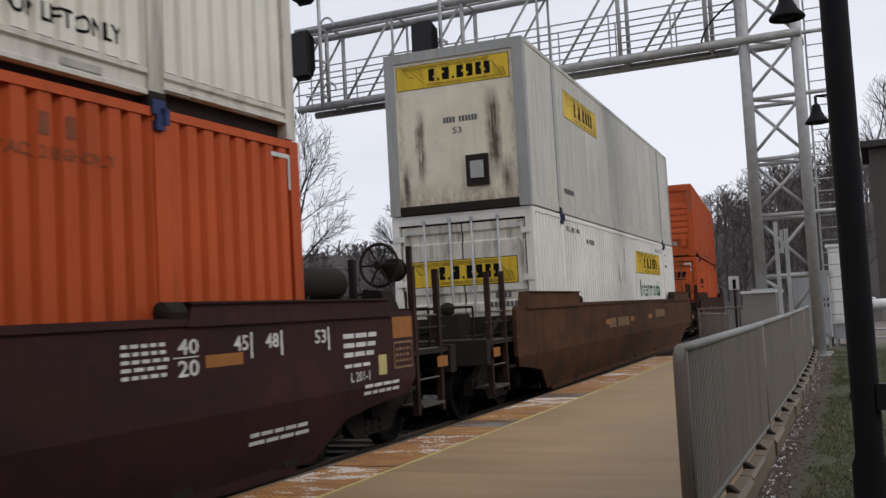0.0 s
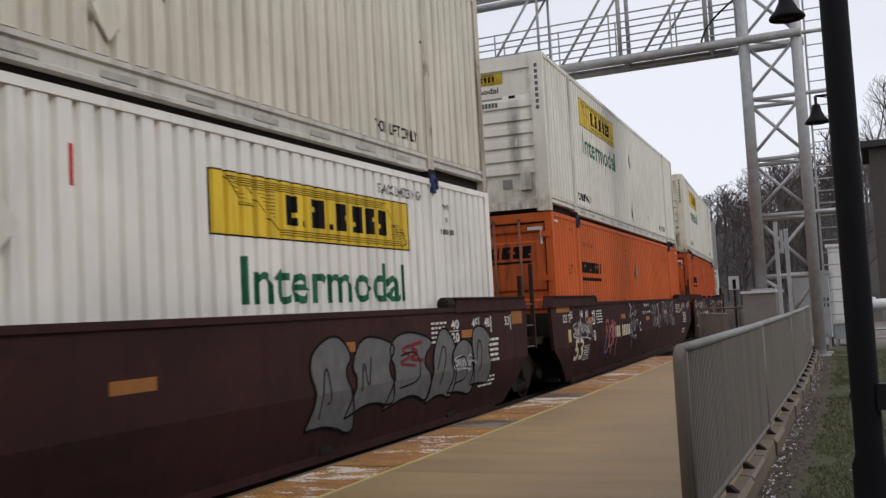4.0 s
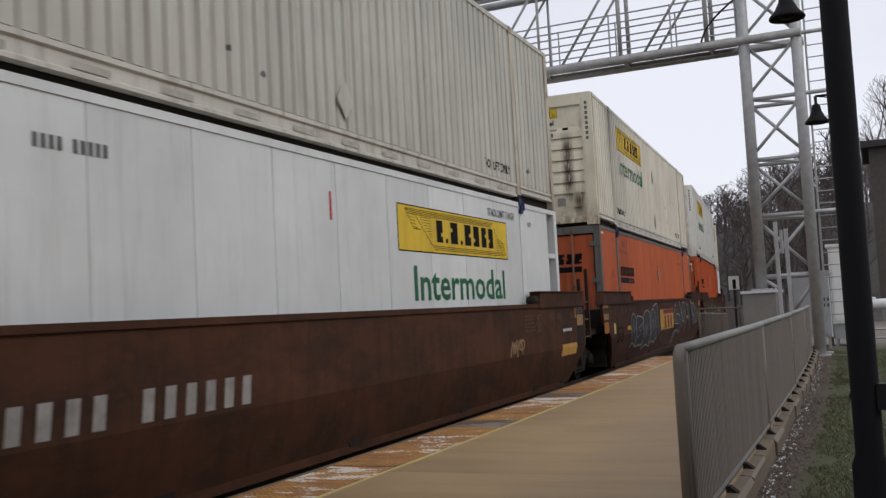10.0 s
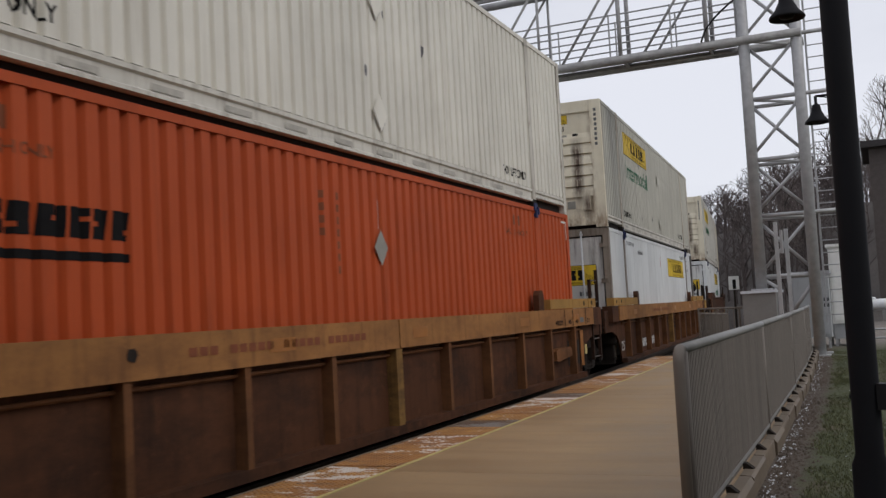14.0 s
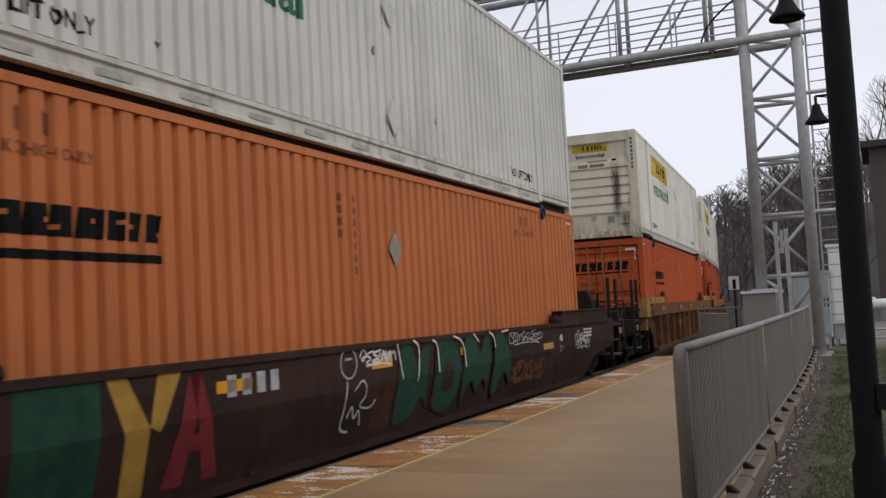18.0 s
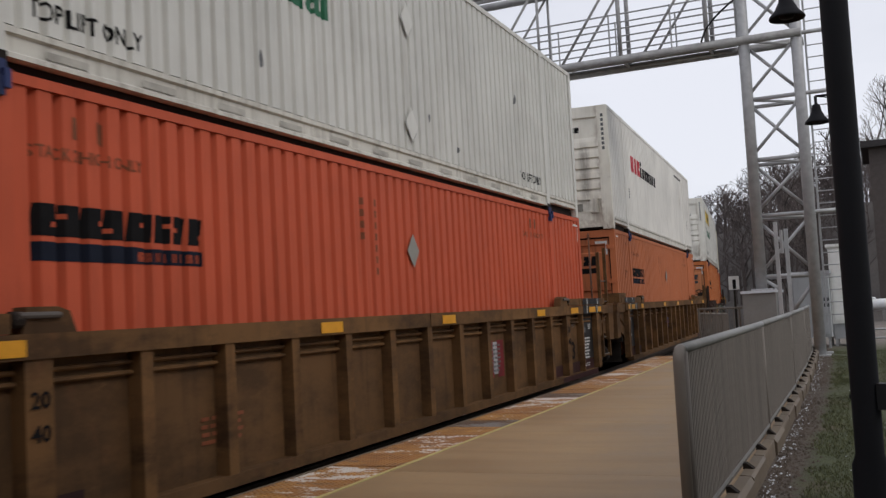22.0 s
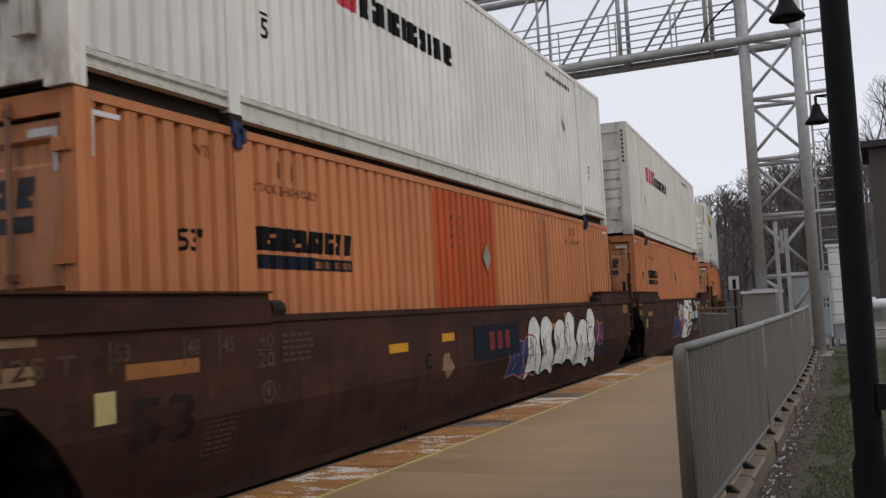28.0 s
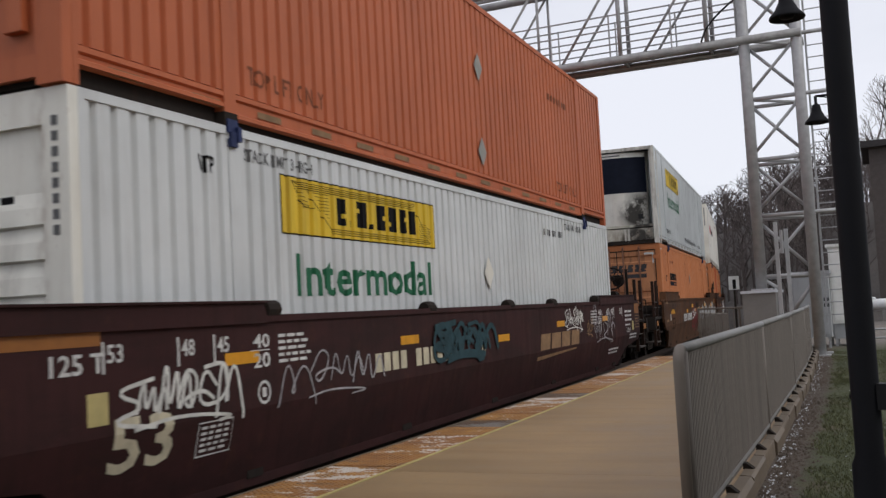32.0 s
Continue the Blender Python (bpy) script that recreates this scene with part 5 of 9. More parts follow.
def nose_end(root, spec):
    """Closed end with a stepped ribbed panel between wide posts."""
    nm, pm = spec["nose"], spec.get("trim", spec["mat"])
    y0 = -CL + 0.045

    def make():
        bm = bmesh.new()
        pts = [(0.22, 0.0), (0.88, 0.0)]
        n, zlo, zhi = (8, 1.0, 2.3) if spec.get("big_sign") else (6, 0.70, 2.17)
        st = (zhi - zlo) / n
        for k in range(n):
            z = zlo + k * st
            pts += [(z + 0.012, 0.04), (z + st * 0.55, 0.028), (z + st - 0.004, 0.0)]
        pts += [(2.64, 0.0)]
        vs = [[bm.verts.new((x, y0 - o, z)) for z, o in pts] for x in (-1.06, 1.06)]
        for i in range(len(pts) - 1):
            bm.faces.new((vs[0][i], vs[1][i], vs[1][i + 1], vs[0][i + 1]))
        for k in (0, 1):
            prev = vs[k]
            back = [bm.verts.new((v.co.x, y0 + 0.01, v.co.z)) for v in prev]
            for i in range(len(pts) - 1):
                bm.faces.new((prev[i], prev[i + 1], back[i + 1], back[i]))
        return mesh_of(bm, "end_panel", M[nm])
    part("end_panel", keep(("nose", nm, bool(spec.get("big_sign"))), make), None, root, "stepped ribbed end panel with rust runs")
    for sx in (1, -1):
        x0, x1 = sorted((sx * 1.05, sx * (CW - 0.002)))
        part("end_post", boxes_mesh("end_post", nm, (x0, x1, -CL, -CL + 0.099, 0.0, CH)), None, root)
    part("end_header", boxes_mesh("end_header", nm, (-1.05, 1.05, -CL, -CL + 0.06, 2.64, CH)), None, root)
    part("end_sill", boxes_mesh("end_sill", nm, (-1.05, 1.05, -CL, -CL + 0.06, 0.06, 0.22)), None, root)
    part("vent_box", boxes_mesh("vent_box", nm, (0.78, 0.96, -CL - 0.03, -CL + 0.06, 0.40, 0.72), bevel=0.02), None, root)
    part("document_plate", boxes_mesh("document_plate", "placard", (0.42, 0.60, -CL + 0.03, -CL + 0.06, 0.45, 0.62)), None, root)
    part("sticker", boxes_mesh("sticker", "cream_label", (-0.02, 0.12, -CL + 0.036, -CL + 0.06, 0.52, 0.66), bevel=0), None, root)
    for cx, cz in ((-0.74, 1.82), (-0.70, 0.52)):
        def make(cx=cx, cz=cz):
            bm = prism(bmesh.new(), [(cx - 0.225, cz), (cx - 0.03, cz - 0.22), (cx + 0.03, cz - 0.22), (cx + 0.2, cz - 0.04), (cx + 0.2, cz + 0.06), (cx + 0.03, cz + 0.225), (cx - 0.03, cz + 0.225)], 1, -CL - 0.006, -CL + 0.012)
            return mesh_of(bm, "placard_frame", M["placard_white"], 0.01)
        part("placard_frame", keep(("placard", cx, nm), make), None, root, "tilted square placard holder")

        def rim(cx=cx, cz=cz):
            bm = bmesh.new()
            ring = [(cx - 0.205, cz), (cx, cz - 0.205), (cx + 0.205, cz), (cx, cz + 0.205), (cx - 0.205, cz)]
            stroke_shape(bm, ring, 0.016)
            return mesh_of(lay_rear(bm, -CL - 0.006), "placard_rim", M["letter_grey"])
        part("placard_rim", keep(("rim", cx), rim), None, root)


def door_end(root, spec):
    """Double doors with pressed ribs, locking rods, hinges and corner marks."""
    mat = spec.get("door", spec["mat"])
    soot = mat + "_door" if mat in DOORS else mat
    flat = spec.get("flat_door")
    y0 = -CL + 0.03

    def leaf(sx):
        def make():
            bm = bmesh.new()
            a, b = sorted((sx * 0.016, sx * 1.128))
            pts = [(0.165, 0.0)]
            if not flat:
                for z in (0.28, 0.62, 0.96, 1.30, 2.36):
                    pts += [(z, 0.0), (z + 0.035, -0.036), (z + 0.17, -0.036), (z + 0.205, 0.0)]
            pts += [(2.695, 0.0)]
            vs = [[bm.verts.new((x, y0 - o, z)) for z, o in pts] for x in (a, b)]
            for i in range(len(pts) - 1):
                bm.faces.new((vs[0][i], vs[1][i], vs[1][i + 1], vs[0][i + 1]))
            bk = [bm.verts.new((x, y0 + 0.045, z)) for x, z in ((a, 0.165), (b, 0.165), (b, 2.695), (a, 2.695))]
            bm.faces.new(bk)
            for k in (0, 1):
                bm.faces.new(vs[k] + ([bk[3], bk[0]] if k == 0 else [bk[2], bk[1]]))
            return mesh_of(bm, "door", M[soot])
        return keep(("leaf", mat, sx, bool(flat)), make)

    bar = "galv" if mat in ("silver",) + WHITES else "door_rod"
    rod = keep(("rod", bar), lambda: mesh_of(tube(bmesh.new(), (0, 0, 0.05), (0, 0, 2.84), 0.022, 8), "locking_rod", M[bar], smooth=True))
    for sx in (1, -1):
        d = part("door", leaf(sx), None, root)
        for rx in (0.2, 0.68):
            r = part("locking_rod", rod, None, d)
            r.location = (sx * rx, y0 - 0.05, 0)
            for bz in (0.04, 0.62, 1.55, 2.74):
                part("rod_bracket", boxes_mesh("rod_bracket", bar, (-0.032, 0.032, -0.028, 0.04, 0, 0.055)), None, d).location = (sx * rx, y0 - 0.045, bz)
        for z in (0.35, 1.0, 1.65, 2.45):
            x0, x1 = sorted((sx * 1.08, sx * 1.25))
            part("hinge", boxes_mesh("hinge", spec.get("post", mat), (x0, x1, -CL - 0.02, -CL + 0.03, z, z + 0.1)), None, d)
        bm = bmesh.new()
        rect_shape(bm, *sorted((sx * 1.1, sx * 0.82)), 2.58, 2.64)
        rect_shape(bm, *sorted((sx * 1.1, sx * 1.055)), 2.32, 2.58)
        if not flat:
            part("corner_mark", lay_rear(bm, y0 - 0.0005), M["letter_white"], root, "white reflective corner mark")
        else:
            bm.free()
        part("end_post", boxes_mesh("door_post", spec.get("post", mat), (*sorted((sx * 1.16, sx * (CW - 0.002))), -CL, -CL + 0.1, 0.0, CH)), None, root)
    part("end_header", boxes_mesh("door_header", spec.get("post", mat), (-1.16, 1.16, -CL, -CL + 0.1, 2.73, CH)), None, root)
    part("door_seal", boxes_mesh("door_seal", "black", (-1.16, 1.16, -CL + 0.079, -CL + 0.099, 0.13, 2.73), bevel=0), None, root, "black rubber seal round the doors")
    part("end_sill", boxes_mesh("door_sill", spec.get("post", mat), (-1.16, 1.16, -CL, -CL + 0.1, 0.02, 0.13)), None, root)


def decal(root, name, mat, fill, side=None, rear=None, label="", lift=0.004, split=False):
    """A painted or stuck-on shape; side: the corrugation that it follows."""
    bm = bmesh.new()
    fill(bm)
    if rear is not None:
        lay_rear(bm, rear, lift)
    else:
        depth, br = PROFILES.get(side, (None, ()))
        lay_side(bm, SIDE_X, depth, br, lift)
    if split:
        for piece in islands(bm):
            part("letter", piece, M[mat], root)
        return None
    return part(name, bm, M[mat], root, label)


def scroll_sign(root, y0, y1, z0, z1, side, rear=None):
    """Yellow haulier's sign: dark border, scroll lines at both ends, bars for the name."""
    h, w = z1 - z0, y1 - y0
    decal(root, "sign_border", "letter_dark", lambda bm: rect_shape(bm, y0, y1, z0, z1), side, rear, lift=0.003)
    e = 0.026 * h
    decal(root, "sign_board", "sign_yellow", lambda bm: rect_shape(bm, y0 + e, y1 - e, z0 + e, z1 - e), side, rear, "yellow sign with a dark border", lift=0.005)

    def at(p, q):
        return y0 + p * w, z0 + q * h

    def line(bm, p0, q0, p1, q1, thick=0.013):
        stroke_shape(bm, [at(p0, q0), at(p1, q1)], thick * h)

    def marks(bm):
        # blocks and dots of the name
        for i, (p0, p1) in enumerate(((0.295, 0.350), (0.415, 0.482), (0.545, 0.608), (0.630, 0.690), (0.712, 0.765), (0.785, 0.838))):
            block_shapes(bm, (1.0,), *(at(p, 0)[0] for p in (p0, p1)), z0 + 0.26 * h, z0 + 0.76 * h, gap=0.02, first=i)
        for p in (0.372, 0.505):
            rect_shape(bm, *(at(q, 0)[0] for q in (p, p + 0.019)), z0 + 0.26 * h, z0 + 0.36 * h)
        # the scroll: long lines above and below, short ones down both sides
        for k in range(4):
            line(bm, 0.06 + 0.012 * k, 0.915 - 0.036 * k, 0.84 - 0.008 * k, 0.915 - 0.036 * k)
        for k in range(3):
            line(bm, 0.26 + 0.008 * k, 0.17 - 0.04 * k, 0.94, 0.17 - 0.04 * k)
        for k in range(9):
            line(bm, 0.165 + 0.0105 * k, 0.77 - 0.058 * k, 0.25, 0.77 - 0.058 * k, 0.010)
        for k in range(7):
            line(bm, 0.868, 0.50 - 0.046 * k, 0.925 + 0.003 * k, 0.50 - 0.046 * k, 0.010)
        for k in range(6):
            line(bm, 0.062 + 0.008 * k, 0.90 - 0.07 * k, 0.09 + 0.011 * k, 0.875 - 0.07 * k, 0.010)
            line(bm, 0.93 + 0.005 * k, 0.44 - 0.06 * k, 0.962, 0.42 - 0.06 * k, 0.010)
        line(bm, 0.055, 0.92, 0.115, 0.50, 0.016)
        line(bm, 0.115, 0.50, 0.17, 0.50, 0.016)
        line(bm, 0.13, 0.80, 0.26, 0.16, 0.016)
        line(bm, 0.845, 0.80, 0.945, 0.10, 0.016)
        line(bm, 0.935, 0.46, 0.97, 0.14, 0.016)
        line(bm, 0.97, 0.14, 0.945, 0.09, 0.016)
    decal(root, "lettering", "letter_dark", marks, side, rear, "dark lettering and scroll lines", lift=0.007)


def lettering(root, text, y0, y1, z0, z1, mat, side=None, rear=None, lift=0.004):
    return decal(root, "lettering", mat, lambda bm: text_shape(bm, text, y0, y1, z0, z1), side, rear, lift=lift, split=text == "Intermodal")


def bars(root, n, y0, y1, z0, z1, mat, side=None, rear=None, lean=0.0, gap=0.25, skip=()):
    return decal(root, "lettering", mat, lambda bm: bar_shapes(bm, n, y0, y1, z0, z1, gap, lean, skip), side, rear, split=gap < 0.24 and n > 2)


def diamond(root, y, z, side, mat="placard", r=0.26, cord=True):
    def fill(bm):
        poly_shape(bm, [(y - r * 0.8, z), (y, z - r), (y + r * 0.8, z), (y, z + r)], 0.012)
    decal(root, "placard", mat, fill, None, label="diamond placard", lift=0.012)
    if mat in WHITES:
        ring = [(y - r * 0.78, z + 0.03), (y, z - r * 0.97), (y + r * 0.5, z - 0.4 * r)]
        decal(root, "placard_rim", "letter_grey", lambda bm: stroke_shape(bm, ring, 0.008, 0.014), None, lift=0.013)
    if cord:
        decal(root, "placard_strap", "letter_white", lambda bm: rect_shape(bm, y - 0.012, y + 0.012, z + r, z + r + 0.34), side)


def strip_row(root, z0, z1, mat):
    def make():
        bm = bmesh.new()
        rect_shape(bm, 0, 0.4, z0, z1)
        return mesh_of(lay_side(bm, CW - 0.022), "reflective_strip", M[mat])
    for i in range(16):
        part("reflective_strip", keep(("strip", mat, z0), make), None, root).location = (0, -7.6 + 0.98 * i, 0)


def livery_white(root, spec, u):
    """Markings of the tall white upper containers."""
    k = "wide"
    if spec.get("brand") == "red_dark":
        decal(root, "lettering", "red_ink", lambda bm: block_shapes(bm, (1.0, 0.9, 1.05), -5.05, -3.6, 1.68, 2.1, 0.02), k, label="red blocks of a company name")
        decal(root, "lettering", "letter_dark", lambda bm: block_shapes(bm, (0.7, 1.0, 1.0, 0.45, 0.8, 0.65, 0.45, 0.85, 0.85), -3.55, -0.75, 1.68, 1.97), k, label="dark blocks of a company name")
        bars(root, 1, -3.55, -3.3, 2.0, 2.12, "letter_dark", k)
        for y in (-5.62, 6.72):
            lettering(root, "5", y, y + 0.13, 0.92, 1.12, "letter_dark", k)
            decal(root, "lettering", "letter_dark", lambda bm: rect_shape(bm, y - 0.01, y + 0.15, 1.15, 1.175), k)
        diamond(root, 5.0, 1.85, k, "white", 0.2, False)
        bars(root, 12, 3.9, 5.6, 2.55, 2.63, "letter_grey", k)
        bars(root, 3, -0.6, 0.32, 2.36, 2.5, "red_ink", None, -CL, gap=0.12)
        return
    up = 0.0 if u in (4, 5, 11) else 0.03
    scroll_sign(root, -5.25, -1.65, 1.98 + up, 2.56 + up, k)
    rise = 0.0 if u in (4, 5, 11) else 0.12
    lettering(root, "Intermodal", -5.10, -1.68, 1.30 + rise, 1.74 + rise, "green", k)
    lettering(root, "TOP LIFT ONLY", -5.80, -4.66, 0.40, 0.54, "letter_dark", k)
    lettering(root, "TOP LIFT ONLY", 4.60, 5.74, 0.40, 0.54, "letter_dark", k)
    diamond(root, 0.3, 0.62, k, spec["mat"], 0.23, False)
    diamond(root, 0.3, 1.95, k, spec["mat"], 0.23, False)

    strip_row(root, 0.135, 0.19, "faded_strip")

    rnd = random.Random(u)
    for _ in range(5):
        shape = blob(rnd.uniform(-6, 7), rnd.uniform(0.5, 2.0), rnd.uniform(0.03, 0.09), rnd.uniform(0.04, 0.14), rnd.random(), 9, 0.6)
        decal(root, "scuff", "letter_grey", lambda bm: poly_shape(bm, shape), k, label="dark scuff", lift=0.003)


def nose_marks(root, spec, u):
    f = -CL + 0.045
    if spec.get("brand") == "red_dark":
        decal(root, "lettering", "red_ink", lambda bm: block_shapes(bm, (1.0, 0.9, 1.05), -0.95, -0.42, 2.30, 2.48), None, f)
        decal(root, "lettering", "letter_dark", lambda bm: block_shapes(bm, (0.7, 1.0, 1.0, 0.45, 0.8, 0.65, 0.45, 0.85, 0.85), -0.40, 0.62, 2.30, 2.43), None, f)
        lettering(root, "WARNING HIGH CUBE", -0.62, 0.38, 1.93, 2.0, "letter_dark", None, f - 0.036)
        lettering(root, "53'", -0.2, 0.14, 1.60, 1.76, "letter_dark", None, f - 0.036)
        lettering(root, "24,000 lbs", -0.25, 0.22, 0.55, 0.68, "letter_dark", None, f)
        bars(root, 10, -0.27, 0.2, 0.74, 0.78, "letter_grey", None, f)
    elif spec.get("big_sign"):
        scroll_sign(root, -1.0, 1.0, 2.28, 2.62, None, f)
        bars(root, 10, -0.4, 0.35, 2.10, 2.18, "letter_grey", None, f, skip=(4,))
    elif spec["mat"] not in ("rust_orange", "orange"):
        scroll_sign(root, -0.45, 0.52, 2.40, 2.61, None, f)
        lettering(root, "Intermodal", -0.35, 0.43, 2.24, 2.35, "letter_dark", None, f)
        bars(root, 11, -0.30, 0.42, 1.97, 2.06, "letter_grey", None, f - 0.036, skip=(4,))
        bars(root, 1, -0.05, 0.5, 2.08, 2.15, "placard", None, f - 0.012, gap=0.02)
        bars(root, 1, 0.62, 0.75, 2.09, 2.16, "letter_dark", None, f - 0.012, gap=0.02)

    def digits(bm):
        for i in range(8):
            rect_shape(bm, 1.14, 1.2, 2.62 - 0.11 * i, 2.69 - 0.11 * i)
    decal(root, "lettering", "letter_grey", digits, None, -CL)


NAME_W = (1.0, 1.0, 1.0, 1.05, 0.85, 0.4, 1.0, 0.85, 1.0)


def livery_orange(root, spec, u):
    k = spec["side"]
    dark = "letter_dark"
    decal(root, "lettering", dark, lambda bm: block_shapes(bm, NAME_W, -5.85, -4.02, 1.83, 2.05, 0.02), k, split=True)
    if spec["mat"] in ("faded", "faded_red", "red") or spec["side"] == "smooth":
        decal(root, "underline", "navy", lambda bm: poly_shape(bm, [(-5.86, 1.66), (-4.02, 1.66), (-4.02, 1.78), (-4.75, 1.78), (-4.9, 1.79), (-5.86, 1.79)]), k)
        bars(root, 8, -4.85, -4.06, 1.68, 1.75, spec["mat"], k, gap=0.35)
    else:
        decal(root, "underline", dark, lambda bm: rect_shape(bm, -5.86, -4.02, 1.67, 1.735), k)
    lettering(root, "53'", -6.96, -6.66, 1.78, 1.97, "letter_brown" if spec["mat"] != "faded" else "letter_dark", k)
    for y in (-5.85, 4.5):
        lettering(root, "STACK 2 HIGH ONLY", y, y + 1.1, 2.36, 2.45, "letter_brown", k)
        for d in (0.38, 0.62):
            decal(root, "lettering", "letter_brown", lambda bm: rect_shape(bm, y + d, y + d + 0.09, 2.52, 2.68), k)
    lettering(root, "VTP", -6.7, -6.5, 2.58, 2.68, "letter_brown", k)
    diamond(root, 0.12, 1.95, k, "placard", 0.21, spec["mat"] in ("orange", "bright_orange", "deep_orange"))

    def column(bm):
        for i in range(4):
            rect_shape(bm, -1.16, -1.11, 2.42 - 0.13 * i, 2.50 - 0.13 * i)
        for i in range(7):
            rect_shape(bm, -0.86, -0.81, 2.42 - 0.13 * i, 2.50 - 0.13 * i)
    decal(root, "lettering", "letter_brown", column, k)
    for y in (-7.94, ):
        decal(root, "corner_mark", "letter_white", lambda bm: (rect_shape(bm, y, y + 0.32, 2.72, 2.76), rect_shape(bm, y, y + 0.045, 2.42, 2.72)), None, label="white reflective corner mark", lift=0.006)
        decal(root, "corner_mark", "letter_white", lambda bm: (rect_shape(bm, -y - 0.32, -y, 2.72, 2.76), rect_shape(bm, -y - 0.045, -y, 2.42, 2.72)), None, label="white reflective corner mark", lift=0.006)
    # doors
    f = -CL + 0.03
    door_ink = "letter_slate" if spec["mat"] in ("faded", "warm_faded") else dark
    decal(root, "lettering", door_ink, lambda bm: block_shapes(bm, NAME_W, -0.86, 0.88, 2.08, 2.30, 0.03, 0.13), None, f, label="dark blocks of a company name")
    decal(root, "underline", door_ink, lambda bm: rect_shape(bm, -0.88, 0.86, 1.99, 2.03) if spec["mat"] in ("orange", "bright_orange", "deep_orange") else rect_shape(bm, -0.88, 0.86, 1.90, 2.02), None, f)
    bars(root, 7, -0.45, 0.1, 1.68, 1.78, "letter_brown", None, f, skip=(3,))
    bars(root, 6, -0.45, 0.05, 1.52, 1.6, "letter_brown", None, f)
    if spec.get("patch"):
        decal(root, "repair_panel", "orange", lambda bm: rect_shape(bm, -1.78, 0.55, 0.13, 2.80), k, label="replaced bright orange panel", lift=0.003)
        decal(root, "rust_run", "letter_brown", lambda bm: [rect_shape(bm, 2.9 + 0.12 * i, 2.95 + 0.12 * i, 0.3 + 0.2 * (i % 3), 2.75) for i in range(4)], k, label="rust runs", lift=0.003)


def livery_low_white(root, spec, u):
    k = spec["side"]
    if u == 18:
        scroll_sign(root, -5.37, -1.68, 2.0, 2.575, k)
        lettering(root, "Intermodal", -5.13, -1.87, 1.40, 1.82, "green", k)
        lettering(root, "VTP", -6.62, -6.40, 2.45, 2.6, "letter_dark", k)
        lettering(root, "STACK LIMIT 3 HIGH", -5.95, -4.75, 2.62, 2.74, "letter_grey", k)
        lettering(root, "STACK LIMIT 3 HIGH", 4.6, 5.8, 2.62, 2.74, "letter_grey", k)
        diamond(root, 0.25, 1.72, k, "white", 0.25, False)
        bars(root, 11, 3.2, 4.47, 2.45, 2.56, "letter_grey", k, skip=(4, 7), gap=0.4)
        return
    scroll_sign(root, 1.45, 5.35, 1.94, 2.52, k)
    if u != 8:
        lettering(root, "Intermodal", 1.85, 5.14, 1.33, 1.77, "green", k)
    lettering(root, "STACK LIMIT 3 HIGH", 4.55, 5.75, 2.58, 2.70, "letter_grey", k)
    lettering(root, "STACK LIMIT 3 HIGH", -5.8, -4.7, 2.6, 2.70, "letter_grey", k)
    lettering(root, "WTP", 6.42, 6.60, 2.52, 2.6, "letter_grey", k)
    if u != 7:
        lettering(root, "OR", 6.45, 6.53, 2.36, 2.43, "letter_grey", k)
        bars(root, 10, 6.28, 6.72, 2.20, 2.27, "letter_grey", k, skip=(1, 6))
    bars(root, 10, -4.12, -3.38, 2.43, 2.53, "letter_grey", k, skip=(4,), gap=0.35)
    decal(root, "scratch", "red_ink", lambda bm: rect_shape(bm, -0.15, -0.11, 2.2, 2.5), k, label="red paint scratch")
    if k != "smooth":
        diamond(root, -0.8, 1.9, k, "white", 0.22, False)
    f = -CL + 0.03
    scroll_sign(root, -1.05, 0.98, 1.62, 2.08, None, f - 0.002)
    bars(root, 4, 0.55, 0.85, 1.38, 1.48, "letter_grey", None, f)
    bars(root, 7, 0.45, 0.95, 1.22, 1.32, "letter_grey", None, f)


def plate_end(root, spec):
    part("end_panel", boxes_mesh("plate_panel", "nose_old", (-1.1, 1.1, -CL + 0.03, -CL + 0.08, 0.15, 2.72)), None, root, "flat white end panel with dark runs")
    for sx in (1, -1):
        part("end_post", boxes_mesh("plate_post", "grey_post", (*sorted((sx * 1.1, sx * (CW - 0.002))), -CL, -CL + 0.1, 0.0, CH)), None, root)
    part("end_header", boxes_mesh("plate_header", "grey_post", (-1.1, 1.1, -CL, -CL + 0.1, 2.72, CH)), None, root)
    part("end_sill", boxes_mesh("plate_sill", "grime", (-1.1, 1.1, -CL, -CL + 0.1, 0.0, 0.15)), None, root)
    scroll_sign(root, -1.07, 1.04, 2.22, 2.66, None, -CL + 0.03)
    bm = box(bmesh.new(), 0.18, 0.58, -CL - 0.03, -CL + 0.03, 0.42, 0.95)
    part("vent_frame", bm, M["grime"], root, "dark recessed vent frame", bevel=0.02)
    part("vent", box(bmesh.new(), 0.26, 0.50, -CL - 0.04, -CL - 0.03, 0.54, 0.84), M["grey_post"], root)
    bars(root, 11, -0.22, 0.42, 1.56, 1.66, "letter_grey", None, -CL + 0.03, skip=(4,))
    lettering(root, "53", -0.05, 0.12, 1.36, 1.47, "letter_grey", None, -CL + 0.03)


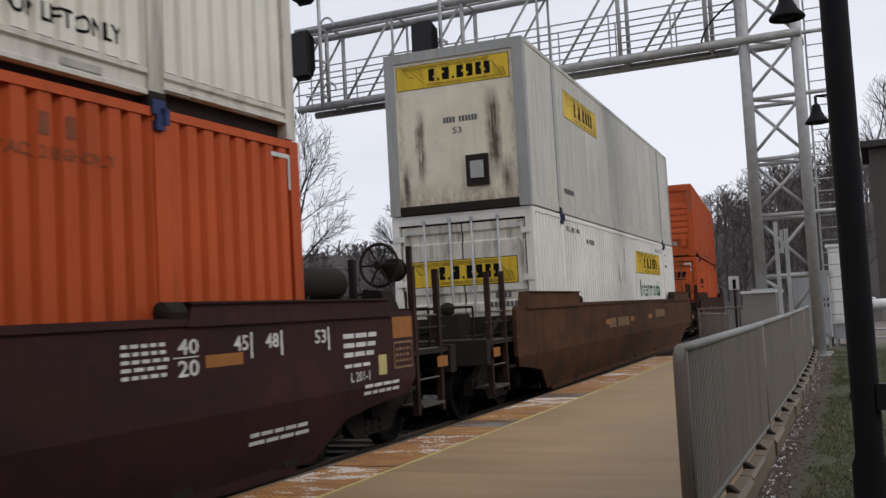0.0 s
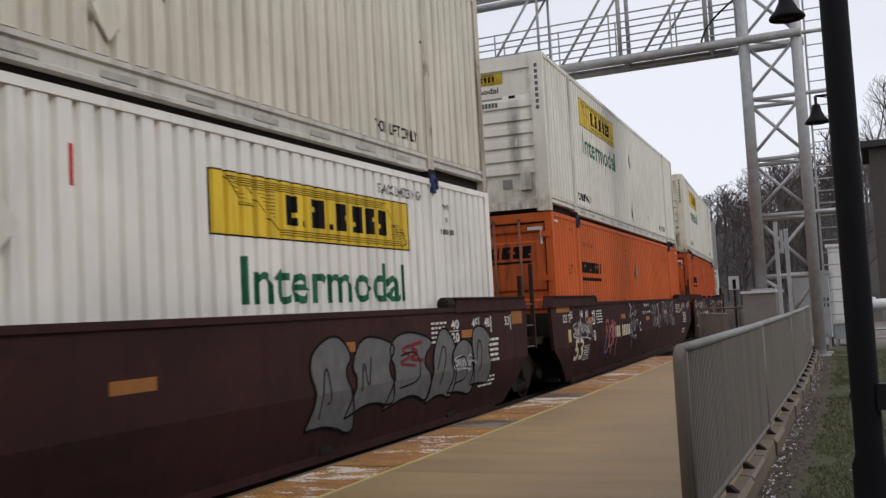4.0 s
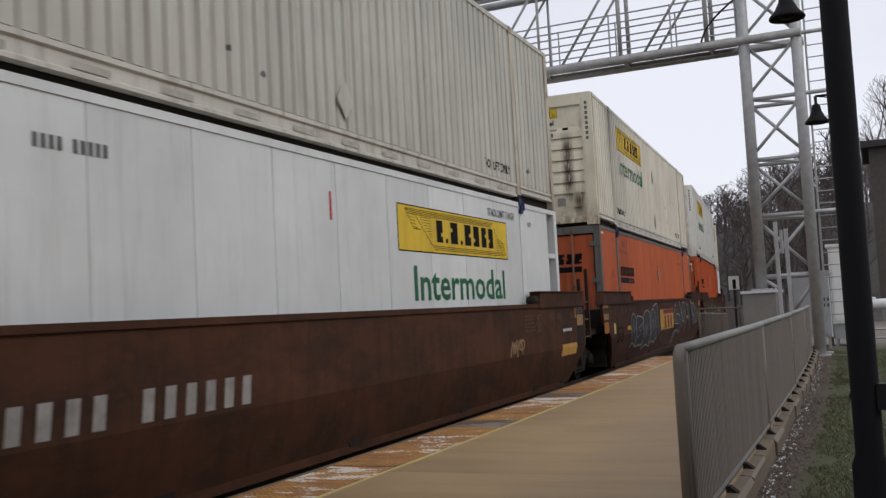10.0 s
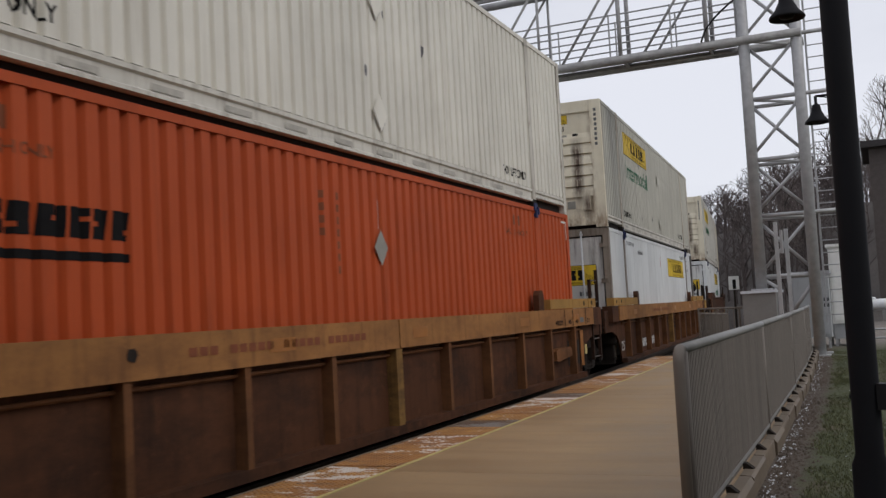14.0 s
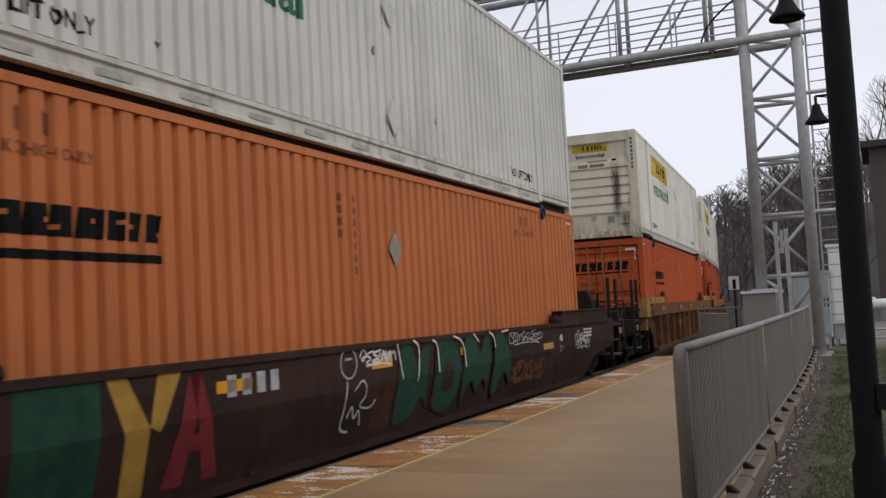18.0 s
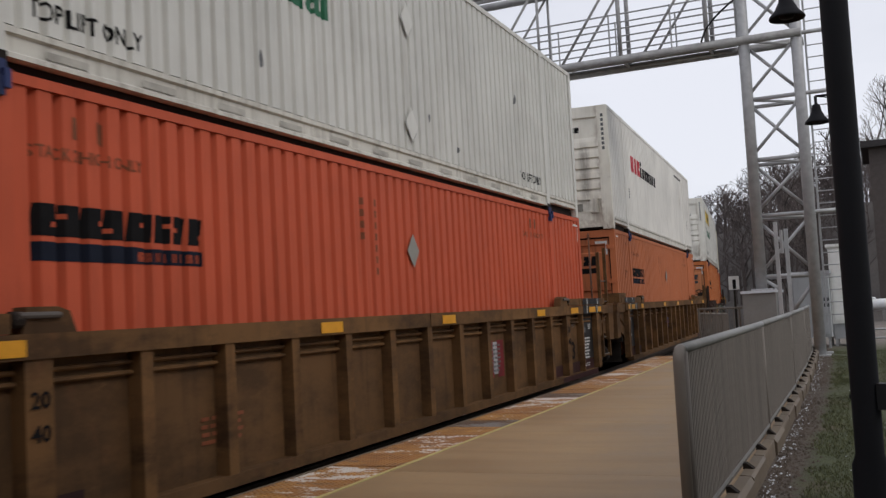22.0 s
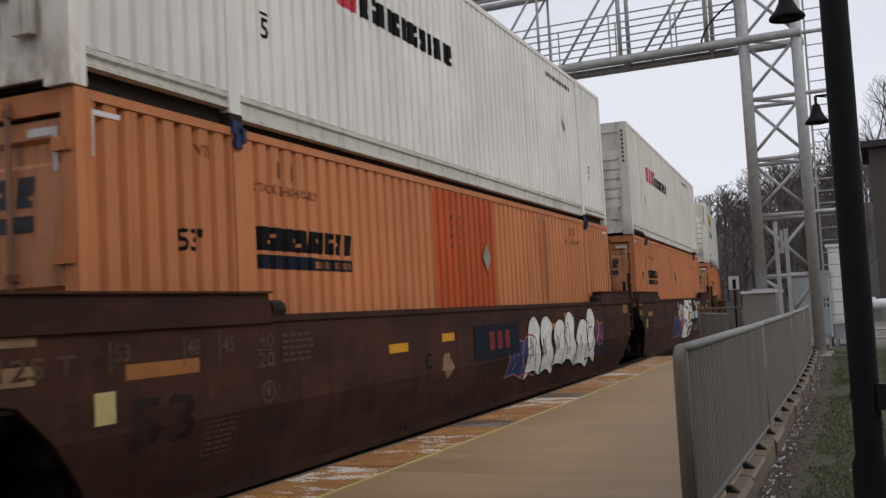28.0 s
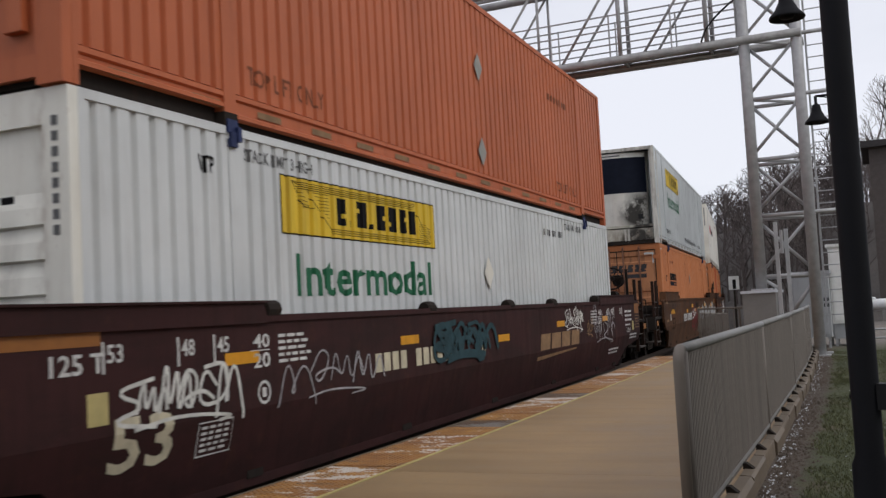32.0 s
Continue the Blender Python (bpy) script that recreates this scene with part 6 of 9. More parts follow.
def reefer_end(root, spec):
    """Open frame with the white bulging cooling unit, black grille and fuel tank."""
    for sx in (1, -1):
        x0, x1 = sorted((sx * 1.17, sx * (CW - 0.002)))
        part("end_post", boxes_mesh("reefer_post", "reefer_post", (x0, x1, -CL, -CL + 0.099, 0.0, CH)), None, root)
        part("inner_post", boxes_mesh("reefer_inner_post", "reefer_post", (x0, x1, -CL + 0.62, -CL + 0.72, 0.0, CH)), None, root)
        for z in (0.5, 1.4, 2.4):
            part("end_brace", boxes_mesh("reefer_brace", "reefer_post", (x0, x1, -CL + 0.1, -CL + 0.62, z, z + 0.07)), None, root)
    part("end_header", boxes_mesh("reefer_header", "reefer_post", (-1.17, 1.17, -CL, -CL + 0.1, 2.80, CH)), None, root)
    part("end_wall", boxes_mesh("reefer_wall", "reefer_white", (-1.17, 1.17, -CL + 0.72, -CL + 0.78, 0.0, CH)), None, root)
    bm = bmesh.new()
    n = 14
    xs = [-1.0 + 2.0 * i / n for i in range(n + 1)]
    ys = [-CL + 0.50 - 0.46 * math.cos(x * 1.25) ** 0.8 for x in xs]
    for z0, z1 in ((0.58, 2.76),):
        lo = [bm.verts.new((x, y, z0)) for x, y in zip(xs, ys)]
        hi = [bm.verts.new((x, y, z1)) for x, y in zip(xs, ys)]
        for i in range(n):
            bm.faces.new((lo[i], lo[i + 1], hi[i + 1], hi[i]))
        for row in (lo, hi):
            bm.faces.new(row + [bm.verts.new((1.0, -CL + 0.72, row[0].co.z)), bm.verts.new((-1.0, -CL + 0.72, row[0].co.z))])
        for k, x in ((0, -1.0), (n, 1.0)):
            bm.faces.new((lo[k], hi[k], bm.verts.new((x, -CL + 0.72, z1)), bm.verts.new((x, -CL + 0.72, z0))))
    unit = part("cooling_unit", bm, M["unit_skin"], root, "white bulging refrigeration unit with soot on one side")

    def patch(name, mat, a, b, z0, z1, lift, label):
        q = bmesh.new()
        pts = [x for x in xs if a <= x <= b]
        lo2 = [q.verts.new((x, -CL + 0.50 - 0.46 * math.cos(x * 1.25) ** 0.8 - lift, z0)) for x in pts]
        hi2 = [q.verts.new((x, -CL + 0.50 - 0.46 * math.cos(x * 1.25) ** 0.8 - lift, z1)) for x in pts]
        for i in range(len(pts) - 1):
            q.faces.new((lo2[i], lo2[i + 1], hi2[i + 1], hi2[i]))
        part(name, q, M[mat], unit, label)
    patch("grille", "navy", -0.3, 1.01, 1.55, 2.62, 0.006, "large black intake grille")
    patch("display", "black", -0.9, -0.41, 2.0, 2.3, 0.006, "dark control display")
    patch("name_bar", "letter_grey", -0.6, 0.3, 2.67, 2.705, 0.004, "")
    patch("hatch", "black", 0.68, 0.95, 0.75, 0.9, 0.008, "")
    part("shelf", boxes_mesh("reefer_shelf", "tank_skin", (-1.17, 1.17, -CL + 0.02, -CL + 0.72, 0.5, 0.57)), None, root)
    bm = box(bmesh.new(), -1.1, 1.15, -CL + 0.02, -CL + 0.6, 0.12, 0.46)
    part("fuel_tank", bm, M["tank_skin"], root, "sooty silver fuel tank", bevel=0.06)
    for x in (-0.35, -0.25, 0.3, 0.4):
        part("tank_strap", box(bmesh.new(), x, x + 0.05, -CL + 0.005, -CL + 0.62, 0.1, 0.48), M["reefer_post"], root)
    part("end_sill", boxes_mesh("reefer_sill", "grime", (-1.17, 1.17, -CL, -CL + 0.1, 0.0, 0.1)), None, root)


def container(u, level, spec):
    z = UP_Z if level else LOW_Z
    root = thing("shipping_container", spec["label"], "container", unit_pose(UNIT_Q[u] - UP_BACK * level, z), "stacked containers of the train")
    frame_parts(root, dict(spec, upper=level))
    {"nose": nose_end, "doors": door_end, "plate": plate_end, "reefer": reefer_end}[spec["end"]](root, spec)
    if spec["end"] == "nose":
        nose_marks(root, spec, u)
    style = spec.get("livery")
    if style:
        style(root, spec, u)
    return root


def livery_reefer(root, spec, u):
    scroll_sign(root, -5.25, -1.65, 1.98, 2.56, None)
    lettering(root, "Intermodal", -5.08, -1.78, 1.30, 1.78, "green", None)
    lettering(root, "TOP LIFT ONLY", -5.90, -4.80, 0.42, 0.54, "letter_dark", None)
    lettering(root, "TOP LIFT ONLY", 4.72, 5.82, 0.39, 0.51, "letter_dark", None)
    lettering(root, '30 Pallets (48"X40") Refrigerated Container', -0.50, 3.70, 0.335, 0.575, "letter_slate", None)
    strip_row(root, 0.135, 0.19, "placard")


def livery_plate(root, spec, u):
    scroll_sign(root, -5.4, -2.4, 1.95, 2.5, None)
    bars(root, 10, -5.7, -4.9, 0.42, 0.52, "letter_grey", None)


def livery_dull(root, spec, u):
    k = spec["side"]
    lettering(root, "TOP LIFT ONLY", 4.3, 5.75, 0.42, 0.6, "letter_brown", k)
    lettering(root, "TOP LIFT ONLY", -5.8, -4.4, 0.42, 0.6, "letter_brown", k)
    bars(root, 7, 4.0, 5.3, 2.1, 2.22, "letter_brown", k)
    for z in (0.62, 1.9):
        diamond(root, 0.3, z, k, "placard", 0.22, False)

    strip_row(root, 0.14, 0.20, "letter_tan")


def white_spec(mat, nose, label, **more):
    return dict(mat=mat, side="wide", end="nose", nose=nose, post={"warm_white": "warm_white", "cool_white": "cool_white", "white": "white" if nose == "nose_bare" else "post_mid"}.get(mat, "post_old"), livery=livery_white, label=label, sill=0.30, **more)


def orange_spec(mat, label, **more):
    return dict(mat=mat, side="bold" if mat in ("faded", "warm_faded", "faded_red", "red") else "fine", end="doors", livery=livery_orange, label=label, sill=0.11, **more)


W_STAINED = "white corrugated container with yellow sign and rust-stained ribbed end"
W_CLEAN = "clean white corrugated container with yellow sign and ribbed end"
W_GREY = "greyed white corrugated container with yellow sign and dirty end"
W_RED = "white corrugated container with red and dark lettering"
O_BRIGHT = "bright orange corrugated container with dark lettering, doors shut"
O_FADED = "faded pale orange corrugated container with dark lettering"
UPPER = {
    0: dict(mat="orange", side="wide", end="nose", nose="orange", livery=livery_dull, label="orange corrugated container with ribbed end", sill=0.30),
    1: dict(mat="grey_white", side="smooth", end="plate", trim="grey_white", post="grey_post", livery=livery_plate, label="grimy white smooth-sided container with grey posts and yellow sign", sill=0.2),
    2: white_spec("white", "nose_old", W_STAINED), 3: white_spec("white", "nose_clean", W_STAINED),
    4: white_spec("old_white", "nose_old", W_STAINED, big_sign=True), 5: white_spec("cool_white", "nose_bare", W_CLEAN),
    6: white_spec("old_white", "nose_old", W_STAINED), 7: white_spec("grey_white", "nose_old", W_GREY),
    8: white_spec("dirty_white", "nose_old", W_GREY), 9: white_spec("white", "nose_old", W_STAINED),
    10: white_spec("white", "nose_old", W_STAINED), 11: white_spec("cool_white", "nose_bare", W_CLEAN),
    12: white_spec("warm_white", "nose_warm", W_RED, brand="red_dark"), 13: white_spec("cool_white", "nose_bare", W_CLEAN),
    14: white_spec("cool_white", "nose_clean", W_STAINED), 15: white_spec("white", "nose_bare", W_RED, brand="red_dark"),
    16: white_spec("warm_white", "nose_warm", W_RED, brand="red_dark"),
    17: dict(mat="reefer_white", side="smooth", end="reefer", livery=livery_reefer, label="white smooth refrigerated container with sooty cooling unit", sill=0.30),
    18: dict(mat="rust_orange", side="wide", end="nose", nose="rust_orange", livery=livery_dull, label="dull rust-orange corrugated container with pale reflective strips", sill=0.30),
}
LOWER = {
    0: orange_spec("orange", O_BRIGHT),
    1: dict(mat="warm_white", side="wide", end="doors", livery=livery_low_white, label="white corrugated container with yellow sign on its doors", sill=0.11),
    4: dict(mat="warm_white", side="wide", end="doors", livery=livery_low_white, label="white corrugated container with yellow sign on its doors", sill=0.11),
    6: dict(mat="dull_orange", side="smooth", end="doors", flat_door=True, post="dark_post", livery=livery_orange, label="smooth orange container with grey posts and rails", sill=0.11, trim="dark_post"),
    7: dict(mat="clean_white", side="smooth", end="doors", flat_door=True, livery=livery_low_white, label="white smooth-sided container with yellow sign and green lettering", sill=0.11, open_front=True),
    8: dict(mat="clean_white", side="smooth", end="doors", flat_door=True, door="silver", post="post_brown", livery=livery_low_white, label="white smooth-sided container with silver doors and yellow sign", sill=0.11, open_front=True, front_leg=True),
    13: orange_spec("red", "dull red-orange corrugated container with dark lettering"),
    16: orange_spec("faded", "faded orange corrugated container with a bright orange patch", patch=True),
    18: dict(mat="clean_white", side="wide", end="nose", nose="nose_bare", livery=livery_low_white, label="white corrugated container with yellow sign and green lettering", sill=0.11),
}
for _u in (2, 3, 5, 9, 10):
    LOWER[_u] = orange_spec("deep_orange" if _u in (5, 9) else "bright_orange" if _u == 3 else "orange", O_BRIGHT, **(dict(door="dull_orange") if _u == 5 else {}))
for _u in (11, 12, 14, 15, 17):
    LOWER[_u] = orange_spec({11: "warm_faded", 12: "faded_red"}.get(_u, "faded"), O_FADED)
# ---------------------------------------------------------------- well cars
WHEEL_R = 0.42


def bogie_parts(parent, y):
    """A two-axle freight bogie under a car end: bolster, side frames, springs and two wheelsets."""
    def bolster():
        bm = box(bmesh.new(), -1.15, 1.15, -0.18, 0.18, 0.42, 0.66)
        lathe(bm, [(0.3, 0.66), (0.3, 0.74)], (0, 0, 0), "Z", 16)
        return mesh_of(bm, "bogie", M["grime"], 0.02)
    b = part("bogie", keep("bolster", bolster), None, parent, "grimy two-axle freight bogie")
    b.location = (0, y, 0)

    def frame_mesh():
        pts = [(-1.15, 0.34), (-1.12, 0.56), (-0.78, 0.62), (-0.5, 0.80), (0.5, 0.80), (0.78, 0.62), (1.12, 0.56), (1.15, 0.34), (0.92, 0.34), (0.72, 0.48), (0.42, 0.22), (-0.42, 0.22), (-0.72, 0.48), (-0.92, 0.34)]
        return mesh_of(prism(bmesh.new(), pts, 0, -0.06, 0.06), "side_frame", M["grime"], 0.012)
    for x in (-1.0, 1.0):
        part("side_frame", keep("side_frame", frame_mesh), None, b).location = (x, 0, 0)

        def coil():
            bm = bmesh.new()
            for k in (-0.16, 0, 0.16):
                lathe(bm, [(0.055, 0.24), (0.07, 0.28), (0.055, 0.32), (0.07, 0.36), (0.055, 0.40), (0.07, 0.44)], (0, k, 0), "Z", 10)
            return mesh_of(bm, "spring", M["grime"])
        part("spring", keep("coil", coil), None, b).location = (x * 1.02, 0, 0)
        for ay in (-0.89, 0.89):
            def cap():
                bm = bmesh.new()
                lathe(bm, [(0.13, -0.09), (0.13, 0.06), (0.09, 0.1), (0.05, 0.1)], (0, 0, 0), "X", 14)
                return mesh_of(bm, "axle_cap", M["wheel"])
            c = part("axle_cap", keep("cap", cap), None, b)
            c.location = (x * 1.04, ay, WHEEL_R)

    def wheelset():
        bm = bmesh.new()
        tube(bm, (-0.98, 0, 0), (0.98, 0, 0), 0.075, 12)
        for sx in (-1, 1):
            prof = [(0.1, sx * 0.64), (0.15, sx * 0.66), (0.30, sx * 0.70), (0.36, sx * 0.68), (0.45, sx * 0.68), (0.45, sx * 0.70), (0.425, sx * 0.72), (0.418, sx * 0.81), (0.37, sx * 0.815), (0.33, sx * 0.75), (0.17, sx * 0.72), (0.15, sx * 0.80), (0.09, sx * 0.82)]
            lathe(bm, prof, (0, 0, 0), "X", 28)
            for k in range(5):
                a = k * 2 * math.pi / 5
                box(bm, *sorted((sx * 0.745, sx * 0.765)), 0.25 * math.cos(a) - 0.03, 0.25 * math.cos(a) + 0.03, 0.25 * math.sin(a) - 0.03, 0.25 * math.sin(a) + 0.03)
        return mesh_of(bm, "wheelset", M["wheel"])
    for i, ay in enumerate((-0.89, 0.89)):
        w = part("wheelset", keep("wheelset", wheelset), None, b, "steel axle with two worn wheels")
        w.location = (0, ay, WHEEL_R)
        WHEELS[i].append(w)
    return b


WHEELS = ([], [])
CAR_X = 1.5


BEND_Z, BEND = 0.5, 0.226


def tuck_under(bm, sx):
    """Leans whatever lies on the lower side sheet inwards, as the sheet is bent there."""
    if min(v.co.z for v in bm.verts) < BEND_Z - 1e-3 and max(v.co.z for v in bm.verts) > BEND_Z + 1e-3:
        bmesh.ops.bisect_plane(bm, geom=list(bm.verts) + list(bm.edges) + list(bm.faces), dist=1e-5, plane_co=(0, 0, BEND_Z), plane_no=(0, 0, 1))
    for v in bm.verts:
        if v.co.z < BEND_Z:
            v.co.x -= sx * (BEND_Z - v.co.z) * BEND
    return bm


class Car:
    def __init__(self, u, spec):
        self.u, self.spec = u, spec
        self.root = thing("well_car", spec["label"], "well car", unit_pose(UNIT_Q[u], RAIL_Z), "intermodal well cars of the train")

    def add(self, name, bm, mat, label="", bevel=0.0, smooth=False, under=None):
        ob = part(name, bm, M[mat] if mat else None, under or self.root, label, bevel, smooth)
        if not under:
            ob.location = (0, 0, -RAIL_Z)
        return ob

    def flat(self, name, mat, fill, x=None, label="", lift=0.004, split=False):
        bm = bmesh.new()
        fill(bm)
        lay_side(bm, CAR_X if x is None else x, None, (), lift)
        if x is None:
            tuck_under(bm, 1)
        if split:
            for piece in islands(bm):
                self.add("letter", piece, mat)
            return None
        return self.add(name, bm, mat, label)

    def text(self, s, y0, y1, z0, z1, mat="letter_white", x=None):
        return self.flat("lettering", mat, lambda bm: text_shape(bm, s, y0, y1, z0, z1), x, split=1 < len(s) < 6)

    def bars(self, n, y0, y1, z0, z1, mat="letter_white", x=None, gap=0.25, skip=(), lean=0.0):
        return self.flat("lettering", mat, lambda bm: bar_shapes(bm, n, y0, y1, z0, z1, gap, lean, skip), x, split=True)

    def lines(self, rows, y0, y1, z0, z1, mat="letter_white", x=None, seed=1):
        """A block of small unreadable print."""
        rnd = random.Random(seed)

        def fill(bm):
            st = (z1 - z0) / rows
            for r in range(rows):
                n = rnd.randint(3, 5)
                a = y0
                for _ in range(n):
                    b = a + (y1 - y0) / n * rnd.uniform(0.6, 0.9)
                    rect_shape(bm, a, min(b, y1), z1 - (r + 0.75) * st, z1 - (r + 0.25) * st)
                    a = b + 0.03
        return self.flat("small_print", mat, fill, x, "block of unreadable small print")

    def reflector(self, y, z, w=0.42, h=0.14, mat="reflector", x=None):
        return self.flat("reflector", mat, lambda bm: rect_shape(bm, y, y + w, z, z + h), x, "amber reflective strip")


def beam(*b):
    return box(bmesh.new(), *b)


def car_ends(c, front, rear, mat):
    """Decks, draft gear, ladders and grab irons at both ends."""
    dark = "grime"
    for sgn, joint in ((1, front), (-1, rear)):
        def span(a, b):
            return sorted((sgn * a, sgn * b))
        c.add("bulkhead", beam(-1.38, 1.38, *span(8.35, 8.45), 0.35, 1.12), dark, bevel=0.01)
        c.add("end_wall", beam(-1.3, 1.3, *span(8.2, 8.3), -0.1, 0.6), dark)
        c.add("end_deck", beam(-1.3, 1.3, *span(8.45, 9.55), 0.62, 0.72), dark, bevel=0.01)
        c.add("draft_sill", beam(-0.28, 0.28, *span(8.45, 9.7 if joint == "joint" else 11.35), 0.36, 0.62), dark, bevel=0.01)
        for lx in (-0.75, 0.75):
            c.add("end_strut", prism(bmesh.new(), [(sgn * 8.45, 0.72), (sgn * 9.4, 0.72), (sgn * 8.45, 1.1)], 0, lx - 0.04, lx + 0.04), dark)
        for sx in (1, -1):
            if joint == "joint" and sgn > 0:
                for k, d in enumerate((-0.28, 0.28)):
                    y = 9.2 + d
                    c.add("ladder_stile", beam(*sorted((sx * 1.38, sx * 1.44)), y - 0.03, y + 0.03, 0.15 if mat in ("khaki", "ochre") else 0.58, 2.41 - 0.12 * (1 - k) if mat == "khaki" else 1.92 - 0.2 * (1 - k)), "dark_brown" if mat != "khaki" else mat)
                for z in (0.2, 0.55, 0.9, 1.28, 1.7) if mat in ("khaki", "ochre") else (0.62, 0.95, 1.28):
                    c.add("ladder_rung", tube(bmesh.new(), (sx * 1.41, 8.92, z), (sx * 1.41, 9.48, z), 0.014, 6), "rod")
            if joint == "joint" and mat == "khaki" and sgn > 0:
                c.add("step", tube(bmesh.new(), (sx * 1.41, 8.92, 0.18), (sx * 1.41, 9.48, 0.18), 0.018, 6), mat)
        if joint != "joint":
            c.add("end_platform", beam(-1.42, 1.42, *span(9.55, 11.15), 0.74, 0.80), dark, "open steel end platform", bevel=0.008)
            c.add("end_sill", beam(-1.45, 1.45, *span(11.1, 11.26), 0.48, 0.82), dark, bevel=0.012)
            for x in (-0.5, 0.0, 0.5):
                c.add("platform_beam", beam(x - 0.05, x + 0.05, *span(9.5, 11.1), 0.58, 0.74), dark)
            bm = beam(-0.13, 0.13, *span(11.26, 11.62), 0.42, 0.64)
            box(bm, -0.19, 0.15, *span(11.55, 11.80), 0.38, 0.68)
            c.add("coupler", bm, dark, "cast steel knuckle coupler", bevel=0.02)
            bm = bmesh.new()
            prev = None
            for k in range(9):
                t = k / 8
                q = Vector((0.45 - 0.15 * t, sgn * (11.2 + 0.6 * t), 0.45 - 0.32 * math.sin(math.pi * t * 0.9)))
                if prev is not None:
                    tube(bm, prev, q, 0.03, 6)
                prev = q
            c.add("air_hose", bm, "black", smooth=True)
            post = "dark_brown" if mat not in ("khaki", "ochre") else ("khaki" if sgn > 0 and mat == "khaki" else dark)
            for x, y, top in ((1.38, 10.25, 1.78), (1.38, 10.92, 1.76), (-1.38, 10.2, 1.7)):
                c.add("grab_post", beam(x - 0.035, x + 0.035, *span(y - 0.035, y + 0.035), 0.05 if x > 1 else 0.8, top), post)
            for z in (0.12, 0.45, 0.80, 1.2):
                c.add("grab_rung", tube(bmesh.new(), (1.38, sgn * 10.25, z), (1.38, sgn * 10.92, z), 0.013, 6), "rod")
            c.add("side_rail", tube(bmesh.new(), (1.38, sgn * 9.5, 1.05), (1.38, sgn * 11.1, 1.05), 0.018, 6), dark)
            c.add("crossover_rail", tube(bmesh.new(), (-1.2, sgn * 11.05, 1.28), (1.2, sgn * 11.05, 1.28), 0.018, 6), dark)
            for x in (-1.2, 1.2):
                c.add("rail_post", tube(bmesh.new(), (x, sgn * 11.05, 0.8), (x, sgn * 11.05, 1.28), 0.018, 6), dark)
            c.reflector(sgn * 10.85 - 0.15, 0.57, 0.3, 0.13, "old_reflector", 1.452)
            if c.u in (10, 11):
                c.add("snow_ledge", beam(0.3, 1.3, *span(10.25, 10.5), 0.80, 0.808), "snow", "strip of snow on the end platform")
            if sgn < 0:
                c.add("valve_box", beam(-0.2, 0.32, -9.3, -8.75, 0.72, 1.18), dark, "dark brake valve box", bevel=0.03)
                c.add("valve_cap", lathe(bmesh.new(), [(0.05, 0), (0.11, 0.02), (0.11, 0.16), (0.04, 0.2)], (0.05, -9.05, 1.18), "Z", 12), dark, smooth=True)
            else:
                c.add("brake_cylinder", lathe(bmesh.new(), [(0.04, -0.5), (0.17, -0.46), (0.17, 0.3), (0.12, 0.34), (0.05, 0.6)], (-0.7, 9.2, 0.92), "Y", 14), dark, "dark brake cylinder", smooth=True)
                c.add("cable_tray", beam(-1.2, 1.2, 9.75, 9.9, 0.8, 0.98), dark, bevel=0.01)
            c.add("pipe", tube(bmesh.new(), (1.05, sgn * 8.5, 0.86), (1.05, sgn * 11.0, 0.86), 0.02, 6), dark)
            c.add("pipe", tube(bmesh.new(), (-0.4, sgn * 8.5, 0.9), (-0.4, sgn * 11.0, 0.84), 0.024, 6), dark)
            c.add("lever", tube(bmesh.new(), (0.6, sgn * 11.2, 0.7), (1.42, sgn * 11.24, 0.62), 0.014, 6), "rod", "bent uncoupling lever")
            c.add("grab_hoop", tube(bmesh.new(), (0.2, sgn * 11.05, 0.8), (0.2, sgn * 11.05, 1.55), 0.016, 6), dark)
            c.add("brake_gear", beam(-0.9, 0.95, *span(10.15, 10.9), 0.50, 0.58), dark)
            c.add("brake_lever", prism(bmesh.new(), [(sgn * 9.9, 0.2), (sgn * 9.98, 0.2), (sgn * 10.12, 0.6), (sgn * 10.02, 0.62)], 0, 0.98, 1.02), "rod")
            c.add("step_tread", beam(1.12, 1.44, *span(10.3, 10.9), 0.13, 0.16), "rod", "worn open steel step tread")
            c.add("deck_step", beam(1.1, 1.42, *span(9.6, 10.15), 0.36, 0.4), dark)
            for sx in (0.3, 0.55):
                c.add("brake_rod", tube(bmesh.new(), (sx, sgn * 8.6, 0.30), (sx, sgn * 11.0, 0.30), 0.025, 6), dark)
        if sgn > 0 and joint != "joint":
            c.add("brake_stand", prism(bmesh.new(), [(0.45, 0.8), (0.95, 0.8), (0.95, 1.3), (0.86, 1.52), (0.62, 1.55), (0.56, 1.35), (0.42, 1.25)], 1, 10.45, 10.75), dark, "dark hand brake stand", bevel=0.03)
            wx, wy, wz, wr = {"khaki": (1.15, 10.72, 1.42, 0.19), "ochre": (0.86, 10.6, 1.74, 0.23)}.get(mat, (0.78, 10.6, 1.84, 0.26) if mat == "maroon" else (0.7, 10.6, 1.24, 0.22))
            ring = ring_tube(bmesh.new(), (0, 0, 0), wr, 0.02)
            bmesh.ops.rotate(ring, verts=ring.verts, cent=(0, 0, 0), matrix=Matrix.Rotation(math.pi / 2, 3, "Z"))
            bmesh.ops.translate(ring, verts=ring.verts, vec=(wx, wy, wz))
            wheel = c.add("brake_wheel", ring, dark, "spoked hand brake wheel", smooth=True)
            for k in range(6):
                t = 2 * math.pi * k / 6
                part("spoke", tube(bmesh.new(), (wx, wy, wz), (wx + wr * math.cos(t), wy, wz + wr * math.sin(t)), 0.013, 6), M[dark], wheel)
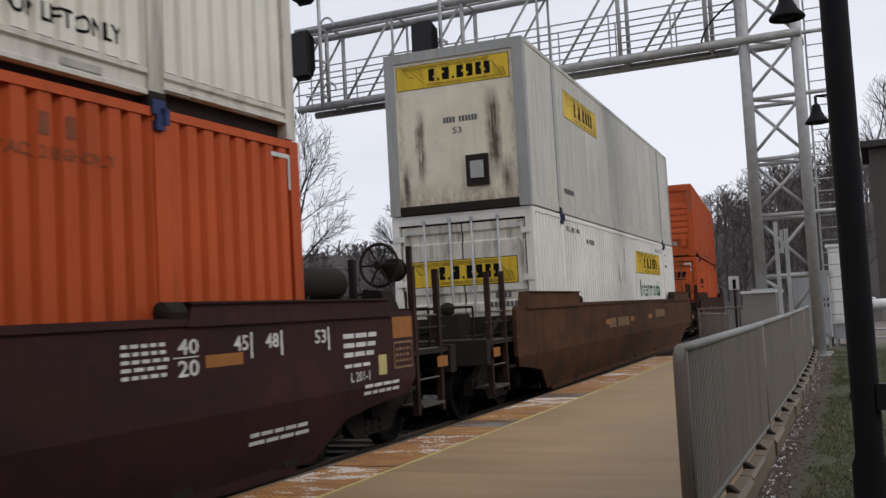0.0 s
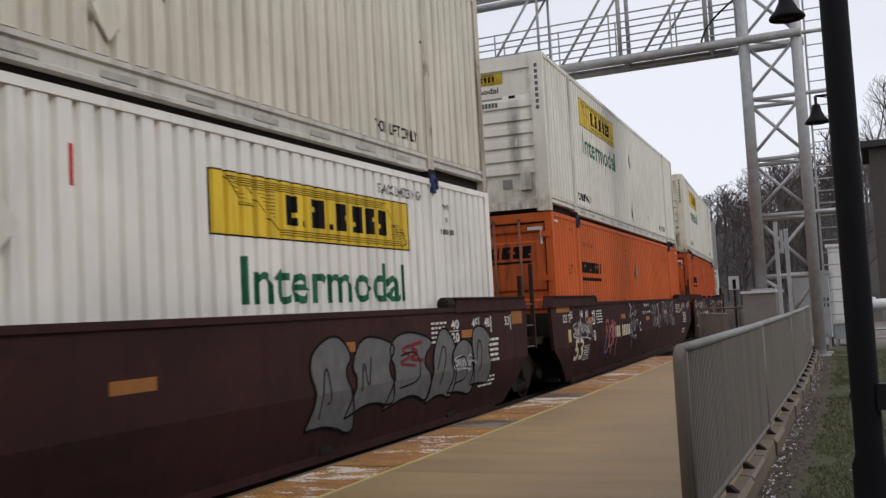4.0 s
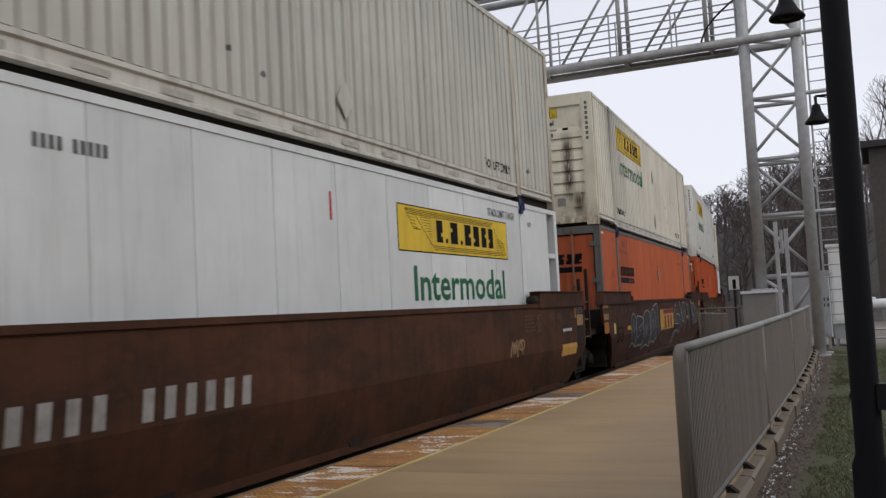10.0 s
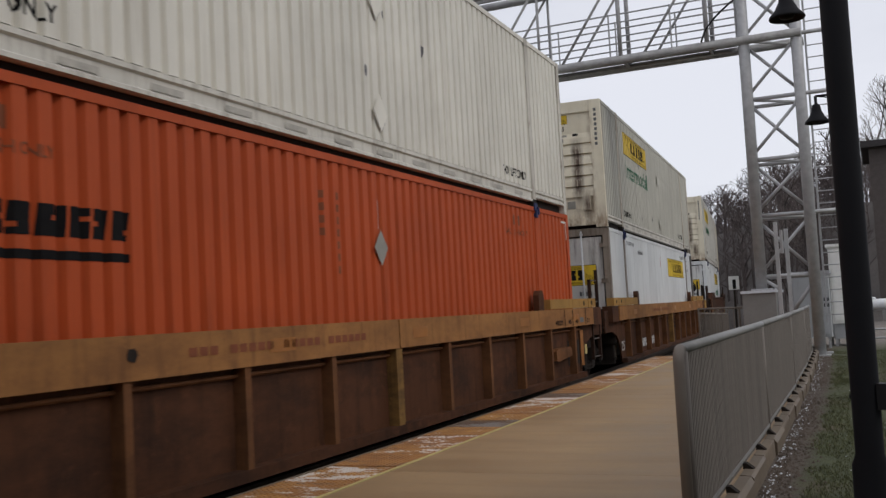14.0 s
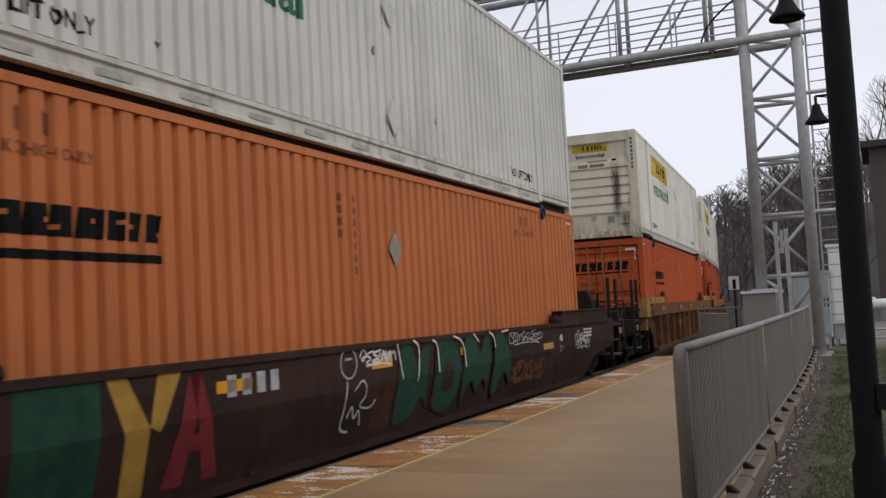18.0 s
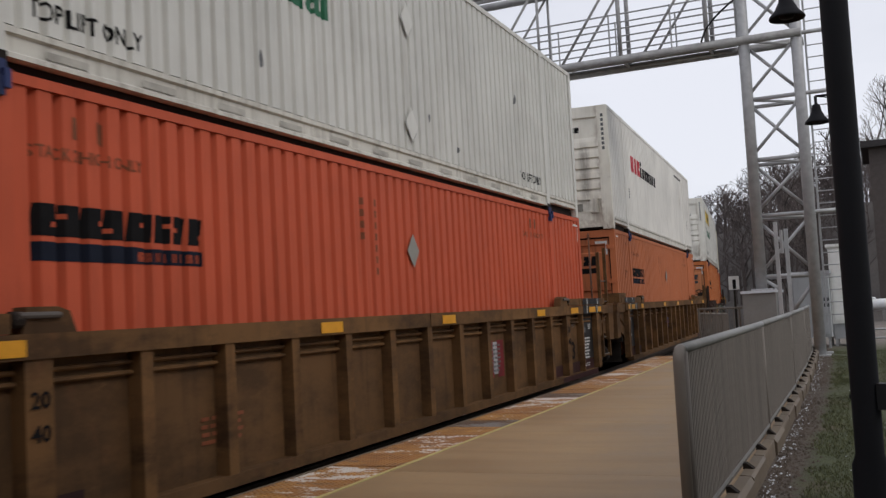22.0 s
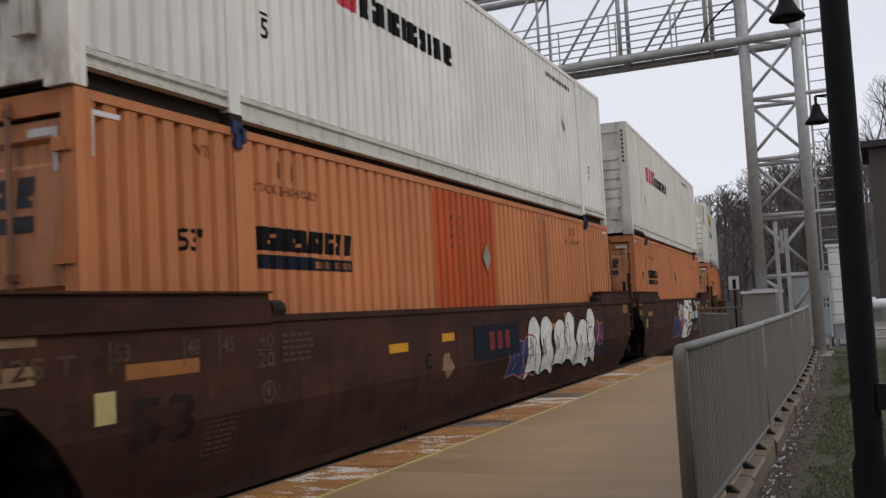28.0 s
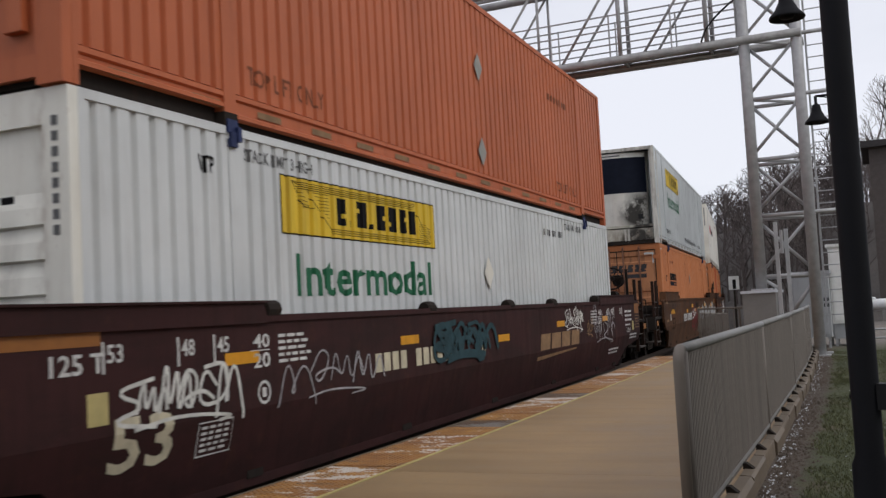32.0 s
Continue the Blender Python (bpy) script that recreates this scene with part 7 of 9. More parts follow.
            part("hub", tube(bmesh.new(), (wx, wy - 0.06, wz), (wx, wy + 0.14, wz), 0.05, 10), M[dark], wheel)
            c.add("gear_case", lathe(bmesh.new(), [(0.05, 0.1), (0.14, 0.12), (0.15, 0.26), (0.1, 0.32)], (wx + 0.1, wy, wz - 0.06), "Y", 14), dark, "dark round hand brake gear case")
            c.add("brake_post", beam(wx + 0.27, wx + 0.33, wy + 0.2, wy + 0.26, 0.8, wz + 0.22), dark)
            c.add("brake_post", beam(wx - 0.5, wx - 0.42, wy + 0.1, wy + 0.18, 0.8, wz + 0.1), dark)
            if mat == "maroon":
                c.add("air_tank", lathe(bmesh.new(), [(0.05, -0.62), (0.17, -0.58), (0.2, -0.5), (0.2, 0.5), (0.17, 0.58), (0.05, 0.62)], (0.3, 9.78, 1.63), "Y", 18), dark, "long dark compressed air tank", smooth=True)
                for y in (9.4, 10.15):
                    c.add("tank_bracket", beam(0.1, 0.5, y - 0.04, y + 0.04, 0.72, 1.48), dark)
            else:
                c.add("air_tank", lathe(bmesh.new(), [(0.05, -0.55), (0.2, -0.5), (0.22, 0.5), (0.05, 0.55)], (-0.2, 10.75, 1.2), "X", 16), dark, "dark compressed air tank", smooth=True)
                for x in (-0.5, 0.1):
                    c.add("tank_bracket", beam(x - 0.03, x + 0.03, 10.6, 10.9, 0.80, 1.05), dark)
            rise = 1.25 if mat in ("maroon", "ochre") else 0.98
            for k, (px, py) in enumerate(((-0.1, 10.0), (0.35, 10.9), (-0.8, 10.5))):
                hoop = bmesh.new()
                prev = None
                for i in range(9):
                    a = math.pi * i / 8
                    q = Vector((px + 0.16 * math.cos(a), py, rise + 0.1 * k + 0.16 * math.sin(a)))
                    if prev is not None:
                        tube(hoop, prev, q, 0.018, 6)
                    prev = q
                for x in (px - 0.16, px + 0.16):
                    tube(hoop, (x, py, 0.78), (x, py, rise + 0.1 * k), 0.018, 6)
                c.add("hose_loop", hoop, dark, smooth=True)
    c.add("well_floor", beam(-1.3, 1.3, -8.3, 8.3, -0.02, 0.035), dark)
    for y in (-7.6, -6.1, -3, 0, 3, 6.1, 7.6):
        c.add("cross_bearer", beam(-1.38, 1.38, y - 0.12, y + 0.12, -0.1, -0.02), dark)


def smooth_car(u, spec):
    c = Car(u, spec)
    mat, top = spec["mat"], spec.get("top", 1.27)
    b0 = -0.12
    for sx in (1, -1):
        x0, x1 = sorted((sx * (CAR_X - 0.06), sx * CAR_X))
        ends = []
        for sg, joint in ((1, spec["front"]), (-1, spec["rear"])):
            far = [(8.86 if sg > 0 else 9.2, 0.5), (8.9 if sg > 0 else 9.3, top - 0.08), (8.82 if sg > 0 else 9.22, top)] if joint == "joint" else [(9.2, 0.30), (9.86, 0.36), (10.0, 0.52), (10.0, top - 0.05), (9.9, top)]
            foot = [(8.0, b0), (8.55, 0.22)]
            if mat in ("brown", "warm_brown", "tan_brown") and u > 4 and sg < 0:
                foot = [(8.08, b0), (8.29, 0.22), (8.58, 0.53), (8.85, 0.77)] if joint == "joint" else [(8.2, b0), (8.46, 0.2), (8.67, 0.37)]
                far = [(9.2, 0.84)] + far[1:] if joint == "joint" else [(9.15, 0.40), (9.6, 0.5), (9.7, 0.62), (9.7, top - 0.05), (9.62, top)]
            ends.append([(sg * y, z) for y, z in foot + far])
        pts = ends[0] + ends[1][::-1]
        c.add("side_sheet", tuck_under(prism(bmesh.new(), pts, 0, x0, x1), sx), mat, "smooth steel side sheet bent under along its foot")
        xo0, xo1 = sorted((sx * (CAR_X - 0.12), sx * (CAR_X + 0.025)))
        c.add("top_chord", beam(xo0, xo1, -6.15, 6.15, top - 0.05, top + 0.01), mat, bevel=0.008)
        c.add("bottom_sill", beam(*sorted((sx * (CAR_X - 0.3), sx * (CAR_X - 0.13))), -7.7, 7.7, b0 - 0.05, b0 + 0.03), mat, bevel=0.01)
        for sg in (1, -1):
            xa, xb = sorted((sx * (CAR_X - 0.14), sx * (CAR_X + 0.035)))
            t2 = top + (0.115 if mat == "maroon" else 0.195)
            e = (8.75 if sg > 0 else 9.22) if spec["front" if sg > 0 else "rear"] == "joint" else 9.36
            c.add("raised_shield", prism(bmesh.new(), [(sg * 6.04, top - 0.06), (sg * 6.10, t2), (sg * e, t2), (sg * (e + 0.1), top - 0.06)], 0, xa, xb), mat, "raised end shield over the corner of the well", bevel=0.01)
            c.add("shield_cap", prism(bmesh.new(), [(sg * 6.06, t2), (sg * e, t2), (sg * e, t2 + 0.018), (sg * 6.06, t2 + 0.018)], 0, xa, xb + (0.03 if sx > 0 else 0)), "tan_brown" if mat != "maroon" else mat)
            c.add("locator", lathe(bmesh.new(), [(0.03, -0.12), (0.085, -0.10), (0.085, 0.10), (0.03, 0.12)], (sx * (CAR_X - 0.04), sg * 5.93, top + 0.055), "Y", 10), "grime", "dark rounded container locator")
            c.add("shield_gusset", prism(bmesh.new(), [(sg * 5.8, top), (sg * 6.06, top), (sg * 6.06, top + 0.1)], 0, *sorted((sx * (CAR_X - 0.07), sx * (CAR_X - 0.03)))), mat)
    for y in spec.get("lugs", ()):
        bm = bmesh.new()
        lathe(bm, [(0.07, -0.13), (0.085, -0.08), (0.085, 0.08), (0.07, 0.13)], (CAR_X - 0.05, y, top + 0.01), "Y", 12)
        c.add("lug", bm, "grime")
        c.add("lug_plate", prism(bmesh.new(), [(y + 0.1, top), (y + 0.26, top), (y + 0.1, top + 0.07)], 0, CAR_X - 0.1, CAR_X - 0.02), mat)
    car_ends(c, spec["front"], spec["rear"], mat)
    if mat == "maroon":
        spots = ((-6.65, 0.88), (-3.32, 0.88), (-0.06, 0.76), (2.97, 0.87), (6.28, 0.88))
    elif u == 6:
        spots = ((1.43, 0.60), (4.47, 0.61), (6.47, 0.63), (-6.6, 0.6))
    elif u == 7:
        spots = ()
    elif u == 5:
        spots = ((1.42, 0.62), (-1.0, 0.80), (-3.7, 0.80))
    elif u == 15:
        spots = ((2.74, 1.08), (3.78, 0.87), (6.04, 0.84), (7.8, 0.9))
    else:
        spots = ((-3.7, 0.80 if top > 1 else 0.66), (-1.0, 0.80 if top > 1 else 0.66), (1.5, 0.80 if top > 1 else 0.66))
    for y, z in spots:
        c.reflector(y, z, 0.49, 0.1, spec.get("refl", "old_reflector"))
    return c


def ribbed_car(u, spec):
    c = Car(u, spec)
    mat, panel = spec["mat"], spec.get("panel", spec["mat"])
    deep = mat == "ochre"
    lo = 0.85 if deep else 1.06
    for sx in (1, -1):
        def xs(a, b):
            return sorted((sx * a, sx * b))
        for sg in (1, -1):
            c.add("top_chord", beam(*xs(1.36, 1.54), *sorted((sg * 0.015, sg * 8.6)), lo, 1.17 if deep else 1.22), ("ochre_rib" if u == 10 else "ochre_rail") if deep else mat, "deep projecting top chord", bevel=0.012)
            end_mat = "khaki_dirty" if u == 12 and sg > 0 else panel
            g0, g1 = (1.178, 1.345) if deep else (1.224, 1.35)
            far_end = spec["front" if sg > 0 else "rear"] != "joint"
            cuts = (((5.95, 7.28), (7.32, 8.09), (8.13, 9.34)) if far_end else ((5.95, 8.4), (8.44, 8.98))) if deep else ((6.25, 6.94), (6.97, 7.16), (7.18, 8.46), (8.48, 8.9))
            for p0, p1 in cuts:
                c.add("guide_rail", beam(*xs(1.34, 1.50), *sorted((sg * p0, sg * p1)), g0, g1), "ochre_pale" if deep else mat, bevel=0.014)
                if deep and sx > 0:
                    c.add("bolt_hole", lathe(bmesh.new(), [(0.001, 0.0), (0.045, 0.0), (0.045, 0.004), (0.001, 0.004)], (1.5, sg * (p1 - 0.3 if p1 < 9 else 8.72), (g0 + g1) / 2), "X", 12), "grime")
            if deep:
                c.add("locator", prism(bmesh.new(), [(sg * 5.45, 1.17), (sg * 5.45, 1.42), (sg * 5.52, 1.5), (sg * 5.66, 1.5), (sg * 5.72, 1.42), (sg * 5.72, 1.17)], 0, *xs(1.36, 1.46)), panel, bevel=0.01)
            else:
                c.add("locator", prism(bmesh.new(), [(sg * 5.7, 1.22), (sg * 5.76, 1.36), (sg * 5.86, 1.39), (sg * 6.12, 1.39), (sg * 6.16, 1.22)], 0, *xs(1.38, 1.50)), mat, bevel=0.012)
                c.add("locator_pin", tube(bmesh.new(), (sx * 1.51, sg * 5.86, 1.335), (sx * 1.51, sg * 6.2, 1.335), 0.022, 8), "rod")
                c.add("locator_roller", lathe(bmesh.new(), [(0.02, -0.05), (0.055, -0.04), (0.055, 0.04), (0.02, 0.05)], (sx * 1.47, sg * 6.19, 1.31), "Y", 10), "grime")
            c.add("end_panel", prism(bmesh.new(), [(sg * 7.95, -0.08), (sg * 8.15, 0.3), (sg * 8.45, 0.52), (sg * 8.9, 0.62), (sg * 9.68, 0.62), (sg * 9.68, 1.08), (sg * 7.95, 1.08)], 0, *xs(1.38, 1.42)), end_mat, bevel=0.006)
            if deep and not far_end:
                c.add("end_box", beam(*xs(1.30, 1.52), *sorted((sg * 8.62, sg * 9.3)), 0.83, 1.172), panel, bevel=0.012)
            elif deep:
                c.add("end_box", beam(*xs(1.30, 1.535), *sorted((sg * 8.62, sg * 9.24)), 0.83, 1.172), panel, bevel=0.012)
                c.add("end_cap", beam(*xs(1.28, 1.56), *sorted((sg * 9.26, sg * 9.82)), 0.85, 1.18), "ochre_pale", "square ochre end cap of the top chord", bevel=0.015)
                c.add("end_leg", beam(*xs(1.34, 1.50), *sorted((sg * 9.42, sg * 9.74)), 0.52, 0.85), mat, bevel=0.012)
                c.add("chord_patch", beam(*xs(1.536, 1.540), *sorted((sg * 8.35, sg * 9.2)), 0.98, 1.11), "ochre_rib")
            else:
                c.add("end_box", beam(*xs(1.30, 1.52), *sorted((sg * 8.62, sg * 9.55)), 1.03, 1.205), "khaki_sheet" if u == 12 and sg > 0 else mat, bevel=0.015)
                c.add("end_lid", beam(*xs(1.26, 1.53), *sorted((sg * 8.92, sg * 9.56)), 1.208, 1.235), mat, bevel=0.006)
                c.add("end_leg", prism(bmesh.new(), [(sg * 9.2, 0.5), (sg * 9.2, 1.03), (sg * 9.55, 1.03), (sg * 9.55, 0.48)], 0, *xs(1.40, 1.50)), end_mat, bevel=0.012)
                c.add("end_brace", tube(bmesh.new(), (sx * 1.44, sg * 8.4, 0.74), (sx * 1.44, sg * 9.15, 0.97), 0.02, 6), panel)
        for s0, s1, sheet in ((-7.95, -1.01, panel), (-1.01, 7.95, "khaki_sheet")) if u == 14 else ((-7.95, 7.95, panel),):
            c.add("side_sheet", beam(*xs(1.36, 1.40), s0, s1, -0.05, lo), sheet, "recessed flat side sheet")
        c.add("bottom_sill", beam(*xs(1.36, 1.53), -7.95, 7.95, -0.10, 0.0), panel, bevel=0.012)
        for dz in (0.07,) if deep else (0.075, 0.15):
            c.add("stringer", tube(bmesh.new(), (sx * 1.43, -7.9, lo - dz), (sx * 1.43, 7.9, lo - dz), 0.02, 6), "ochre_rib" if deep else mat)
        for y in [1.46 * k for k in range(-5, 6)] if deep else [-7.05] + [-6.06 + 1.01 * k for k in range(13)] + [7.05]:
            w = (0.075 if y == 0 else 0.042) if deep else 0.115 if 6 < abs(y) < 6.1 else 0.03 if abs(y) > 7 else 0.065
            c.add("rib", beam(*xs(1.40, 1.525), y - w, y + w, 0.0, lo), panel if u == 14 and y < -1 else mat if spec.get("same") or y == 0 else "ochre_rib")
        if not deep:
            for sg in (1, -1):
                c.add("wide_rib", beam(*xs(1.40, 1.528), *sorted((sg * 8.08, sg * 8.3)), 0.0, lo), "khaki_dirty" if u == 12 and sg > 0 else mat, bevel=0.008)
    car_ends(c, spec["front"], spec["rear"], mat)
    if deep:
        for y in (-6.8, -2.6, 0.35, 4.2, 7.1):
            c.reflector(y, 0.95, 0.42, 0.12, "old_reflector", 1.541)
    else:
        for y, w in (((-6.70, 0.4),) if u == 14 else ((-8.32, 0.22), (-7.89, 0.44), (-6.56, 0.38))) + ( (-2.6, 0.42), (0.35, 0.42), (4.2, 0.42), *(((7.9, 0.55),) if u == 12 else ((6.19, 0.49), (7.46, 0.48), (8.14, 0.26)))):
            c.reflector(y, 1.08, w, 0.105, "reflector", 1.546)
        for sg in (1, -1):
            if spec["front" if sg > 0 else "rear"] == "joint" and sg < 0:
                c.add("tool_box", beam(1.12, 1.49, -9.09, -8.25, 1.24, 1.45), mat, "khaki steel box on the end of the chord", bevel=0.015)
                c.lines(3, -8.85, -8.5, 1.30, 1.40, "letter_soot", 1.494, u + 3)
    return c


def standard_marks(c, mat="letter_white", top=1.27, grime53=False):
    """Load limits, gauge marks and notices that most smooth cars carry."""
    if grime53:
        c.text("53", -7.86, -7.12, 0.36, 0.72, "letter_soot")
        if c.u == 5:
            c.flat("plate_ground", "grime", lambda bm: rect_shape(bm, -9.12, -8.13, 0.86, 1.22), label="dark rectangular patch")
            c.flat("rust_band", "ochre_rib", lambda bm: rect_shape(bm, -9.1, -8.2, 1.13, 1.21), label="rusty band", lift=0.006)
        else:
            low = (0.62, 0.69) if c.u == 17 else (0.9, 1.02)
            c.flat("label_strip", "letter_tan", lambda bm: rect_shape(bm, -9.23, -8.69, 1.14, 1.20), label="narrow tan label strip")
            c.flat("label_strip", "letter_tan", lambda bm: rect_shape(bm, -9.2, -8.71, *low), label="narrow tan label strip")
        if c.u == 7:
            c.flat("label_plate", "gold_plate", lambda bm: rect_shape(bm, 7.31, 8.24, 0.36, 0.56), label="long dirty amber plate")
            c.flat("label_strip", "chalk", lambda bm: rect_shape(bm, 7.39, 7.96, 0.78, 0.83), label="narrow pale label strip")
            c.flat("dark_panel", "grime", lambda bm: rect_shape(bm, 8.27, 8.8, 0.5, 1.20), label="dark rectangle at the end of the side")
            c.flat("label_plate", "letter_tan", lambda bm: rect_shape(bm, 8.3, 8.72, 0.86, 1.06), label="tan painted plate", lift=0.008)
            c.lines(3, 8.3, 8.7, 1.08, 1.2, "letter_grey", CAR_X + 0.006, 77)
        if c.u == 17:
            c.flat("amber_plate", "reflector", lambda bm: rect_shape(bm, -8.13, -7.16, 0.82, 0.92), label="amber reflector plate")
        elif c.u != 5:
            c.flat("amber_plate", "old_reflector", lambda bm: rect_shape(bm, -9.2, -8.75, 0.62, 0.84) if c.u < 8 else rect_shape(bm, -7.89, -7.06, 0.86, 0.97), label="amber reflector plate")
    else:
        shift = -0.25 if c.u == 18 else 0.0
        c.text("53", -7.73 + shift, -7.05 + shift, 0.22, 0.61, "letter_cream")
    if c.u == 5:
        c.flat("lettering", "letter_tan", lambda bm: text_shape(bm, "125 T", -9.02, -8.42, 0.92, 1.08), lift=0.012)
    elif c.u != 17:
        c.text("125 T", *((-9.0, -8.36) if grime53 else (-8.52, -8.02)), 0.93, 1.07, mat)
    for s_, y in (("53", -8.0), ("48", -7.2), ("45", -6.75)):
        c.text(s_, y, y + 0.16, 0.99, 1.12, mat)
        c.text(s_, -y - 0.1, -y + 0.1, 0.99, 1.12, mat)
        c.flat("gauge_line", mat, lambda bm: rect_shape(bm, y - 0.05, y - 0.025, 0.92, 1.14))
        c.flat("gauge_line", mat, lambda bm: rect_shape(bm, -y + 0.13, -y + 0.16, 0.92, 1.14))
    for y in (-6.24, 5.95):
        c.text("40", y, y + 0.25, 1.0, 1.12, mat)
        c.text("20", y, y + 0.25, 0.83, 0.96, mat)
        c.flat("lettering", mat, lambda bm: rect_shape(bm, y - 0.05, y + 0.25, 0.975, 0.985))
    c.lines(5, -5.85, -5.3, 0.84, 1.12, mat, seed=c.u)
    c.lines(5, 5.35, 5.85, 0.84, 1.12, mat, seed=c.u + 40)
    if not grime53:
        if c.spec["front"] == "joint":
            c.lines(5, 6.89, 7.68, 0.50, 0.85, mat, seed=c.u + 80)
            c.lines(3, 6.9, 7.5, 0.18, 0.34, mat, seed=c.u + 90)
        else:
            c.lines(3, 8.42, 9.2, 0.80, 1.08, mat, seed=c.u + 80)
            c.lines(1, 8.43, 8.98, 0.70, 0.77, mat, seed=c.u + 84)
            c.text("L 201-1", 8.54, 8.93, 0.57, 0.67, mat)
            c.lines(2, 8.82, 9.7, 0.40, 0.54, mat, seed=c.u + 90)
            c.lines(2, 6.9, 7.9, 0.16, 0.30, mat, seed=c.u + 92)
    c.flat("notice_frame", mat, lambda bm: stroke_shape(bm, [(-7.0, 0.2), (-6.55, 0.2), (-6.55, 0.46), (-7.0, 0.46), (-7.0, 0.2)], 0.012), label="thin stencilled frame")
    c.lines(5, -6.96, -6.6, 0.22, 0.44, mat, seed=c.u + 7)
    if c.u == 17:
        c.flat("label_plate", "white_card", lambda bm: rect_shape(bm, -8.32, -8.13, 0.65, 0.83), label="white paper label")
    else:
        c.flat("label_plate", "cream_label", lambda bm: rect_shape(bm, *((-8.32, -8.16, 0.59, 0.78) if c.u == 5 else (-8.2, -8.0, 0.58, 0.80))), label="cream paper label")
    far_end = c.spec["front"] != "joint"
    if far_end:
        c.flat("label_plate", "cream_label", lambda bm: rect_shape(bm, 9.13, 9.31, 0.60, 0.81), label="cream paper label")
        c.flat("data_plate", "white_card" if grime53 else "letter_tan", lambda bm: stroke_shape(bm, [(9.48, 0.84), (9.93, 0.84), (9.93, 1.12), (9.48, 1.12), (9.48, 0.84)] if grime53 else [(9.5, 0.65), (9.93, 0.65), (9.93, 0.92), (9.5, 0.92), (9.5, 0.65)], 0.025), label="framed data plate")
        c.lines(3, 9.54, 9.88, *((0.89, 1.07) if grime53 else (0.69, 0.88)), "letter_tan", seed=c.u + 60)
        if grime53:
            c.flat("label_strip", "letter_tan", lambda bm: rect_shape(bm, 8.66, 9.18, 1.14, 1.18), label="narrow tan label strip")
    front_plate = (9.48, 9.95, 0.97, 1.2) if far_end and not grime53 else (8.2, 8.68, 1.05, 1.23) if far_end else (8.2, 8.66, 1.0, 1.19)
    for pl in (front_plate,) if grime53 else ((-8.94, -8.06, 1.115, 1.21), front_plate):
        c.flat("amber_plate", "old_reflector", lambda bm: rect_shape(bm, *pl), label="dirty amber reflector plate")
    def ring(bm):
        for k in range(14):
            a, b = 2 * math.pi * k / 14, 2 * math.pi * (k + 1) / 14
            stroke_shape(bm, [(-6.1 + 0.09 * math.cos(a), 0.62 + 0.09 * math.sin(a)), (-6.1 + 0.09 * math.cos(b), 0.62 + 0.09 * math.sin(b))], 0.025)
        rect_shape(bm, -6.13, -6.07, 0.58, 0.66)
    c.flat("round_mark", mat, ring)


def tags(c, items):
    """Spray strokes: (kind of paint, y0, y1, z0, z1, strokes, width)."""
    for i, (mat, a, b, z0, z1, n, w) in enumerate(items):
        c.flat("graffiti_lettering", mat, lambda bm: scrawl(bm, c.u * 100 + i, a, b, z0, z1, n, w), label="looping spray-paint scrawl", lift=0.006 + 0.003 * i)


def strokes(c, mat, width, *lines, lift=0.008):
    """Hand-drawn spray lines, each through a few points."""
    def fill(bm):
        for i, pts in enumerate(lines):
            stroke_shape(bm, rounded(list(pts)), width * (0.9 + 0.2 * ((i * 7) % 3) / 2), 0.0003 * i)
    c.flat("graffiti_lettering", mat, fill, label="looping spray-paint scrawl", lift=lift)


def shape(c, mat, *outline, line=None, width=0.03, lift=0.006):
    """A filled spray-paint shape with an outline."""
    ring = rounded(list(outline) + [outline[0]])[:-1]
    c.flat("graffiti_fill", mat, lambda bm: poly_shape(bm, ring), label="filled spray-paint shape", lift=lift)
    if line:
        c.flat("graffiti_lettering", line, lambda bm: stroke_shape(bm, ring + [ring[0]], width), label="spray-paint outline", lift=lift + 0.003)


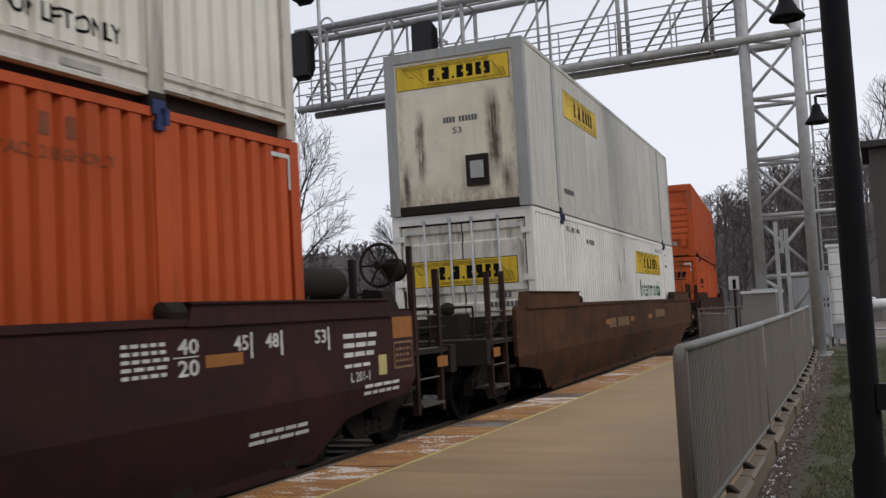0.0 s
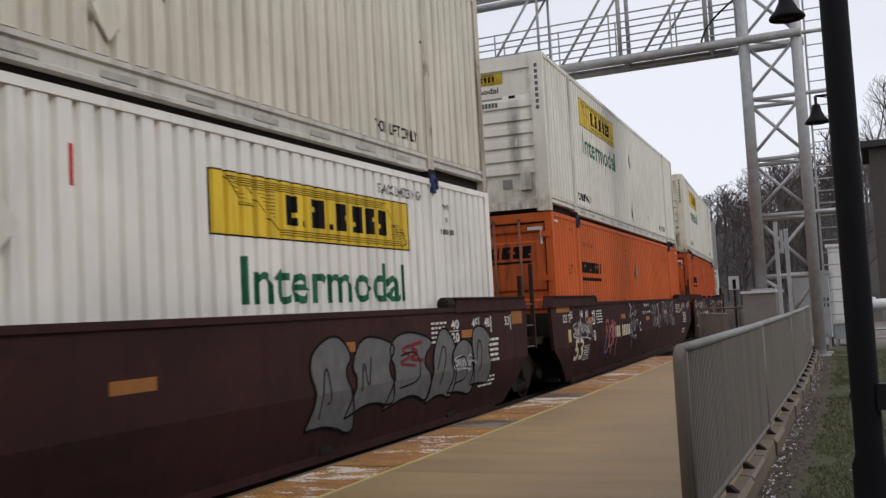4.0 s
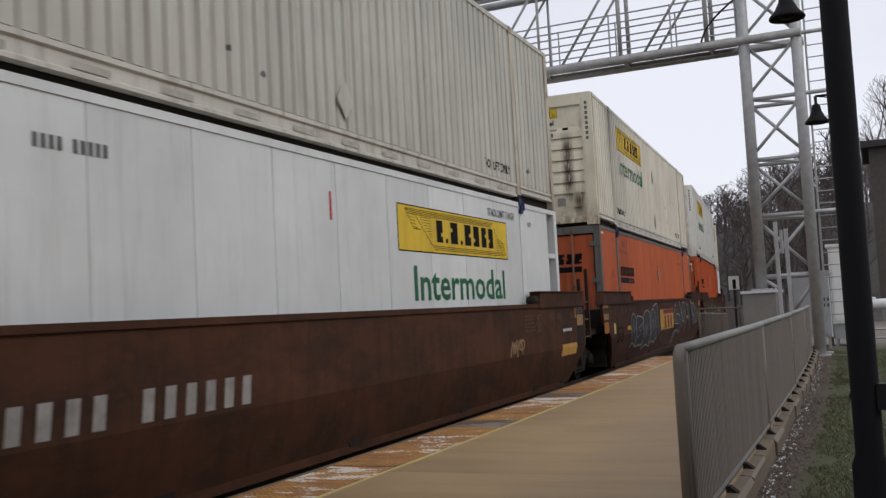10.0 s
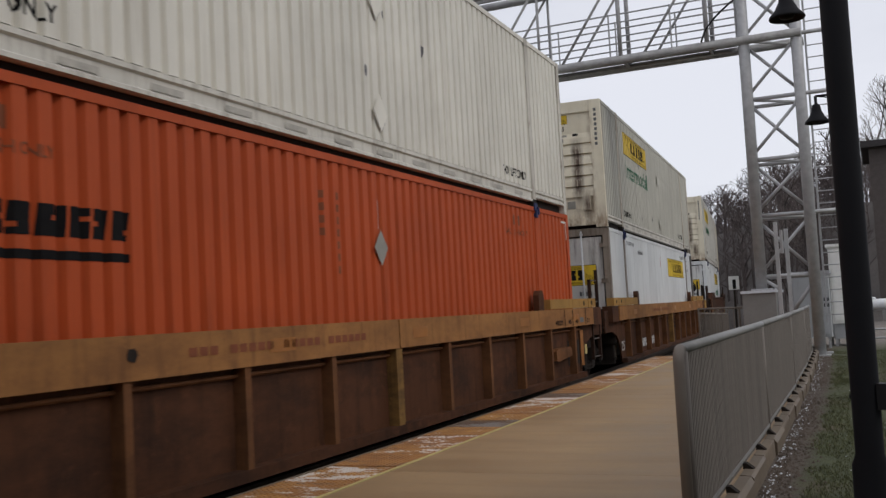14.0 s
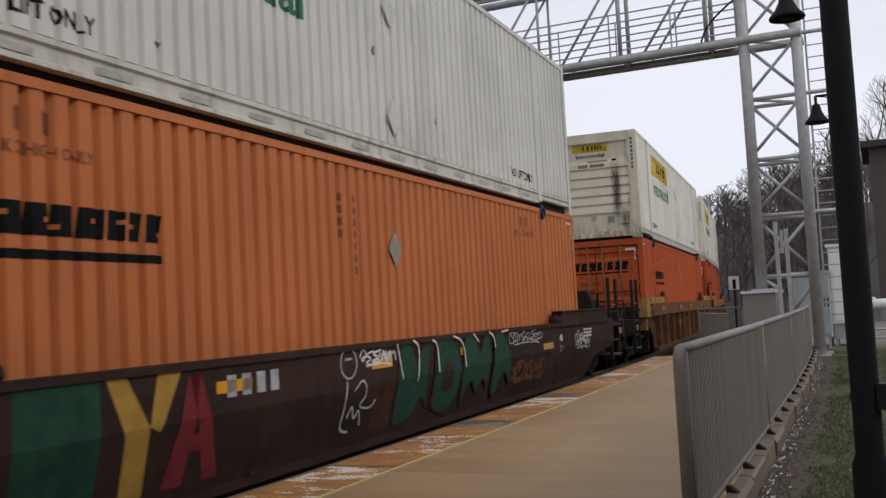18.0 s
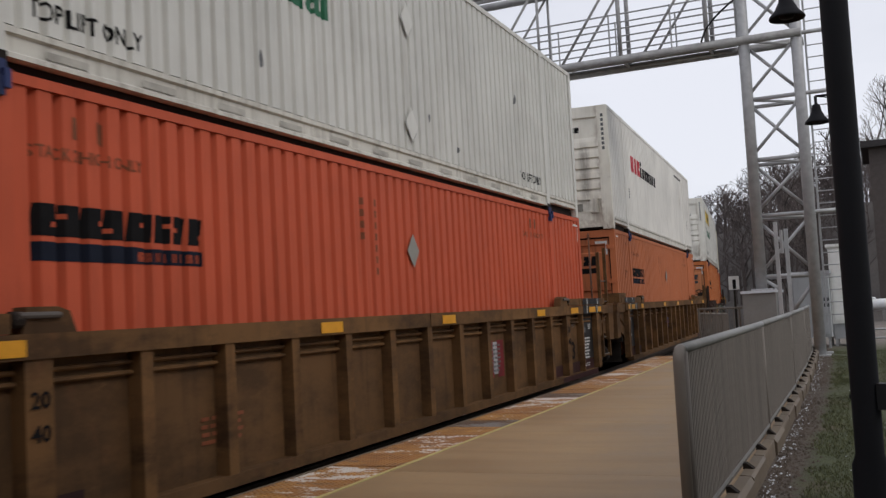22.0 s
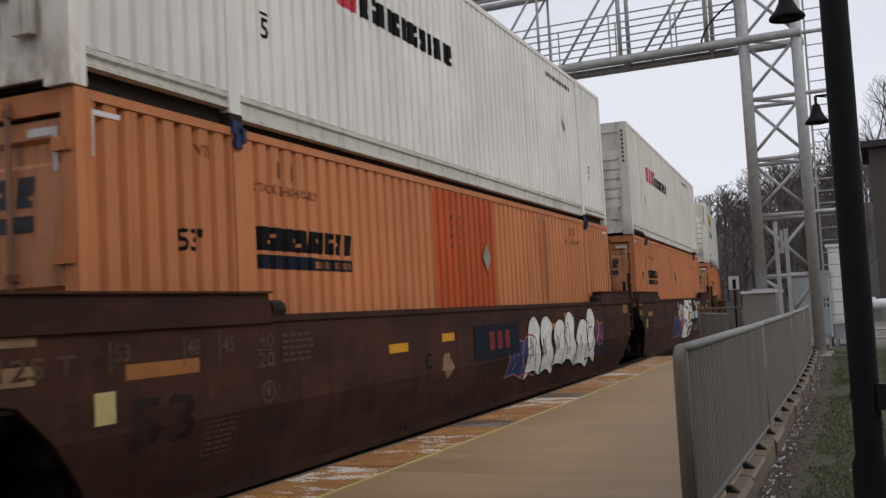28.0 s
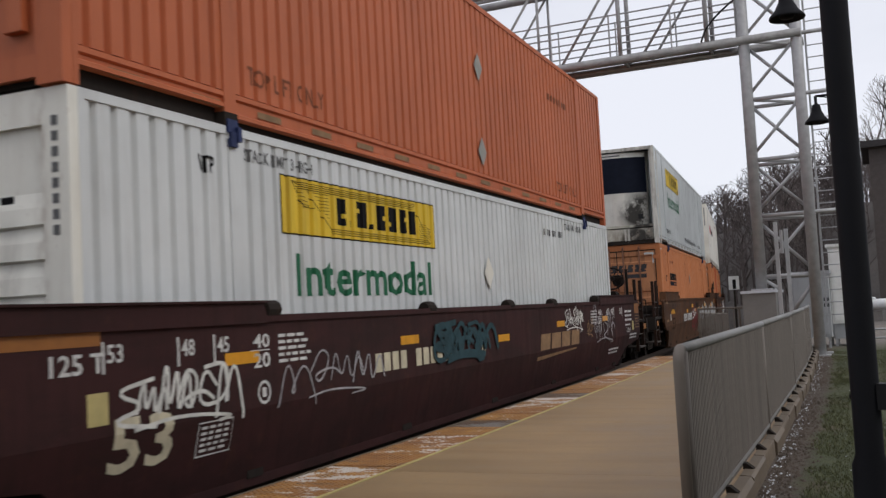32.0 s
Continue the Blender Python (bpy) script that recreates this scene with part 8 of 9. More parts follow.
def throw_up(c, fillmat, linemat, y0, y1, z0, z1, n, seed, lift=0.006):
    """A run of filled graffiti shapes with outlines; they spell nothing."""
    rnd = random.Random(seed)
    cuts = [y0]
    for k in range(n):
        cuts.append(cuts[-1] + rnd.uniform(0.7, 1.4))
    q = (y1 - y0) / (cuts[-1] - y0)
    cuts = [y0 + (v - y0) * q for v in cuts]
    shapes, hgt = [], z1 - z0
    for a, b in zip(cuts, cuts[1:]):
        w, lo, hi = (b - a), z0 + hgt * rnd.uniform(0, 0.18), z1 - hgt * rnd.uniform(0, 0.2)
        lean = rnd.uniform(-0.1, 0.3) * w
        ring = [(-0.1, 0.05), (0.1, 0.45), (-0.05, 0.7), (0.15, 1.0), (0.6, 1.05), (1.12, 0.85), (0.85, 0.6), (1.15, 0.3), (1.05, -0.02), (0.5, 0.12)]
        pts = [(a + w * (x + rnd.uniform(-0.1, 0.1)) + lean * y, lo + (hi - lo) * (y + rnd.uniform(-0.06, 0.06))) for x, y in ring]
        shapes.append((rounded(pts + [pts[0]])[:-1], a, w, lo, hi, lean))

    for k, s in enumerate(shapes):
        c.flat("graffiti_fill", fillmat, lambda bm: poly_shape(bm, s[0]), label="filled spray-paint shape", lift=lift + 0.0006 * (k % 2))

    def line(bm):
        for k, (s, a, w, lo, hi, lean) in enumerate(shapes):
            stroke_shape(bm, s + [s[0]], 0.026, 0.0002 * k)
            hook = rnd.choice(HOOKS)
            stroke_shape(bm, rounded([(a + w * (0.2 + 0.55 * x) + lean * y, lo + (hi - lo) * (0.2 + 0.55 * y)) for x, y in hook[:4]]), 0.02, 0.0002 * k)
    c.flat("graffiti_lettering", linemat, line, label="spray-paint outlines", lift=lift + 0.004)


L_MAROON = "dark maroon smooth-sided well car with white stencils and graffiti"
L_BROWN = "weathered brown smooth-sided well car with graffiti"
L_OCHRE = "dirty ochre well car with ribbed sides and deep top chord"
L_KHAKI = "khaki well car with ribbed sides and black lettered panels"
C_, J_ = "coupler", "joint"
CARS = {
    0: dict(mat="brown", front=C_, rear=C_, label=L_BROWN), 1: dict(mat="tan_brown", front=C_, rear=C_, label="tan-brown smooth-sided well car"),
    2: dict(mat="maroon", front=C_, rear=J_, label=L_MAROON, lugs=(-3.2, -0.1, 3.0)), 3: dict(mat="maroon", front=J_, rear=J_, label=L_MAROON), 4: dict(mat="maroon", front=J_, rear=C_, label=L_MAROON),
    5: dict(mat="brown", front=C_, rear=J_, label=L_BROWN), 6: dict(mat="brown", front=J_, rear=J_, label=L_BROWN, refl="reflector"), 7: dict(mat="warm_brown", front=J_, rear=C_, label="weathered tan-brown smooth-sided well car with amber plates"),
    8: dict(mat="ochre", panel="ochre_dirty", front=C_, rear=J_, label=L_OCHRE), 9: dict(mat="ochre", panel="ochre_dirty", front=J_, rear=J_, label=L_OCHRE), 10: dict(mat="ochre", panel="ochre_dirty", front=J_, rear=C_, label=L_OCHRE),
    11: dict(mat="dark_brown", front=C_, rear=C_, top=0.93, label="dark brown low-sided well car with coloured graffiti", refl="reflector"),
    12: dict(mat="khaki", panel="khaki_sheet", same=1, front=C_, rear=J_, label=L_KHAKI), 13: dict(mat="khaki", panel="khaki_sheet", same=1, front=J_, rear=J_, label=L_KHAKI), 14: dict(mat="khaki", panel="khaki_dirty", same=1, front=J_, rear=C_, label=L_KHAKI),
    15: dict(mat="brown", front=C_, rear=J_, label=L_BROWN, refl="reflector"), 16: dict(mat="brown", front=J_, rear=J_, label=L_BROWN, refl="reflector"), 17: dict(mat="tan_brown", front=J_, rear=C_, label=L_BROWN, refl="reflector"),
    18: dict(mat="maroon", front=C_, rear=C_, label=L_MAROON, lugs=(-2.4, 0.6, 2.9), refl="reflector"),
}
TRAIN = []
for u in range(19):
    spec = CARS[u]
    car = (ribbed_car if "khaki" in spec["mat"] or "ochre" in spec["mat"] else smooth_car)(u, spec)
    TRAIN.append((car.root, u, RAIL_Z))
    if spec["front"] == C_:
        bogie_parts(car.root, BOGIE)
    bogie_parts(car.root, -BOGIE)
    if u in (2, 3, 4, 18):
        standard_marks(car)
    elif u in (5, 6, 7, 15, 16, 17):
        standard_marks(car, "letter_faint", grime53=True)
    elif u == 11:
        car.text("40", 6.0, 6.2, 0.62, 0.74)
        car.lines(3, 7.6, 8.3, 0.62, 0.8, seed=4)
    # what sets each car apart
    if u == 1:
        car.bars(12, -3.4, -1.2, 0.72, 0.92, "letter_tan", skip=(4,))
        car.bars(5, 2.6, 4.2, 0.8, 1.0, "letter_tan")
    if u == 2:
        car.bars(9, -4.17, -2.33, 0.50, 0.74, "letter_cream", skip=(3,))
        car.text("B", -0.93, -0.74, 0.50, 0.74)
        car.text("WELL LD LMT 118,700", -0.45, 0.75, 0.95, 1.03)
        car.bars(9, -0.2, 0.54, 1.12, 1.19, skip=(3, 7), gap=0.4)
        strokes(car, "chalk", 0.034, ((-5.28, 1.26), (-5.18, 0.9), (-5.0, 0.08)), ((-5.28, 1.22), (-4.9, 0.86), (-5.42, 0.77)), ((-5.42, 0.77), (-5.12, 0.62), (-5.2, 0.1)),
                ((-4.97, 1.22), (-4.95, 0.1)), ((-4.81, 1.21), (-4.78, 0.6), (-4.72, 0.08)), ((-4.6, 1.23), (-4.4, 1.18), (-4.64, 1.08), (-4.55, 0.75), (-4.5, 0.04)), ((-4.6, 0.7), (-4.2, 0.71)),
                ((-4.27, 1.23), (-4.33, 0.8), (-4.27, 0.12)), ((-4.27, 1.23), (-4.05, 1.1), (-4.02, 0.55)), ((-4.0, 1.2), (-3.76, 1.22), (-3.7, 0.95), (-3.9, 0.8), (-4.0, 1.0), (-3.95, 1.2)))
        strokes(car, "chalk", 0.03, ((-4.0, 0.5), (-3.76, 0.44), (-4.05, 0.18)), ((-5.4, 0.6), (-5.1, 0.5), (-5.44, 0.3), (-5.05, 0.32), (-5.44, 0.14)), ((-6.9, 0.75), (-6.36, 0.98), (-6.38, 0.56), (-6.8, 0.6), (-6.5, 0.75)), ((-7.6, 0.8), (-7.2, 0.9), (-7.5, 0.6), (-7.0, 0.55)), lift=0.012)
        def bubble(bm):
            """Swollen arches with dripping tails, and a small double loop."""
            for i, (m, w) in enumerate(((1.1, 0.34), (1.46, 0.3), (1.8, 0.28), (2.08, 0.26), (2.53, 0.52))):
                arch = [(m - w / 2 * math.cos(0.35 * k) * (1.06 if k else 1), 0.70 + 0.46 * math.sin(0.35 * k)) for k in range(10)]
                stroke_shape(bm, rounded(arch, 1), 0.034, 0.0004 * i)
                foot = m + w * 0.45
                stroke_shape(bm, rounded([(foot - 0.1, 0.68), (foot + 0.09, 0.5), (foot - 0.02, 0.28), (foot - 0.14 - 0.05 * (i % 2), 0.12)]), 0.03, 0.0004 * i + 0.0002)
            stroke_shape(bm, [(1.48, 0.70), (2.26, 0.69)], 0.034, 0.003)
            for z, r in ((0.94, 0.09), (0.70, 0.125)):
                stroke_shape(bm, [(3.0 + 0.8 * r * math.cos(k * 0.45), z + r * math.sin(k * 0.45)) for k in range(15)], 0.03, 0.0034)
        car.flat("graffiti_lettering", "bright_chalk", bubble, label="large white spray-paint bubble outline", lift=0.007)
    if u == 3:
        car.bars(9, -4.1, -2.33, 0.50, 0.74, "letter_cream", skip=(3,))
        car.text("C", -1.09, -0.87, 0.52, 0.74)
        car.text("WELL LD LMT 118,700", -0.55, 0.62, 0.92, 1.0)
        car.bars(9, -0.3, 0.44, 1.11, 1.18, skip=(3, 7), gap=0.4)
        tags(car, [("chalk", -7.9, -6.4, 0.55, 0.98, 7, 0.03), ("pink_spray", -5.1, -4.15, 0.0, 0.98, 3, 0.06)])
        strokes(car, "chalk", 0.032, ((-2.45, 1.24), (-2.1, 1.12), (-1.95, 1.15), (-2.4, 0.86), (-2.0, 0.95)), ((-2.2, 1.2), (-2.1, 0.5), (-2.03, 0.17)), ((-2.0, 0.95), (-1.85, 1.0), (-1.8, 0.9), (-1.6, 1.02), (-1.44, 1.03), (-1.6, 0.9)), ((-1.78, 1.05), (-1.64, 1.24)),
                ((-2.34, 0.75), (-2.25, 0.42)), ((-2.0, 0.8), (-2.34, 0.42)), ((-2.2, 0.55), (-1.95, 0.42)), ((-1.85, 0.85), (-1.95, 0.55)), ((-1.7, 0.85), (-1.85, 0.55)), ((-1.6, 0.8), (-1.72, 0.55)), ((-1.6, 0.78), (-1.45, 0.82), (-1.26, 0.78)), ((-1.35, 0.8), (-1.45, 0.66)), ((-1.95, 0.4), (-1.7, 0.5), (-1.8, 0.35), (-1.5, 0.5), (-1.6, 0.32), (-1.5, 0.43)))
        for row_z, y0 in ((0.9, 0.8), (0.58, 0.98)):
            strokes(car, "chalk", 0.03, *[((y0 + 0.36 * k, row_z + 0.3), (y0 + 0.36 * k - 0.02, row_z), (y0 + 0.36 * k + 0.2, row_z + 0.02), (y0 + 0.36 * k + 0.24, row_z + 0.3), (y0 + 0.36 * k + 0.36, row_z + 0.06)) for k in range(2)], lift=0.008 + 0.003 * (y0 > 0.9))
        strokes(car, "chalk", 0.036, ((1.66, 1.1), (2.05, 1.17)), ((1.8, 1.23), (1.85, 0.75), (1.9, 0.5)), ((1.98, 1.1), (2.02, 0.85), (1.85, 0.72)), ((2.02, 0.85), (2.3, 0.79), (2.1, 0.7), (2.02, 0.5)), ((1.65, 0.62), (1.72, 0.85), (1.74, 0.52)))
        strokes(car, "chalk", 0.03, ((2.62, 1.23), (2.75, 0.9), (2.67, 0.74)), ((2.7, 1.2), (3.05, 1.2), (2.8, 0.95), (3.0, 0.62)), ((3.05, 0.95), (3.1, 0.7), (3.2, 0.95)), ((3.25, 1.2), (3.22, 0.65)), ((3.4, 1.22), (3.38, 0.6)), ((3.55, 0.9), (3.5, 0.54)), ((3.6, 1.2), (3.8, 1.22), (3.7, 0.9), (3.72, 0.64)))
        strokes(car, "chalk", 0.028, ((4.2, 0.99), (4.25, 1.2), (4.35, 1.0), (4.4, 1.22)), ((4.45, 1.2), (4.52, 1.05), (4.62, 1.22)), ((4.53, 1.05), (4.55, 0.81)), ((4.78, 1.2), (4.66, 1.12), (4.76, 1.02), (4.64, 0.95)), ((3.93, 0.55), (4.0, 0.75), (4.35, 0.85), (4.0, 0.95)),
                ((4.3, 0.8), (4.35, 0.5)), ((4.3, 0.8), (4.5, 0.72), (4.35, 0.65), (4.5, 0.5)), ((4.6, 0.78), (4.6, 0.5), (4.75, 0.6), (4.6, 0.78)), ((4.92, 0.75), (4.8, 0.66), (4.92, 0.56), (4.78, 0.48)))
        tags(car, [("blue_spray", -5.4, -4.9, 0.1, 0.7, 2, 0.04)])
    if u == 4:
        car.bars(9, -4.1, -2.33, 0.50, 0.74, "letter_cream", skip=(3,))
        throw_up(car, "letter_grey", "letter_dark", 2.6, 7.2, 0.05, 1.02, 6, 44)
        tags(car, [("red_spray", 4.4, 4.9, 0.6, 0.95, 2, 0.04), ("chalk", 5.9, 6.6, 0.45, 0.7, 4, 0.02), ("chalk", -2.4, -1.5, 0.3, 1.1, 4, 0.03)])
    if u in (5, 7):
        na, nb = (1.84, 4.68) if u == 5 else (-4.66, -1.96)
        car.bars(11, na, nb, 0.54, 0.78, "number_grey", skip=(4,), gap=0.5, lean=0.03)
    if u == 5:
        shape(car, "thin_green_spray", (-5.05, 0.05), (-4.92, 0.6), (-4.81, 1.0), (-4.66, 0.98), (-4.5, 0.56), (-4.3, 0.62), (-4.15, 0.45), (-4.25, 0.1), (-4.6, 0.0), line="pale_green_spray", width=0.07)
        shape(car, "thin_green_spray", (-4.1, 0.1), (-4.05, 0.75), (-3.85, 0.95), (-3.6, 0.88), (-3.45, 0.6), (-3.2, 0.5), (-3.2, 0.12), (-3.6, -0.02), line="pale_green_spray", width=0.06, lift=0.010)
        shape(car, "thin_green_spray", (-3.15, 0.3), (-3.3, 0.8), (-3.05, 0.95), (-2.85, 0.9), (-2.95, 0.5), (-2.75, 0.1), (-3.0, 0.0), line="pale_green_spray", width=0.05, lift=0.014)
        shape(car, "thin_green_spray", (-2.7, 0.1), (-2.75, 0.85), (-2.5, 0.96), (-2.24, 0.9), (-2.1, 0.6), (-1.6, 0.5), (-2.0, 0.4), (-2.05, 0.05), (-2.4, 0.3), line="pale_green_spray", width=0.05, lift=0.018)
        strokes(car, "pale_green_spray", 0.06, ((-3.75, 0.75), (-3.8, 0.4), (-3.55, 0.35), (-3.5, 0.15), (-3.75, 0.1), (-3.8, 0.3)), ((-4.6, 0.5), (-4.4, 0.3), (-4.45, 0.0)), ((-2.4, 0.7), (-2.3, 0.5)), lift=0.024)
        strokes(car, "letter_tan", 0.03, ((-4.2, 1.12), (-3.9, 1.2), (-3.6, 1.1)), ((-3.2, 1.12), (-2.9, 1.2), (-2.7, 1.1)), ((-2.2, 1.1), (-1.9, 1.22), (-1.6, 1.12)))
    if u == 7:
        tags(car, [("letter_tan", 4.6, 5.2, 0.5, 0.8, 3, 0.05), ("letter_faint", -7.76, -6.45, 0.6, 1.2, 6, 0.035)])
    if u == 6:
        car.flat("logo_panel", "yellow_spray", lambda bm: rect_shape(bm, -1.5, 1.15, 0.42, 0.99), label="faded ochre logo panel")
        car.flat("logo_panel", "red_spray", lambda bm: [rect_shape(bm, -0.9, 1.12, 0.86, 0.98)] + [rect_shape(bm, y, y + 0.3, 0.46, 0.81) for y in (-0.75, -0.15, 0.45)], label="dark red logo shapes", lift=0.008)
        shape(car, "letter_grey_dark", (0.88, -0.05), (1.15, 0.3), (1.95, 0.32), (2.3, 0.18), (2.75, 0.4), (2.8, 0.63), (2.4, 0.82), (1.75, 0.78), (1.8, 0.95), (2.03, 1.19), (1.5, 1.0), (1.28, 0.7), (1.4, 0.5), (2.2, 0.52), (2.25, 0.38), (1.5, 0.25), line="silver_spray", width=0.024)
        shape(car, "letter_grey_dark", (2.54, 1.18), (2.8, 1.2), (2.85, 0.7), (3.1, 0.31), (3.2, 0.6), (3.05, 0.8), (3.31, 1.2), (3.6, 1.1), (4.13, 1.18), (4.0, 0.85), (4.3, 0.7), (4.03, 0.07), (3.8, 0.5), (3.4, 0.55), line="silver_spray", width=0.024, lift=0.010)
        shape(car, "letter_grey_dark", (4.43, 1.2), (4.6, 1.0), (5.07, 1.21), (5.0, 0.8), (5.3, 0.6), (5.25, 0.14), (4.9, 0.4), (4.6, 0.75), line="silver_spray", width=0.024, lift=0.014)
        shape(car, "letter_grey_dark", (5.5, 1.2), (6.06, 1.05), (6.3, 1.15), (7.54, 0.7), (7.05, 0.32), (6.6, 0.55), (6.2, 0.3), (5.7, 0.7), line="silver_spray", width=0.024, lift=0.018)
        strokes(car, "silver_spray", 0.02, ((3.5, 1.0), (3.6, 0.7), (3.85, 0.95), (3.7, 0.6)), ((5.9, 0.9), (6.1, 0.6), (6.5, 0.8)), ((1.6, 0.85), (1.55, 0.65), (1.75, 0.62)), lift=0.024)
        shape(car, "letter_grey_dark", (-2.7, 1.1), (-2.21, 1.16), (-1.96, 1.19), (-1.91, 0.43), (-2.2, 0.2), (-2.7, 0.3), line="silver_spray", width=0.024)
        throw_up(car, "letter_grey_dark", "silver_spray", -6.2, -2.6, 0.0, 1.05, 4, 67, 0.012)
        strokes(car, "silver_spray", 0.022, ((-1.93, 0.29), (-1.6, 0.55), (-1.45, 0.5), (-1.45, 0.15)), ((-1.3, 0.2), (-1.1, 0.05)), lift=0.024)
        tags(car, [("teal_spray", -4.2, -3.2, 0.1, 1.1, 3, 0.09)])
    if u == 8:
        car.bars(10, -5.3, -3.1, 0.12, 0.32, "letter_white", 1.405, skip=(4,), gap=0.4)
        car.text("53", 1.05, 1.6, 0.40, 0.68, "letter_dark", 1.405)
        car.text("MAX GROSS WT FOR 20 FT CONTAINERS", -3.75, -0.8, 0.97, 1.05, "letter_brown", 1.541)
        car.text("25", -7.9, -7.55, 0.16, 0.38, "letter_white", 1.405)
    if u == 9:
        for s_, y in (("40/20", 6.04), ("45", 6.82), ("48", 7.28), ("53", 8.08)):
            car.text(s_, y, y + (0.44 if "/" in s_ else 0.2), 0.90, 0.98, "letter_soot", 1.541)
        for y in (6.62, 7.12, 8.0):
            car.flat("gauge_line", "letter_soot", lambda bm: rect_shape(bm, y - 0.02, y + 0.02, 0.865, 1.16), 1.541)
        car.flat("label_plate", "letter_grey", lambda bm: rect_shape(bm, 7.6, 7.85, 0.91, 1.0), 1.541, "small dark label plate")
        car.add("step_block", prism(bmesh.new(), [(6.15, 0.30), (6.15, 0.46), (6.25, 0.5), (7.05, 0.5), (7.1, 0.44), (7.1, 0.34), (6.3, 0.28)], 0, 1.39, 1.5), "ochre_rib", "projecting ochre steel step block", bevel=0.01)
        car.bars(22, -3.73, -0.8, 0.98, 1.05, "letter_brown", 1.541, skip=(3, 9, 15))
        car.flat("grease_spot", "grime", lambda bm: poly_shape(bm, blob(-4.35, 1.03, 0.07, 0.06, 3, 12, 0.3)), 1.541, "dark grease spot")
        car.flat("dark_panel", "grime", lambda bm: rect_shape(bm, 7.13, 7.93, 0.15, 0.6), 1.402, "dark rectangular patch")
    if u == 10:
        car.bars(8, -3.0, -1.2, 0.45, 0.62, "letter_tan", 1.405)
    if u == 11:
        car.bars(4, -3.6, -2.75, 0.62, 0.8, "chalk", gap=0.4)
        car.flat("graffiti", "green_spray", lambda bm: rect_shape(bm, -5.75, -5.0, 0.05, 0.88), label="green painted block")
        car.flat("graffiti", "yellow_spray", lambda bm: (poly_shape(bm, [(-4.95, 0.9), (-4.75, 0.9), (-4.5, 0.5), (-4.5, 0.0), (-4.75, 0.0), (-4.75, 0.45)]), poly_shape(bm, [(-4.4, 0.9), (-4.12, 0.9), (-4.38, 0.45), (-4.5, 0.5)])), label="yellow painted shape")
        car.flat("graffiti", "red_spray", lambda bm: (poly_shape(bm, [(-4.3, 0.0), (-4.05, 0.0), (-3.9, 0.85), (-4.05, 0.85)]), poly_shape(bm, [(-4.05, 0.85), (-3.9, 0.85), (-3.6, 0.0), (-3.8, 0.0)]), rect_shape(bm, -4.08, -3.72, 0.25, 0.38, 0.001)), label="red painted shape", lift=0.007)
        shape(car, "green_spray", (-0.4, -0.02), (-0.36, 0.9), (0.05, 0.9), (0.12, 0.62), (0.35, 0.88), (0.6, 0.86), (0.42, 0.5), (0.56, 0.02), (0.3, 0.3), (0.1, 0.0), line="dark_brown", width=0.04)
        shape(car, "green_spray", (0.62, 0.1), (0.66, 0.88), (1.05, 0.92), (1.4, 0.8), (1.56, 0.4), (1.35, 0.0), (0.9, -0.02), line="dark_brown", width=0.04, lift=0.012)
        shape(car, "green_spray", (1.56, 0.0), (1.55, 0.9), (1.95, 0.92), (2.15, 0.6), (2.35, 0.9), (2.6, 0.88), (2.56, 0.1), (2.3, 0.35), (2.1, 0.1), (1.85, 0.38), line="dark_brown", width=0.04, lift=0.018)
        shape(car, "green_spray", (2.66, 0.05), (2.7, 0.9), (3.17, 0.91), (3.45, 0.5), (3.5, 0.05), (3.15, 0.4), (2.9, 0.0), line="dark_brown", width=0.04, lift=0.024)
        shape(car, "brown", (0.9, 0.3), (0.95, 0.6), (1.15, 0.62), (1.25, 0.35), (1.1, 0.2), lift=0.018)
        strokes(car, "bright_chalk", 0.026, ((-0.42, 0.9), (-0.3, 0.5)), ((0.0, 0.92), (0.18, 0.85), (0.1, 0.45)), ((0.55, 0.9), (0.7, 0.85), (0.72, 0.5)), ((1.2, 0.92), (1.55, 0.84), (1.6, 0.5)), ((1.9, 0.92), (2.1, 0.8)), ((2.5, 0.92), (2.7, 0.85), (2.72, 0.7)), ((3.0, 0.9), (3.3, 0.92)), lift=0.032)
        strokes(car, "chalk", 0.026, tuple((-1.51 + 0.17 * math.cos(0.5 * k), 0.76 + 0.16 * math.sin(0.5 * k)) for k in range(14)), ((-1.58, 0.8), (-1.44, 0.8)), ((-1.56, 0.58), (-1.56, 0.3), (-1.64, 0.1), (-1.43, 0.06)), ((-1.4, 0.47), (-1.2, 0.6), (-1.1, 0.4), (-1.3, 0.3), (-1.0, 0.25), (-0.89, 0.34)), ((-1.5, 0.2), (-1.4, 0.35), (-1.35, 0.15), (-1.25, 0.3), (-1.2, 0.1)))
        tags(car, [("bright_chalk", -1.26, -0.5, 0.68, 0.88, 6, 0.024), ("chalk", 3.4, 4.9, 0.66, 0.88, 8, 0.02), ("ochre_rib", 3.4, 5.2, 0.08, 0.45, 6, 0.05), ("chalk", 6.9, 7.9, 0.42, 0.74, 6, 0.03)])
        car.flat("label_plate", "gold_plate", lambda bm: rect_shape(bm, 5.07, 5.62, 0.53, 0.63), label="dirty amber plate")
        car.text("20", 6.0, 6.2, 0.44, 0.56, "letter_tan")
        car.flat("paint_block", "ochre_dirty", lambda bm: rect_shape(bm, -0.95, -0.5, 0.0, 0.5), label="dull ochre painted block")
